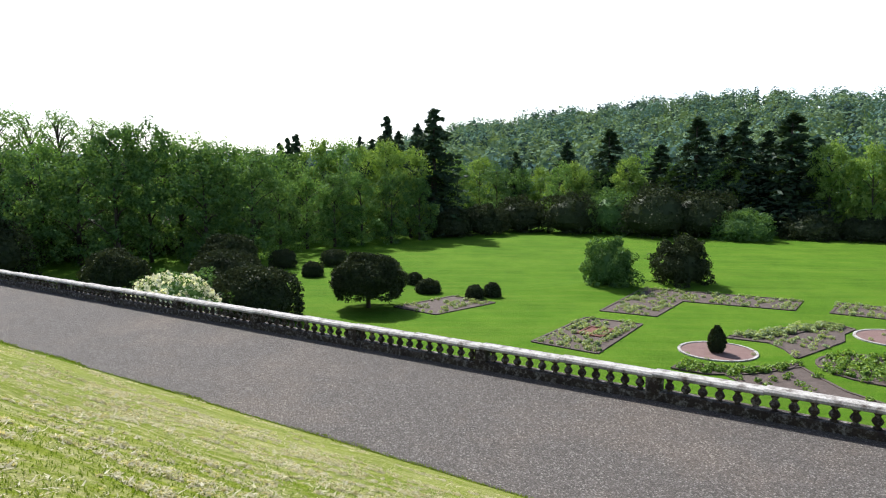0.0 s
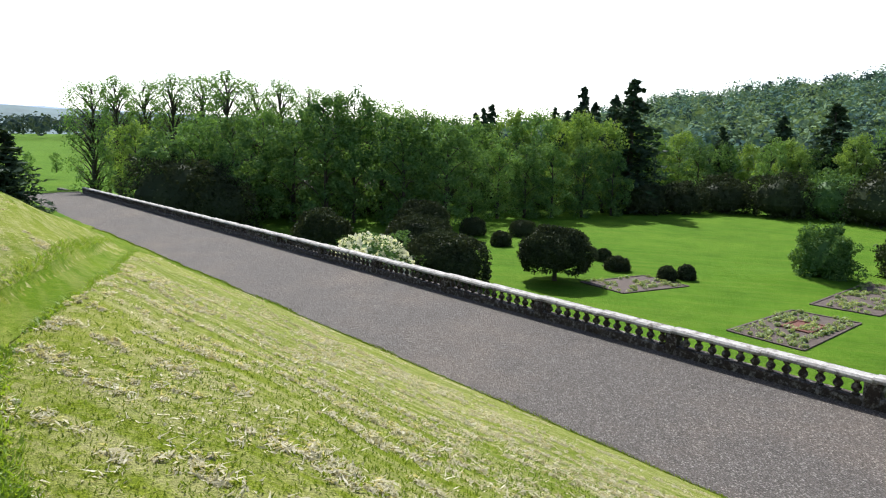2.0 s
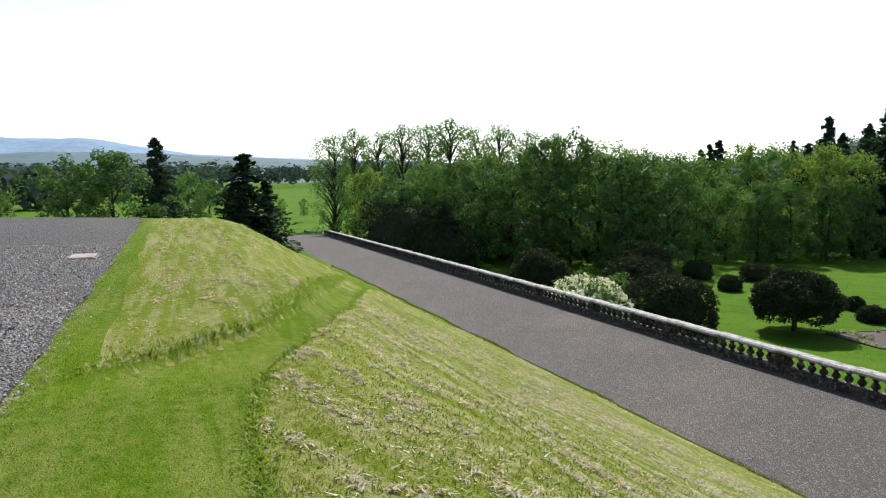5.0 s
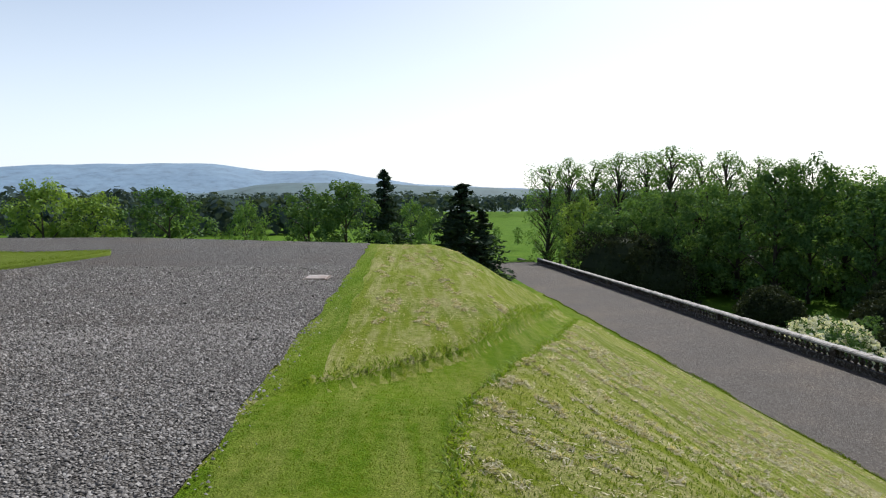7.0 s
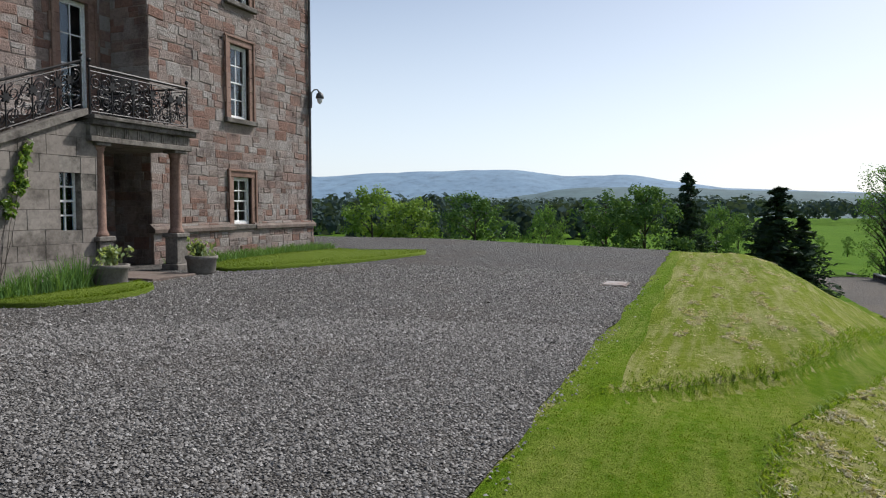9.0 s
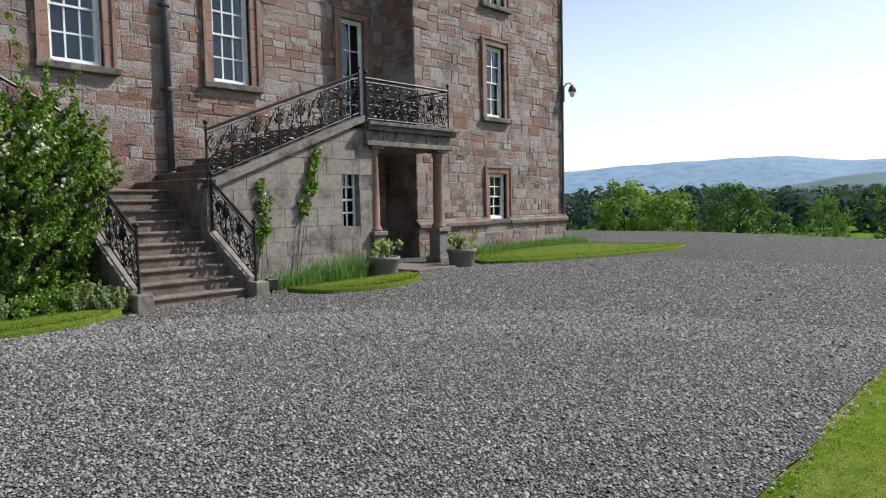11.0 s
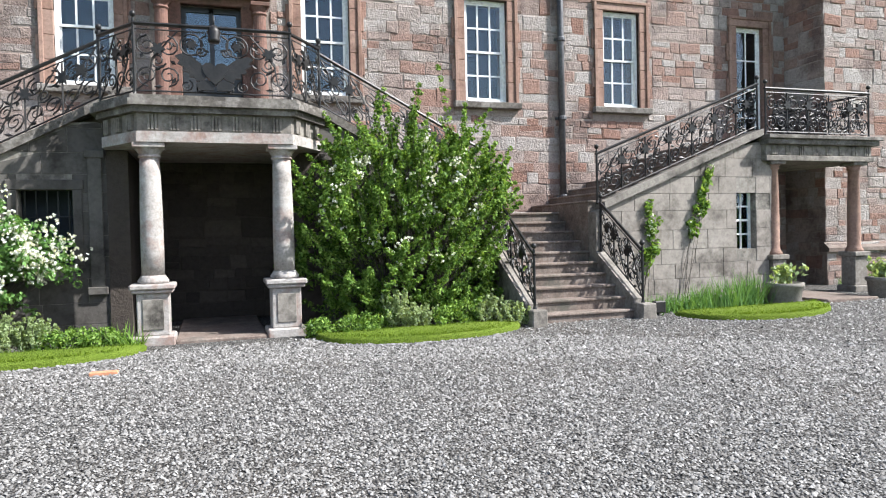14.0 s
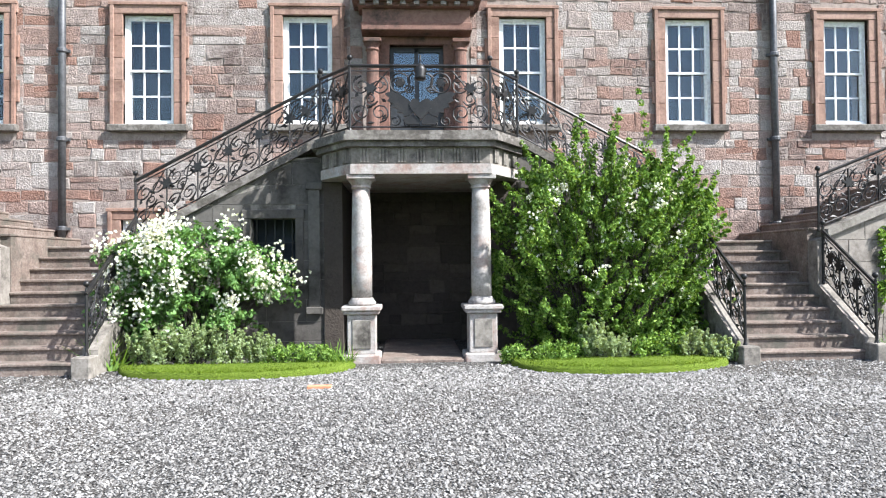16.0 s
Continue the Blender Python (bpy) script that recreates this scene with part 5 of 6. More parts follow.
for s in (-1, 1):
    x, y = CX + s * 0.86, 10.2
    c = thing("stone_column", "pale weathered round stone column on a panelled pedestal", "column", "porch columns")
    Build().box(x - 0.27, x + 0.27, y - 0.27, y + 0.27, GZ - 0.1, GZ + 0.14, 0.02).box(x - 0.2, x + 0.2, y - 0.2, y + 0.2, GZ + 0.14, 1.0, 0.012).box(x - 0.25, x + 0.25, y - 0.25, y + 0.25, 1.0, 1.05, 0.012).box(x - 0.28, x + 0.28, y - 0.28, y + 0.28, 1.05, 1.12, 0.015).ob("pedestal", M_PALE, c)
    Build().box(x - 0.13, x + 0.13, y - 0.215, y - 0.195, GZ + 0.22, 0.92, 0.006).ob("pedestal_panel", M_PLAST, c)
    Build().lathe([(0.19, 1.12), (0.2, 1.16), (0.17, 1.2), (0.155, 1.23)], x, y, 20).ob("base", M_PALE, c, "", True)
    Build().lathe([(0.145, 1.23), (0.147, 1.6), (0.142, 2.1), (0.130, 2.6), (0.124, 2.78)], x, y, 24).ob("shaft", M_PALE, c, "", True)
    Build().lathe([(0.124, 2.78), (0.15, 2.80), (0.13, 2.83), (0.17, 2.89), (0.19, 2.91)], x, y, 20).box(x - 0.2, x + 0.2, y - 0.2, y + 0.2, 2.91, 2.98, 0.01).ob("capital", M_PALE, c)
# back wall takes the stone coloured dark for the recess shade
tagged(Build().box(CX - 1.2, CX + 1.2, 12.6, 12.8, 0.2, 2.98).ob("recess_wall", M_PORCHSHADE), "stone back wall of the porch, darkened for shade", "wall", kind="structure")
rubble(bpy.data.objects["recess_wall"], stone_layout(CX - 1.2, CX + 1.2, 0.35, 2.95, [], 9), pose(0, 12.598, 0), (0, 1.5), "stone", 0, M_PORCHSHADE, M_PORCHSHADE)
tagged(Build().box(CX - 0.6, CX + 0.6, 9.95, 12.58, GZ - 0.08, GZ + 0.07, 0.02).ob("porch_floor", M_STEP), "worn stone slab floor of the porch", "floor", kind="structure")


def ashlar(parent, x0, x1, y, zlo, top, seed, holes=(), m=None):
    """Squared blocks on the front of a stair wall, cut off under the slope of its coping."""
    rnd = random.Random(seed)
    z = zlo
    while z < 3.3:
        h = rnd.choice((0.26, 0.3, 0.34))
        x = x0
        while x < x1 - 0.02:
            w = min(rnd.uniform(0.45, 0.85), x1 - x)
            a, b = x + 0.0015, x + w - 0.0015
            for q in holes:
                if z + h > q[2] and z < q[3]:
                    if q[0] <= a < q[1]:
                        a = q[1]
                    if a < q[0] < b:
                        b = q[0]
            za, zb = min(z + h - 0.003, top(a)), min(z + h - 0.003, top(b))
            if b - a > 0.05 and max(za, zb) > z + 0.03:
                za, zb = max(za, z + 0.012), max(zb, z + 0.012)
                f, k = y - rnd.uniform(0.004, 0.008), y + 0.005
                Build().add([(a, k, z), (b, k, z), (b, k, zb), (a, k, za), (a + 0.004, f, z + 0.004), (b - 0.004, f, z + 0.004), (b - 0.008, f, zb - 0.004), (a + 0.008, f, za - 0.004)],
                            [(4, 5, 6, 7), (0, 1, 5, 4), (1, 2, 6, 5), (2, 3, 7, 6), (3, 0, 4, 7)]).ob("block", m or M_ASHLAR_P, parent)
            x += w
        z += h


def step_stone(x0, x1, y0, y1, z0, z1, name, parent, m=None):
    Build().box(x0, x1, y0, y1, z0, z1 - 0.045).box(x0 - 0.012, x1 + 0.012, y0 - 0.03, y1, z1 - 0.045, z1, 0.012).ob(name, M_STEP, parent)


for s in (-1, 1):
    X = lambda u: CX + s * u
    lo = lambda a, b: (min(X(a), X(b)), max(X(a), X(b)))
    st = thing("stone_staircase", "double-turn stone staircase with worn steps", "staircase", "stone staircases")
    U0, U1 = 4.42, 6.05
    for k in range(10):
        y0 = 9.4 + k * 0.27
        x0, x1 = lo(U0, U1)
        step_stone(x0, x1, y0, 12.98 if k == 9 else y0 + 0.42, (GZ - 0.1) if k < 2 else GZ + 0.175 * (k - 1), GZ + 0.175 * (k + 1), "step", st)
    # upper flight to the balcony
    for k in range(9):
        u0 = U0 - k * 0.318
        x0, x1 = lo(u0, u0 - 0.40 if k < 8 else 1.5)
        step_stone(x0, x1, 11.18, 12.98, LAND + 0.17 * (k - 1) if k else LAND - 0.2, LAND + 0.17 * (k + 1), "step", st)
    up = lambda x: 3.70 - 0.535 * (abs(x - CX) - 1.5)
    wl = Build()
    x0, x1 = lo(1.25, U0)
    hx = lo(1.92, 2.6)
    holes = [(hx[0], hx[1], 1.37, 2.42)]
    pts = sorted({x0, x1, hx[0], hx[1]})
    for a, b in zip(pts, pts[1:]):
        ta, tb = min(up(a), 3.5) - 0.12, min(up(b), 3.5) - 0.12
        spans = [(0.1, 1.37), (2.42, None)] if hx[0] <= (a + b) / 2 <= hx[1] else [(0.1, None)]
        for za, zb in spans:
            A, B_ = (ta, tb) if zb is None else (zb, zb)
            wl.add([(a, 10.97, za), (b, 10.97, za), (b, 10.97, B_), (a, 10.97, A), (a, 11.2, za), (b, 11.2, za), (b, 11.2, B_), (a, 11.2, A)],
                   [(0, 1, 2, 3), (5, 4, 7, 6), (3, 2, 6, 7), (0, 4, 5, 1), (0, 3, 7, 4), (1, 5, 6, 2)])
    wo = wl.ob("side_wall", M_PLAST, st, "stained grey ashlar stair wall with shade in its block colour")
    ashlar(wo, x0, x1, 10.968, 0.2, lambda x: min(up(x), 3.5) - 0.13, 30 + s, holes, M_ASHLAR_SHADE)
    xa, xb = X(1.35), X(U0 + 0.02)
    za, zb = up(xa), up(xb)
    cp = Build().add([(xa, 10.9, za - 0.13), (xb, 10.9, zb - 0.13), (xb, 10.9, zb), (xa, 10.9, za), (xa, 11.26, za - 0.13), (xb, 11.26, zb - 0.13), (xb, 11.26, zb), (xa, 11.26, za)],
                     [(0, 1, 2, 3), (5, 4, 7, 6), (3, 2, 6, 7), (0, 4, 5, 1), (0, 3, 7, 4), (1, 5, 6, 2)])
    cp.ob("coping", M_WEATHER, st, "sloping stone coping")
    Build().box(*lo(1.2, 1.48), 10.93, 12.96, 0.1, 2.97).ob("side_wall", M_PORCHSHADE, st, "inner side wall of the porch, darkened for shade")
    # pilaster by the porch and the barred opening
    Build().box(*lo(1.50, 1.76), 10.88, 10.95, 0.95, 1.06, 0.01).box(*lo(1.54, 1.72), 10.905, 10.96, 1.06, 2.9, 0.008).box(*lo(1.50, 1.76), 10.88, 10.95, 2.86, 2.97, 0.01).ob("pilaster", M_ASHLAR_SHADE, st)
    wg = Build()
    for k in range(5):
        x = hx[0] + (hx[1] - hx[0]) * (k + 0.5) / 5
        wg.tube([(x, 11.08, 1.37), (x, 11.08, 2.42)], 0.011, 5)
    for z in (1.7, 2.05):
        wg.tube([(hx[0], 11.08, z), (hx[1], 11.08, z)], 0.01, 4)
    wg.ob("window_grille", M_IRON, st)
    # added panel, dark colour in place of the shade behind the bars
    Build().box(hx[0] - 0.1, hx[1] + 0.1, 11.6, 11.64, 1.2, 2.6).ob("window_back", M_DARKROOM, st, "dark panel for the shade behind the barred opening")
    Build().box(hx[0] - 0.14, hx[1] + 0.14, 10.93, 10.968, 2.42, 2.56, 0.01).box(hx[0] - 0.12, hx[0], 10.935, 10.968, 1.37, 2.42, 0.008).box(hx[1], hx[1] + 0.12, 10.935, 10.968, 1.37, 2.42, 0.008).ob("window_surround", M_ASHLAR_SHADE, st)
    # strings and end blocks of the lower flight
    for u, yb in ((U0 - 0.1, 10.95), (U1 + 0.1, 10.5)):
        x0, x1 = lo(u - 0.1, u + 0.1)
        top = lambda y: GZ + 0.32 + 0.648 * (y - 9.4)
        Build().prism([(9.42, GZ - 0.1), (yb, GZ - 0.1), (yb, top(yb)), (9.42, top(9.42))], "x", x0, x1).ob("string_wall", M_PLAST, st)
        Build().box(x0 - 0.02, x1 + 0.02, 9.14, 9.42, GZ - 0.1, GZ + 0.27, 0.015).ob("end_block", M_PLAST, st)
        iron_railing((X(u), 9.32, GZ + 0.27), (X(u), yb, top(yb) + 0.02), 0.80)
    iron_railing((X(U0 - 0.05), 11.08, up(X(U0 - 0.05))), (X(1.55), 11.08, up(X(1.55))), 0.86, (True, True))
    iron_railing((X(1.5), 10.75, FLOOR), (X(1.0), 10.06, FLOOR), 0.94, (True, False))
    # flight to the side door, with its own wall
    T0, T1 = 6.05, 9.5
    side = lambda x: 2.12 + 0.392 * (abs(x - CX) - 6.05)
    for k in range(8):
        u0 = T0 + k * 0.42
        x0, x1 = lo(u0, u0 + 0.5 if k < 7 else 9.6)
        step_stone(x0, x1, 10.75, 12.98, LAND + 0.1625 * (k - 1) if k else LAND - 0.2, LAND + 0.1625 * (k + 1), "step", st)
    x0, x1 = lo(6.06, 9.82)
    hx = lo(8.98, 9.42)
    wl = Build()
    pts = sorted({x0, x1, hx[0], hx[1]})
    for a, b in zip(pts, pts[1:]):
        ta, tb = min(side(a), 3.36) - 0.12, min(side(b), 3.36) - 0.12
        spans = [(0.1, 1.3), (2.32, None)] if hx[0] <= (a + b) / 2 <= hx[1] else [(0.1, None)]
        for za, zb in spans:
            A, B_ = (ta, tb) if zb is None else (zb, zb)
            wl.add([(a, 10.52, za), (b, 10.52, za), (b, 10.52, B_), (a, 10.52, A), (a, 10.76, za), (b, 10.76, za), (b, 10.76, B_), (a, 10.76, A)],
                   [(0, 1, 2, 3), (5, 4, 7, 6), (3, 2, 6, 7), (0, 4, 5, 1), (0, 3, 7, 4), (1, 5, 6, 2)])
    wo = wl.ob("side_wall", M_PLAST, st, "stained pale ashlar stair wall")
    ashlar(wo, x0, x1, 10.518, 0.25, lambda x: min(side(x), 3.36) - 0.13, 40 + s, [(hx[0], hx[1], 1.3, 2.32)])
    # the same dark stand-in for shade behind the small window
    Build().box(hx[0] - 0.1, hx[1] + 0.1, 11.2, 11.24, 1.1, 2.5).ob("window_back", M_DARKROOM, st, "dark panel for the shade behind the small window")
    Build().box(hx[0], hx[0] + 0.05, 10.66, 10.7, 1.3, 2.32).box(hx[1] - 0.05, hx[1], 10.66, 10.7, 1.3, 2.32).box((hx[0] + hx[1]) / 2 - 0.012, (hx[0] + hx[1]) / 2 + 0.012, 10.66, 10.7, 1.3, 2.32).box(hx[0], hx[1], 10.665, 10.695, 1.55, 1.58).box(hx[0], hx[1], 10.665, 10.695, 1.8, 1.84).box(hx[0], hx[1], 10.665, 10.695, 2.06, 2.09).ob("window_frame", M_WHITE, st, "white painted small-paned frame")
    gl = Build().box(hx[0], hx[1], 10.68, 10.684, 1.3, 2.32).ob("window_pane", M_GLASS, st)
    gl.visible_shadow = False
    xa, xb = X(6.2), X(9.55)
    za, zb = side(xa), side(xb)
    Build().add([(xa, 10.44, za - 0.12), (xb, 10.44, zb - 0.12), (xb, 10.44, zb), (xa, 10.44, za), (xa, 10.82, za - 0.12), (xb, 10.82, zb - 0.12), (xb, 10.82, zb), (xa, 10.82, za)],
                [(0, 1, 2, 3), (5, 4, 7, 6), (3, 2, 6, 7), (0, 4, 5, 1), (0, 3, 7, 4), (1, 5, 6, 2)]).ob("coping", M_PLAST, st, "sloping stone coping")
    iron_railing((X(6.15), 10.6, side(X(6.15))), (X(9.55), 10.6, side(X(9.55))), 0.84)
    Build().box(*lo(6.052, 6.2), 10.77, 12.97, 0.1, LAND - 0.005).ob("side_wall", M_STEP, st, "stone side of the upper landing")
    # side balcony with column and half-column
    sb = thing("side_balcony", "small stone balcony over the tower doorway", "balcony", "side balconies")
    for nm, g, z0, z1, m in (("architrave", 0.0, 2.9, 3.0, M_PLAST), ("frieze", -0.03, 3.0, 3.2, M_PLAST), ("cornice", 0.07, 3.2, 3.3, M_WEATHER), ("floor_slab", 0.12, 3.3, 3.37, M_WEATHER)):
        x0, x1 = lo(9.55 - g * 0.3, 12.15 + g)
        Build().box(x0, x1, 10.38 - g, 12.98, z0, z1, 0.008).ob(nm, m, sb)
    for k in range(8):
        x = X(9.75 + k * 0.32)
        for q in (-0.045, 0, 0.045):
            Build().box(x + q - 0.015, x + q + 0.015, 10.385, 10.42, 3.01, 3.19, 0.004).ob("fluted_block", M_PLAST, sb)
    for u, nm in ((11.85, "column"), (9.86, "half_column")):
        x, y = X(u), 10.58
        zb = gz(x, y) - 0.1
        cc = thing("stone_column", "weathered reddish stone column on a square pedestal", "column", "porch columns")
        Build().box(x - 0.22, x + 0.22, y - 0.22, y + 0.22, zb, zb + 0.22, 0.015).box(x - 0.16, x + 0.16, y - 0.16, y + 0.16, zb + 0.22, 1.08, 0.01).box(x - 0.2, x + 0.2, y - 0.2, y + 0.2, 1.08, 1.17, 0.012).ob("pedestal", M_PLAST, cc)
        Build().lathe([(0.16, 1.17), (0.165, 1.2), (0.13, 1.26), (0.12, 1.3), (0.12, 1.8), (0.10, 2.74), (0.13, 2.77), (0.11, 2.8), (0.15, 2.84)], x, y, 20).ob("shaft", M_RED, cc, "", True)
        Build().box(x - 0.17, x + 0.17, y - 0.17, y + 0.17, 2.84, 2.9, 0.01).ob("capital", M_PLAST, cc)
    iron_railing((X(9.6), 10.45, 3.37), (X(12.1), 10.45, 3.37), 0.86)
    iron_railing((X(12.1), 10.5, 3.37), (X(12.1), 12.9, 3.37), 0.86, (False, False))
iron_railing((CX - 1.0, 10.03, FLOOR), (CX - 0.42, 10.03, FLOOR), 0.94, (True, False))
iron_railing((CX + 1.0, 10.03, FLOOR), (CX + 0.42, 10.03, FLOOR), 0.94, (True, False))
# winged crest in the middle of the balcony front
cr = thing("iron_crest", "dark iron winged crest with a small crown on the balcony front", "ornament")
for z, r in ((0.94, 0.026), (0.87, 0.009), (0.07, 0.012)):
    Build().tube([(CX - 0.44, 10.03, FLOOR + z), (CX + 0.44, 10.03, FLOOR + z)], r, 6).ob("rail", M_IRON, cr)
hb = Build()
hp = [(0.16 * math.sin(t) ** 3, 0.115 * math.cos(t) - 0.045 * math.cos(2 * t) - 0.018 * math.cos(3 * t)) for t in np.linspace(0, 2 * math.pi, 25)[:-1]]
hb.prism([(CX + x, FLOOR + 0.34 + z * 1.25) for x, z in hp], "y", 9.97, 10.06).ob("heart", M_IRON, cr)
for s in (-1, 1):
    wp = [(0.08, 0.30), (0.16, 0.44), (0.28, 0.53), (0.42, 0.57), (0.50, 0.54), (0.44, 0.48), (0.47, 0.44), (0.39, 0.40), (0.41, 0.35), (0.33, 0.33), (0.33, 0.27), (0.26, 0.27), (0.24, 0.21), (0.16, 0.23)]
    wb = Build().prism([(CX + s * a, FLOOR + z) for a, z in wp], "y", 9.985, 10.045)
    wb.ob("wing", M_IRON, cr)
    for cx_, cz_, rr, st_ in ((0.30, 0.70, 0.09, 0), (0.36, 0.16, 0.08, 2), (0.2, 0.12, 0.06, 1), (0.17, 0.62, 0.07, 3)):
        Build().tube([(CX + s * a, 10.03, FLOOR + z) for a, z in spiral(cx_, cz_, rr, 1.6, st_, 1)], 0.012, 4, 0.7).ob("scroll", M_IRON, cr)
for s in (-1, 1):
    hoop = Build().tube([(CX + s * 0.29 + 0.14 * math.cos(a), 10.03, FLOOR + 0.70 + 0.14 * math.sin(a)) for a in np.linspace(0, 6.2832, 21)], 0.012, 4)
    hp_ = hoop.tube([(CX + s * 0.08, 10.03, FLOOR + 0.62), (CX + s * 0.16, 10.03, FLOOR + 0.66), (CX + s * 0.18, 10.03, FLOOR + 0.78), (CX + s * 0.1, 10.03, FLOOR + 0.84)], 0.014, 4).ob("hoop", M_IRON, cr)
    ros = Build().prism([((0.058 + 0.02 * math.cos(6 * q * math.pi / 12)) * math.cos(q * math.pi / 12), (0.058 + 0.02 * math.cos(6 * q * math.pi / 12)) * math.sin(q * math.pi / 12)) for q in range(24)], "y", -0.025, 0.025)
    ros.moved(Matrix.Translation((CX + s * 0.29, 10.03, FLOOR + 0.70))).ob("rosette", M_IRON, hp_)
    Build().prism([(CX + s * a, FLOOR + z) for a, z in ((0.02, 0.10), (0.20, 0.10), (0.25, 0.17), (0.17, 0.24), (0.08, 0.22), (0.02, 0.26))], "y", 9.99, 10.05).ob("scroll_base", M_IRON, cr)
crown = Build().lathe([(0.07, FLOOR + 0.74), (0.085, FLOOR + 0.78), (0.07, FLOOR + 0.81), (0.095, FLOOR + 0.88), (0.05, FLOOR + 0.95), (0.015, FLOOR + 0.98)], CX, 10.02, 10)
crown.tube([(CX, 10.02, FLOOR + 0.96), (CX, 10.02, FLOOR + 1.1)], 0.012, 5).ob("crown", M_IRON, cr, "", True)

# main doorway
dw = thing("door_1", "dark glazed double door in a red stone porch with columns", "door", kind="structure")
Build().box(CX - 0.5, CX + 0.5, FY + 0.14, FY + 0.2, FLOOR + 0.02, 4.7, 0.01).box(CX - 0.5, CX - 0.42, FY + 0.12, FY + 0.2, 4.7, 5.75).box(CX + 0.42, CX + 0.5, FY + 0.12, FY + 0.2, 4.7, 5.75).box(CX - 0.04, CX + 0.04, FY + 0.12, FY + 0.2, 4.7, 5.75).box(CX - 0.42, CX + 0.42, FY + 0.12, FY + 0.2, 5.66, 5.75).ob("leaf", M_DOOR, dw)
for s in (-1, 1):
    g = Build().box(CX + s * 0.23 - 0.19, CX + s * 0.23 + 0.19, FY + 0.155, FY + 0.16, 4.7, 5.66).ob("pane", M_GLASS, dw)
    g.visible_shadow = False
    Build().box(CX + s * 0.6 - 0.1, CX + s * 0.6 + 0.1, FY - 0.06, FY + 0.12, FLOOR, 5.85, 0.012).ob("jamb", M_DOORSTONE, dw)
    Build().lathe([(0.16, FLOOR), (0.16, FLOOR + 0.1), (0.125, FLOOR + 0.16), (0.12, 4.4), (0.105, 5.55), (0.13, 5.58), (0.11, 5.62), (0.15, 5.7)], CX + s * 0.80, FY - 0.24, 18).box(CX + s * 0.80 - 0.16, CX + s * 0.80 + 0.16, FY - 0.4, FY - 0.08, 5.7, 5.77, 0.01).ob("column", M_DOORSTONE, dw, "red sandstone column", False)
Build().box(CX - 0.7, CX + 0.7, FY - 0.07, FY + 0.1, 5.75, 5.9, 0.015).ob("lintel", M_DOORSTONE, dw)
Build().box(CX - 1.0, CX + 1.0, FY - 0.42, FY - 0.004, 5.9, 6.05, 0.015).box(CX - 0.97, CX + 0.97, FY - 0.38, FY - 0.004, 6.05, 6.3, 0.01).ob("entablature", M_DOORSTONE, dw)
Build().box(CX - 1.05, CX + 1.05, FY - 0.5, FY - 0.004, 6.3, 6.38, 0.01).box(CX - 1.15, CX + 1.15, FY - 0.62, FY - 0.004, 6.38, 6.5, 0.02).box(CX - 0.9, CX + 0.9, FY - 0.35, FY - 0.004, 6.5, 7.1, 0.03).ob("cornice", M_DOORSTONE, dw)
for k in range(9):
    x = CX - 0.96 + k * 0.24
    Build().box(x - 0.05, x + 0.05, FY - 0.58, FY - 0.48, 6.31, 6.375, 0.006).ob("dentil", M_PLAST, dw)


def downpipe(x, y):
    e = thing("downpipe", "grey lead rainwater downpipe with collars", "downpipe", "downpipes")
    Build().tube([(x, y - 0.09, 2.0), (x, y - 0.09, 9.5)], 0.065, 10).tube([(x, y - 0.09, 2.02), (x, y - 0.16, 1.9)], 0.065, 8).ob("pipe", M_LEAD, e, "", True)
    for z in (2.35, 3.95, 5.55, 7.15):
        Build().lathe([(0.075, z), (0.09, z + 0.02), (0.09, z + 0.07), (0.075, z + 0.09)], x, y - 0.09, 12).box(x - 0.12, x + 0.12, y - 0.06, y - 0.015, z + 0.02, z + 0.07).ob("collar", M_LEAD, e)
    return e


downpipe(6.85, FY)
downpipe(-6.25, FY)
Build().tube([(TX1 - 0.05, TY - 0.06, 0.5), (TX1 - 0.05, TY - 0.06, 9)], 0.04, 8).ob("slim_downpipe", M_LEAD)
tagged(bpy.data.objects["slim_downpipe"], "slim grey downpipe on the tower corner", "downpipe")
lamp = thing("wall_lamp", "dark metal bracket lamp on the tower corner", "lamp")
LZ = 0.68
Build().box(TX1 - 0.12, TX1 - 0.03, TY - 0.14, TY - 0.06, 4.15 + LZ, 4.65 + LZ, 0.01).tube([(TX1 - 0.06, TY - 0.12, 4.6 + LZ), (TX1 + 0.02, TY - 0.18, 4.72 + LZ), (TX1 + 0.10, TY - 0.24, 4.74 + LZ), (TX1 + 0.18, TY - 0.28, 4.66 + LZ)], 0.022, 6).ob("bracket", M_LEAD, lamp)
Build().lathe([(0.03, 4.68 + LZ), (0.1, 4.62 + LZ), (0.13, 4.5 + LZ), (0.12, 4.47 + LZ)], TX1 + 0.19, TY - 0.28, 12).ob("shade", M_LEAD, lamp, "", True)
Build().lathe([(0.09, 4.5 + LZ), (0.09, 4.4 + LZ), (0.05, 4.32 + LZ), (0.01, 4.3 + LZ)], TX1 + 0.19, TY - 0.28, 12).ob("globe", M_WHITE, lamp, "frosted glass globe", True)
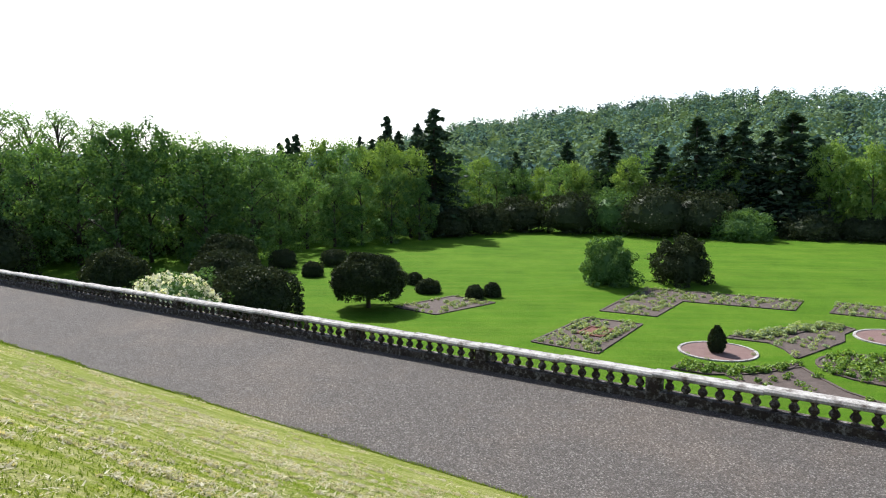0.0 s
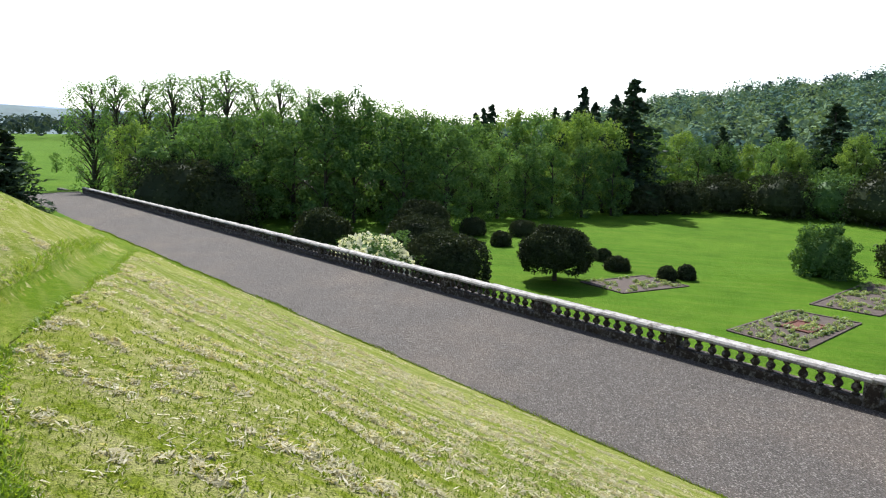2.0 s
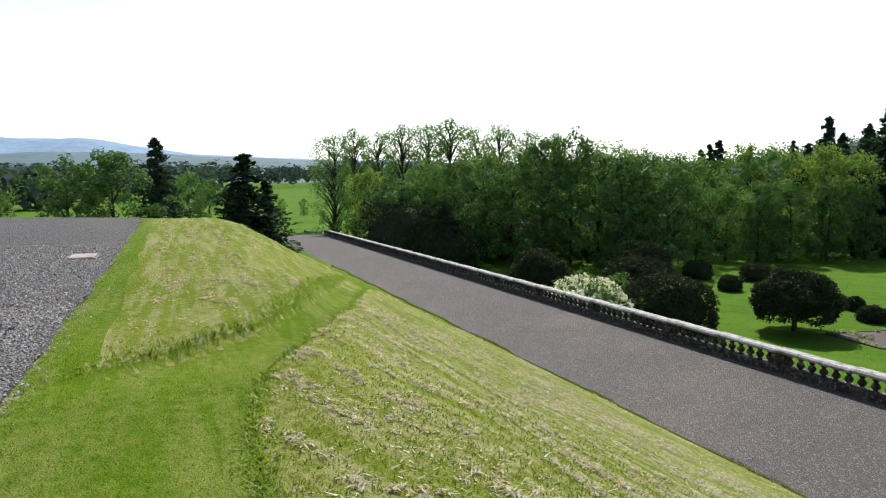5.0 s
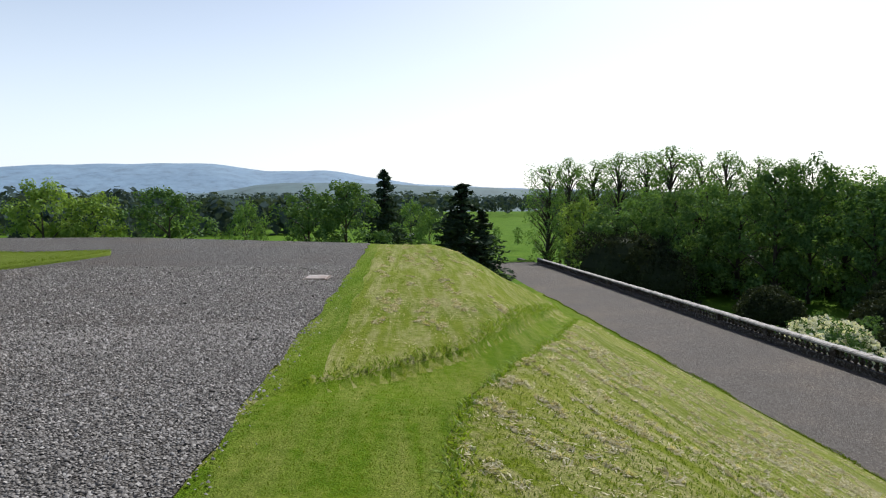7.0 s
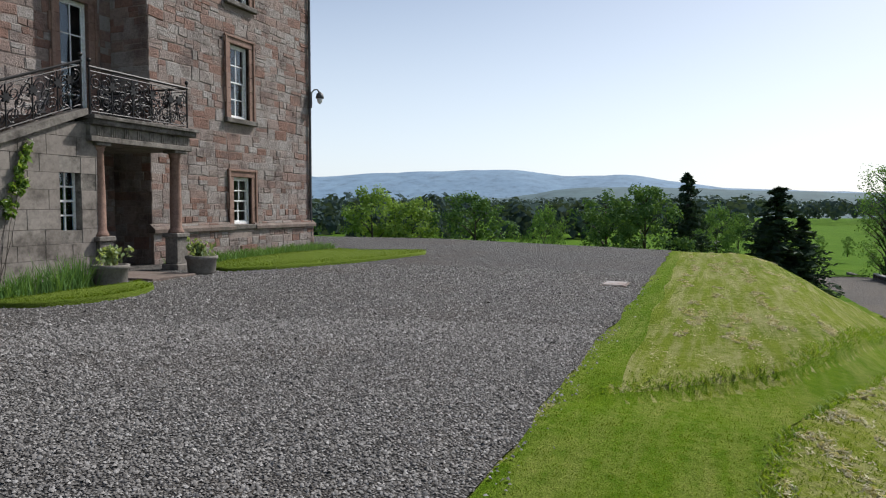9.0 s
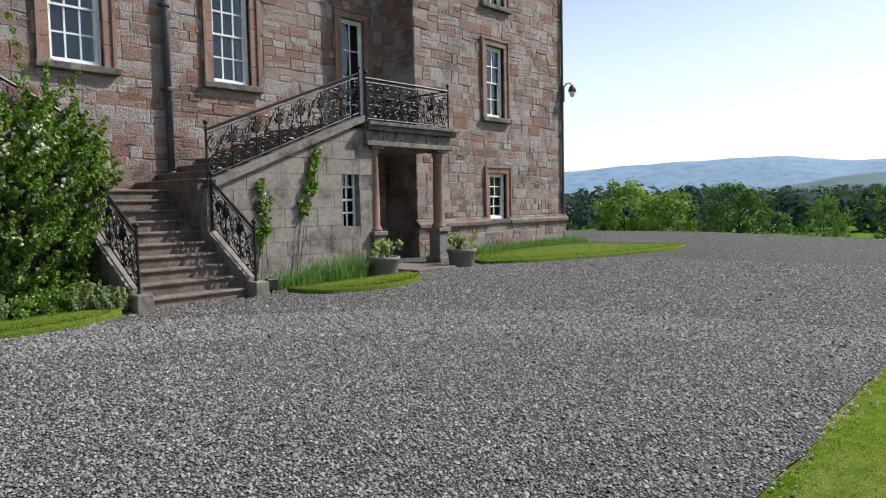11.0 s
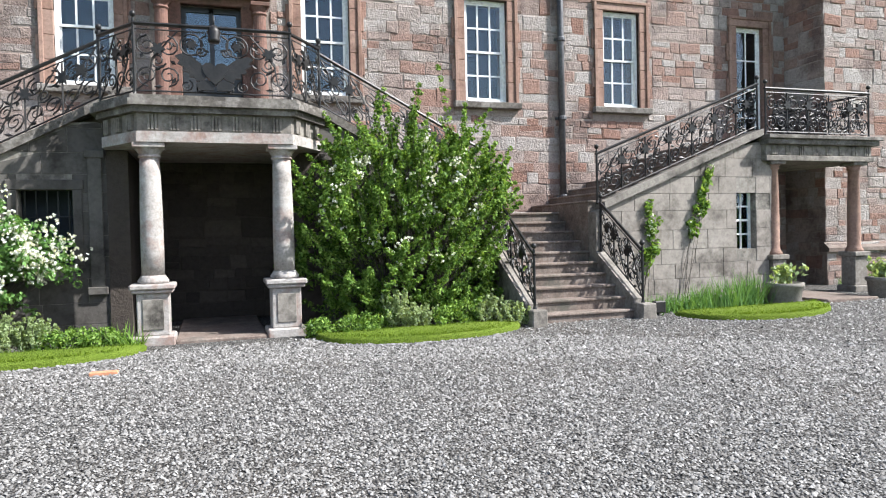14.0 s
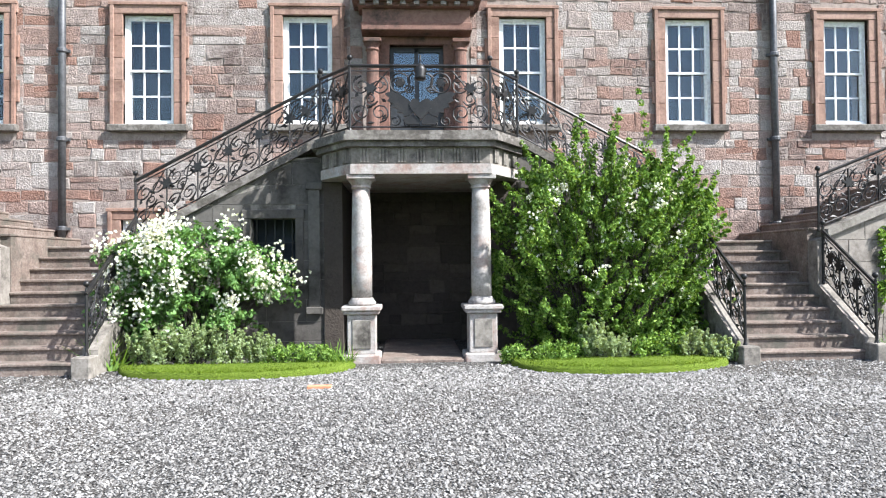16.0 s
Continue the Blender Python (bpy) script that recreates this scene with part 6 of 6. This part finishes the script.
for x, y in ((9.25, 9.6), (11.5, 9.55)):
    z = gz(x, y)
    pl = thing("planter", "round weathered stone planter with grey-green herbs", "planter", "stone planters")
    Build().lathe([(0.24, z - 0.02), (0.27, z + 0.05), (0.29, z + 0.28), (0.32, z + 0.3), (0.32, z + 0.36), (0.27, z + 0.36), (0.26, z + 0.3), (0.02, z + 0.3)], x, y, 20).ob("pot", M_TERRA, pl, "", True)
    rng = np.random.default_rng(int(x * 10))
    V, F = leaf_cloud(rng, [(x + rng.normal() * 0.1, y + rng.normal() * 0.1, z + 0.36 + 0.25 * rng.random()) for k in range(22)], [(0.07, 0.07, 0.13)] * 22, 12, 0.06, 0.1)
    o = new("herb", fast_mesh("herb", V, F, L_HERB))
    o.parent = pl
tagged(Build().box(9.95, 11.1, 9.35, 10.9, gz(10.5, 9.8) - 0.06, gz(10.5, 9.8) + 0.04, 0.012).ob("entrance_slab", M_STEP), "flat grey stone slab before the tower doorway", "slab", kind="structure")
fl = thing("floodlight", "small dark ground floodlight beside the steps", "lamp")
Build().box(6.42, 6.62, 9.25, 9.35, gz(6.5, 9.3) + 0.06, gz(6.5, 9.3) + 0.24, 0.015).ob("housing", M_IRON, fl)
Build().tube([(6.52, 9.32, gz(6.5, 9.3) - 0.02), (6.52, 9.32, gz(6.5, 9.3) + 0.08)], 0.02, 6).ob("stand", M_IRON, fl)
mh = thing("drain_cover", "flat grey stone drain cover set in the gravel", "drain cover")
mz = gz(14.55, 1.75)
Build().box(14.2, 14.9, 1.55, 1.97, mz - 0.04, mz + 0.03, 0.01).ob("cover", M_PALE, mh)
Build().box(14.15, 14.95, 1.5, 2.02, mz - 0.05, mz + 0.012, 0.005).ob("rim", M_STEP, mh)

tl = thing("clay_tile", "flat orange clay tile lying in the gravel", "tile")
Build().box(-1.28, -1.0, 8.27, 8.37, gz(-1.1, 8.3) - 0.01, gz(-1.1, 8.3) + 0.035, 0.006).ob("tile_body", mat("orange_clay", [(0.0, (0.40, 0.17, 0.09)), (1.0, (0.52, 0.26, 0.15))], 5, 40, 0.8, 0.2, 0.004), tl)


# ---- planting by the castle ----
def lawn_pad(outline, label):
    e = thing("lawn_patch", label, "lawn", "lawn patches")
    cxm, cym = sum(p[0] for p in outline) / len(outline), sum(p[1] for p in outline) / len(outline)
    V, n = [], len(outline)
    rings = ((1.0, -0.03), (1.0, 0.05), (0.97, 0.085), (0.6, 0.10), (0.0, 0.105))
    for q, dz in rings:
        for x, y in outline:
            xx, yy = cxm + (x - cxm) * q, cym + (y - cym) * q
            V.append((xx, yy, gz(xx, yy) + dz))
    F = [(r * n + i, r * n + (i + 1) % n, (r + 1) * n + (i + 1) % n, (r + 1) * n + i) for r in range(len(rings) - 1) for i in range(n)]
    b = Build().add(V, F)
    t = b.ob("turf", M_PAD, e, "", True)
    rng = np.random.default_rng(n)
    m = int(2600 * max(0.5, (max(p[0] for p in outline) - min(p[0] for p in outline)) / 3.5))
    t_ = rng.random(m) * n
    i0 = t_.astype(int) % n
    f = (t_ % 1)[:, None]
    O = np.array(outline)
    edge = O[i0] * (1 - f) + O[(i0 + 1) % n] * f
    q = np.sqrt(rng.random(m))[:, None]
    p = np.array([cxm, cym]) + (edge - np.array([cxm, cym])) * q
    tagged(grass_blades(p, plateau_z(p[:, 0], p[:, 1]) + 0.115, 0.022, 0.008, rng, "turf_nap", e), kind="stuff")
    return e


def grass_blades(p, z, h, w, rng, name, parent=None, leaf=None, lean=0.5):
    n = len(p)
    a = rng.random(n) * 6.283
    hh = h * (0.6 + 0.9 * rng.random(n))
    side = np.stack([np.cos(a), np.sin(a), 0 * a], 1) * w
    tip = np.stack([rng.normal(size=n) * lean * hh, rng.normal(size=n) * lean * hh, hh], 1)
    base = np.column_stack([p, z])
    V = np.stack([base - side, base + side, base + tip], 1).reshape(-1, 3)
    o = new(name, fast_mesh(name, V, np.arange(3 * n).reshape(-1, 3), leaf or L_GRASS))
    o.parent = parent
    return o


def half_oval(x0, x1, yb, depth, n=22):
    """A patch with a straight back and a bowed front."""
    return [(x0 + (x1 - x0) * k / n, yb - depth * math.sin(math.pi * k / n) ** 0.45) for k in range(n + 1)] + [(x1 - (x1 - x0) * k / 6, yb + 0.02) for k in range(7)]


lawn_pad(half_oval(-3.95, -0.82, 9.62, 0.72), "trim bright lawn patch before the white climber")
lawn_pad(half_oval(1.28, 4.25, 9.5, 0.78), "trim bright lawn patch before the tall shrub")
lawn_pad(half_oval(6.75, 9.55, 9.2, 0.9), "trim bright lawn patch beside the steps")
lawn_pad([(12.0, 9.3), (13.2, 8.7), (15.0, 8.1), (17.0, 7.75), (18.6, 7.6), (19.4, 7.9), (18.8, 8.6), (18.1, 9.4), (18.2, 10.2), (16.0, 10.6), (13.4, 10.5), (12.2, 10.1)], "trim bright lawn before the tower")


def leafy(name, label, cs, rs, leaf, per, size, cat="shrub", blossom=0, bsize=0.05, seed=1, stems=True, base=None, group="border plants"):
    e = thing(name, label, cat, group)
    rng = np.random.default_rng(seed)
    V, F = leaf_cloud(rng, cs, rs, per, size, 0.15, 0.25, 1.9)
    o = new("foliage", fast_mesh("foliage", V, F, leaf))
    o.parent = e
    if stems:
        b = Build()
        bx, by, bz = base
        for c in list(cs)[::7]:
            b.tube([(bx + (c[0] - bx) * 0.3 + rng.normal() * 0.05, by + (c[1] - by) * 0.3, bz), ((bx + c[0]) / 2 + rng.normal() * 0.06, (by + c[1]) / 2, (bz + c[2]) / 2), tuple(c)], 0.006, 4, 0.4)
        tagged(b.ob("stem", M_BARK, e), kind="stuff")
    if blossom:
        C, Rr = np.array(cs), np.array(rs)
        pick = rng.integers(0, len(C), blossom)
        dd = rng.normal(size=(blossom, 3))
        dd[:, 1] -= 0.8
        dd /= np.linalg.norm(dd, axis=1)[:, None]
        pts = C[pick] + dd * (Rr[pick] if Rr.ndim > 1 else Rr[pick][:, None]) * 1.0
        V, F = leaf_cloud(rng, pts, np.full(blossom, bsize), 8, bsize * 0.8, 0.2, 0.2, 1.1)
        o = new("blossom", fast_mesh("blossom", V, F, L_FLOWER))
        o.parent = e
        tagged(o, "small white blossom")
    return e


def sprigs(rng, roots, ways, lengths, n=6, r0=0.085, r1=0.03, sag=0.0):
    """Leafy shoots: chains of small clumps from each root along its way, thinning to the tip."""
    cs, rs = [], []
    for p, d, L in zip(roots, ways, lengths):
        p, d = np.array(p), np.array(d) / np.linalg.norm(d)
        bow = rng.normal(size=3) * 0.10
        for q in range(n):
            t = q / (n - 1)
            c = p + d * L * t + bow * L * t * t + np.array([0, 0, -sag * L * t * t])
            r = r0 + (r1 - r0) * t
            cs.append(tuple(c))
            rs.append((r, r, r))
    return cs, rs


rng = np.random.default_rng(31)
roots, ways, lengths = [], [], []
while len(roots) < 560:
    a, t, q = rng.uniform(0, 2 * math.pi), rng.random(), rng.random() ** 0.35
    half = 1.62 * math.sin(math.pi * min(1, 0.2 + 0.64 * t)) ** 0.7
    lump = 1 + 0.32 * noise.noise((2.2 * math.cos(a), 2.2 * math.sin(a), 3.4 * t))
    x, y, z = 2.85 + half * q * lump * math.cos(a), 10.42 + 0.62 * q * lump * math.sin(a), GZ + 0.12 + 2.55 * t
    if z > 3.0 - 0.33 * max(0, x - 3.1) ** 1.6 - 0.3 * max(0, 1.9 - x):
        continue
    roots.append((x, y, z))
    ways.append((0.75 * math.cos(a) * q + rng.normal() * 0.35, 0.75 * math.sin(a) * q + rng.normal() * 0.3 - 0.15, 0.75 + 0.3 * rng.normal()))
    lengths.append(rng.uniform(0.28, 0.52))
cs, rs = sprigs(rng, roots, ways, lengths, 6, 0.095, 0.035)
for x, z, L in ((1.85, 2.6, 0.75), (2.3, 2.85, 0.85), (2.85, 2.8, 0.95), (3.0, 2.75, 0.8), (3.6, 2.75, 1.05), (3.75, 2.7, 0.8), (4.1, 2.4, 0.7), (4.3, 2.1, 0.7), (1.3, 2.1, 0.6), (1.2, 1.2, 0.5), (2.6, 2.9, 0.6)):
    c2, r2 = sprigs(rng, [(x, 10.35, z)] * 3, [(rng.normal() * 0.1, -0.1, 1), (rng.normal() * 0.22, -0.15, 1), (rng.normal() * 0.3, -0.1, 1)], [L * 1.3, L, L * 0.8], 11, 0.1, 0.04)
    cs, rs = cs + c2, rs + r2
leafy("tall_shrub", "tall bright green shrub with small white flowers", cs, rs, L_SHRUB, 19, 0.031, blossom=0, seed=2, base=(2.8, 10.5, GZ))
shrub = bpy.data.objects["tall_shrub"]
C = np.array(roots)
C = C[(C[:, 1] < 10.3) & (C[:, 2] > 1.0)]
heads = C[rng.integers(0, len(C), 75)] + np.array([0, -0.12, 0.16])
pts = np.repeat(heads, 7, 0) + rng.normal(size=(75 * 7, 3)) * 0.045
V, F = leaf_cloud(rng, pts, np.full(len(pts), 0.02), 6, 0.03, 0.2, 0.3, 1.1)
o = new("blossom", fast_mesh("blossom", V, F, L_FLOWER))
o.parent = shrub
tagged(o, "small white blossom heads")

# white-flowered climber: leafy mound with drooping flower sprays
roots, ways, lengths = [], [], []
while len(roots) < 210:
    a, t, q = rng.uniform(0, 2 * math.pi), rng.random(), rng.random() ** 0.4
    x, y, z = -3.15 + 1.18 * q * math.cos(a), 10.5 + 0.4 * q * math.sin(a), GZ + 0.55 + 1.62 * t
    if z > 2.2 - 0.55 * max(0, x + 2.9) - 0.5 * max(0, -3.75 - x) or (z < 1.25 and x > -2.5):
        continue
    roots.append((x, y, z))
    ways.append((0.8 * math.cos(a) + rng.normal() * 0.3, -0.35 + 0.4 * math.sin(a), 0.35 + 0.4 * rng.normal()))
    lengths.append(rng.uniform(0.25, 0.5))
cs, rs = sprigs(rng, roots, ways, lengths, 5, 0.11, 0.06, 0.5)
leafy("white_climber", "climbing shrub covered in white blossom", cs, rs, L_OAK, 15, 0.04, seed=3, base=(-3.1, 10.75, GZ))
front = [k for k in range(len(roots)) if roots[k][1] < 10.62]
pts = []
for k in range(135):
    i = front[int(rng.integers(0, len(front)))]
    if roots[i][2] < 1.0 and rng.random() < 0.55:
        continue
    d = np.array(ways[i]) / np.linalg.norm(ways[i])
    tip = np.array(roots[i]) + d * lengths[i] * 0.8 + np.array([0, -0.06, 0.02])
    m = int(rng.integers(9, 24))
    pts += [tip + d * rng.uniform(-0.12, 0.16) + rng.normal(size=3) * np.array([0.07, 0.05, 0.07]) for q in range(m)]
V, F = leaf_cloud(rng, pts, np.full(len(pts), 0.018), 6, 0.03, 0.2, 0.3, 1.1)
o = new("blossom", fast_mesh("blossom", V, F, L_FLOWER))
o.parent = bpy.data.objects["white_climber"]
tagged(o, "dense sprays of white blossom")
spec = [(-4.15, 9.8, 0.24, 0.34, "sword"), (-3.55, 9.85, 0.34, 0.62, "spike"), (-3.05, 9.9, 0.36, 0.72, "spike"), (-2.55, 9.85, 0.34, 0.66, "spike"), (-2.15, 9.9, 0.26, 0.45, "spike"), (-1.75, 9.82, 0.34, 0.34, "leaf"), (-1.35, 9.88, 0.26, 0.30, "leaf"), (-1.0, 9.75, 0.18, 0.26, "sword"),
        (1.36, 9.7, 0.16, 0.28, "leaf"), (1.95, 9.66, 0.38, 0.34, "leaf"), (2.42, 9.74, 0.16, 0.68, "spike"), (2.75, 9.70, 0.3, 0.4, "spike"), (3.3, 9.66, 0.34, 0.44, "leaf"), (3.85, 9.6, 0.34, 0.48, "spike"), (4.15, 9.4, 0.2, 0.34, "spike")]
for k, (x, y, r, h, habit) in enumerate(spec):
    rr = np.random.default_rng(60 + k)
    z = gz(x, y)
    if habit == "sword":
        e = thing("border_plant", "low clump of broad arching green leaves", "plant", "border plants")
        p = np.column_stack([x + rr.normal(size=70) * r * 0.4, y + rr.normal(size=70) * r * 0.35])
        grass_blades(p, np.full(70, z - 0.02), h, 0.02, rr, "leaf", e, L_SHRUB, 0.7)
    elif habit == "spike":
        c2, r2 = sprigs(rr, [(x + rr.normal() * r * 0.4, y + rr.normal() * r * 0.3, z + 0.05 + h * 0.35 * rr.random()) for q in range(54)], [(rr.normal() * 0.35, rr.normal() * 0.3 - 0.05, 1) for q in range(54)], rr.uniform(0.3, 0.6, 54) * h, 5, 0.05, 0.022)
        leafy("border_plant", "bushy grey-green herb with fine upright shoots", c2, r2, L_HERB, 16, 0.02, "plant", 0, seed=k, base=(x, y, z))
    else:
        c2 = [(x + rr.uniform(-1, 1) * r, y + rr.normal() * r * 0.35, z + h * rr.uniform(0.1, 0.8)) for q in range(60)]
        c2 = [c for c in c2 if (c[2] - z) / h < 1.0 - 0.6 * (abs(c[0] - x) / r) ** 2]
        leafy("border_plant", "low leafy green border plant", c2, [(0.085, 0.085, 0.08)] * len(c2), L_SHRUB, 30, 0.024, "plant", 0, seed=k, base=(x, y, z))
# sword-leaved clumps beside the steps
for k in range(8):
    x, y = 6.7 + k * 0.3, 9.72 + 0.1 * math.sin(k * 2.1)
    e = thing("iris_clump", "clump of upright green sword leaves", "plant", "border plants")
    rr = np.random.default_rng(90 + k)
    n = 130
    p = np.column_stack([x + rr.normal(size=n) * 0.15, y + rr.normal(size=n) * 0.13])
    grass_blades(p, np.full(n, gz(x, y) - 0.02), 0.2 + 0.035 * k, 0.014, rr, "leaf", e, L_OAK, 0.3)
# thin plants at the tower's foot
p = np.column_stack([np.random.default_rng(5).uniform(12.8, 19.4, 2600), np.random.default_rng(6).uniform(10.9, 11.75, 2600)])
o = grass_blades(p, plateau_z(p[:, 0], p[:, 1]) - 0.01, 0.2, 0.014, np.random.default_rng(7), "foot_planting", None, L_OAK)
tagged(o, "low grassy planting along the tower foot", "plants", kind="stuff")
# twigs of climber on the stair wall
for k, (x0, z0, x1, z1) in enumerate(((7.1, 0.7, 7.3, 2.1), (7.9, 1.2, 8.5, 2.7))):
    rr = np.random.default_rng(70 + k)
    cs = [(x0 + (x1 - x0) * t + rr.normal() * 0.09, 10.47 + rr.normal() * 0.02, z0 + (z1 - z0) * t + rr.normal() * 0.08) for t in np.linspace(0.25, 1, 26)]
    leafy("wall_climber", "sparse climber trained up the stair wall", cs, [(0.08, 0.04, 0.09)] * 26, L_SHRUB, 16, 0.05, "plant", 12, 0.03, seed=70 + k, base=(x0 - 0.2, 10.46, 0.35))

# ---- loose gravel, grass and hay ----
rng = np.random.default_rng(12)


def pebbles(n, pick, name, r0, r1):
    """Loose angular stones: squashed, jittered octahedra in one mesh."""
    p = pick(n)
    n = len(p)
    r = r0 + (r1 - r0) * rng.random(n) ** 2
    z = plateau_z(p[:, 0], p[:, 1]) + 0.025 + r * 0.28
    unit = np.array([[1, 0, 0], [0, 1, 0], [-1, 0, 0], [0, -1, 0], [0.25, 0.1, 0.8]], float)
    V = unit[None] * (0.65 + 0.6 * rng.random((n, 5, 1))) * r[:, None, None]
    a = rng.random(n) * 6.283
    c, s = np.cos(a), np.sin(a)
    tl = rng.normal(size=n) * 0.45
    x, y, zz = V[..., 0], V[..., 1], V[..., 2]
    zz = zz + x * tl[:, None]
    X = x * c[:, None] - y * s[:, None] + p[:, 0, None]
    Y = x * s[:, None] + y * c[:, None] + p[:, 1, None]
    V = np.stack([X, Y, zz + z[:, None]], -1).reshape(-1, 3)
    f = np.array([[0, 1, 4], [1, 2, 4], [2, 3, 4], [3, 0, 4]])
    F = (f[None] + 5 * np.arange(n)[:, None, None]).reshape(-1, 3)
    return tagged(new(name, fast_mesh(name, V, F, M_PEBBLE)), "loose grey gravel stones", "gravel", kind="stuff")


def fan(lo, hi, power):
    """Spots over the forecourt, closer together near where one walks."""
    def pick(n):
        r = lo + (hi - lo) * rng.random(n) ** power
        a = np.radians(rng.uniform(-45, 95, n))
        p = np.stack([r * np.sin(a), r * np.cos(a)], 1)
        return p[(p[:, 1] > 1.25 + 0.1 * rng.normal(size=n)) & (p[:, 1] < 9.6) & (p[:, 0] < 24)]
    return pick


pebbles(125000, fan(2.2, 9.5, 0.72), "gravel_stones", 0.0085, 0.0185)
pebbles(70000, fan(8.0, 17, 1.0), "gravel_stones_far", 0.012, 0.024)


def bank_spots(n, x0, x1, y0, y1):
    p = np.stack([rng.uniform(x0, x1, n), rng.uniform(y0, y1, n)], 1)
    return p


p = bank_spots(90000, 1.5, 12, -7, 1.2)
p = p[np.hypot(p[:, 0], p[:, 1]) < 3 + 5 * rng.random(len(p))]
o = grass_blades(p, ground_z(p[:, 0], p[:, 1]) + 0.004, 0.02, 0.006, rng, "short_grass")
tagged(o, "short mown grass on bank and path", "grass", kind="stuff")
# longer tufts along the lip and the lower edge of the path
q = 3.4 + 27 * rng.random(8000) ** 1.7
side = rng.random(8000) < 0.55
yy = np.where(side, path_hi(q) + 0.03, path_lo(q) - 0.05) + rng.normal(size=8000) * 0.05
p = np.stack([q, yy], 1)[(yy < 1.0)]
keep = np.array([noise.noise((x * 0.8, y * 0.8, 5)) for x, y in p.tolist()]) > -0.45
p = p[keep]
o = grass_blades(p, ground_z(p[:, 0], p[:, 1]), 0.04, 0.008, rng, "tufted_grass", None, L_TUFT, 1.1)
tagged(o, "longer green tufts along the path edge", "grass", kind="stuff")
# cut hay lying in broken rows that slant down the bank, and thin litter between
cs, rr = [], []
for k in range(620):
    x, y = (rng.uniform(0.5, 34), rng.uniform(-11.6, -0.6)) if k % 3 == 0 else (rng.uniform(0.5, 13), rng.uniform(-8, -0.5))
    upper = x > 7 and y > path_hi(x)
    if upper and k % 2:
        x, y = rng.uniform(8, 26), rng.uniform(-1.5, 0.6)
    if path_lo(x) - 0.15 < y < path_hi(x) + 0.2:
        continue
    slant = 0.02 if y > path_hi(x) else 0.42
    y = slant * x + round((y - slant * x) / 0.62) * 0.62 + rng.normal() * 0.09
    m = int(rng.integers(3, 12))
    for j in range(m):
        xx, yv = x + j * 0.075 + rng.normal() * 0.04, y + slant * 0.075 * j + rng.normal() * 0.05
        if path_lo(xx) - 0.1 < yv < path_hi(xx) + 0.15 or yv > 0.7:
            continue
        big = rng.uniform(0.02, 0.07) * (1.5 if rng.random() < 0.08 else 1.0)
        cs.append((xx, yv, float(ground_z(xx, yv)) + 0.2 * big))
        rr.append((1.7 * big, 1.0 * big, 0.2 * big))
V, F = leaf_cloud(rng, cs, np.array(rr), 22, 0.012, 0.1, 1.6, 5.5)
o = new("cut_hay", fast_mesh("cut_hay", V, F, L_HAY))
tagged(o, "dry cut grass lying in rows on the bank", "hay", kind="stuff")
p = bank_spots(60000, 1.0, 16, -10, 0.6)
p = p[(np.hypot(p[:, 0], p[:, 1]) < 3 + 11 * rng.random(len(p))) & ((p[:, 1] < path_lo(p[:, 0])) | ((p[:, 1] > path_hi(p[:, 0]) + 0.1) & (p[:, 0] > 7.4)))]
keep = np.array([noise.noise((0.5 * (x - 0.4 * y), 3.2 * (y - 0.42 * x), 2)) + 0.5 * noise.noise((x * 2.4, y * 2.4, 9)) for x, y in p.tolist()]) > 0.0
o = grass_blades(p[keep], ground_z(p[keep, 0], p[keep, 1]) + 0.003, 0.012, 0.009, rng, "straw_litter", None, L_HAY, 2.6)
tagged(o, "thin pale straw litter on the bank", "hay", kind="stuff")

# ragged grass along the road's edge
q = rng.uniform(2, 60, 9000)
yy = np.array([-12.05 + wob(x, 0.22, 0.35) + wob(x, 0.1, 1.7) for x in q.tolist()]) + np.abs(rng.normal(size=9000)) * 0.10 - 0.05
o = grass_blades(np.stack([q, yy], 1), ground_z(q, yy), 0.05, 0.012, rng, "verge_grass")
tagged(o, "ragged grass along the road edge", "grass", kind="stuff")
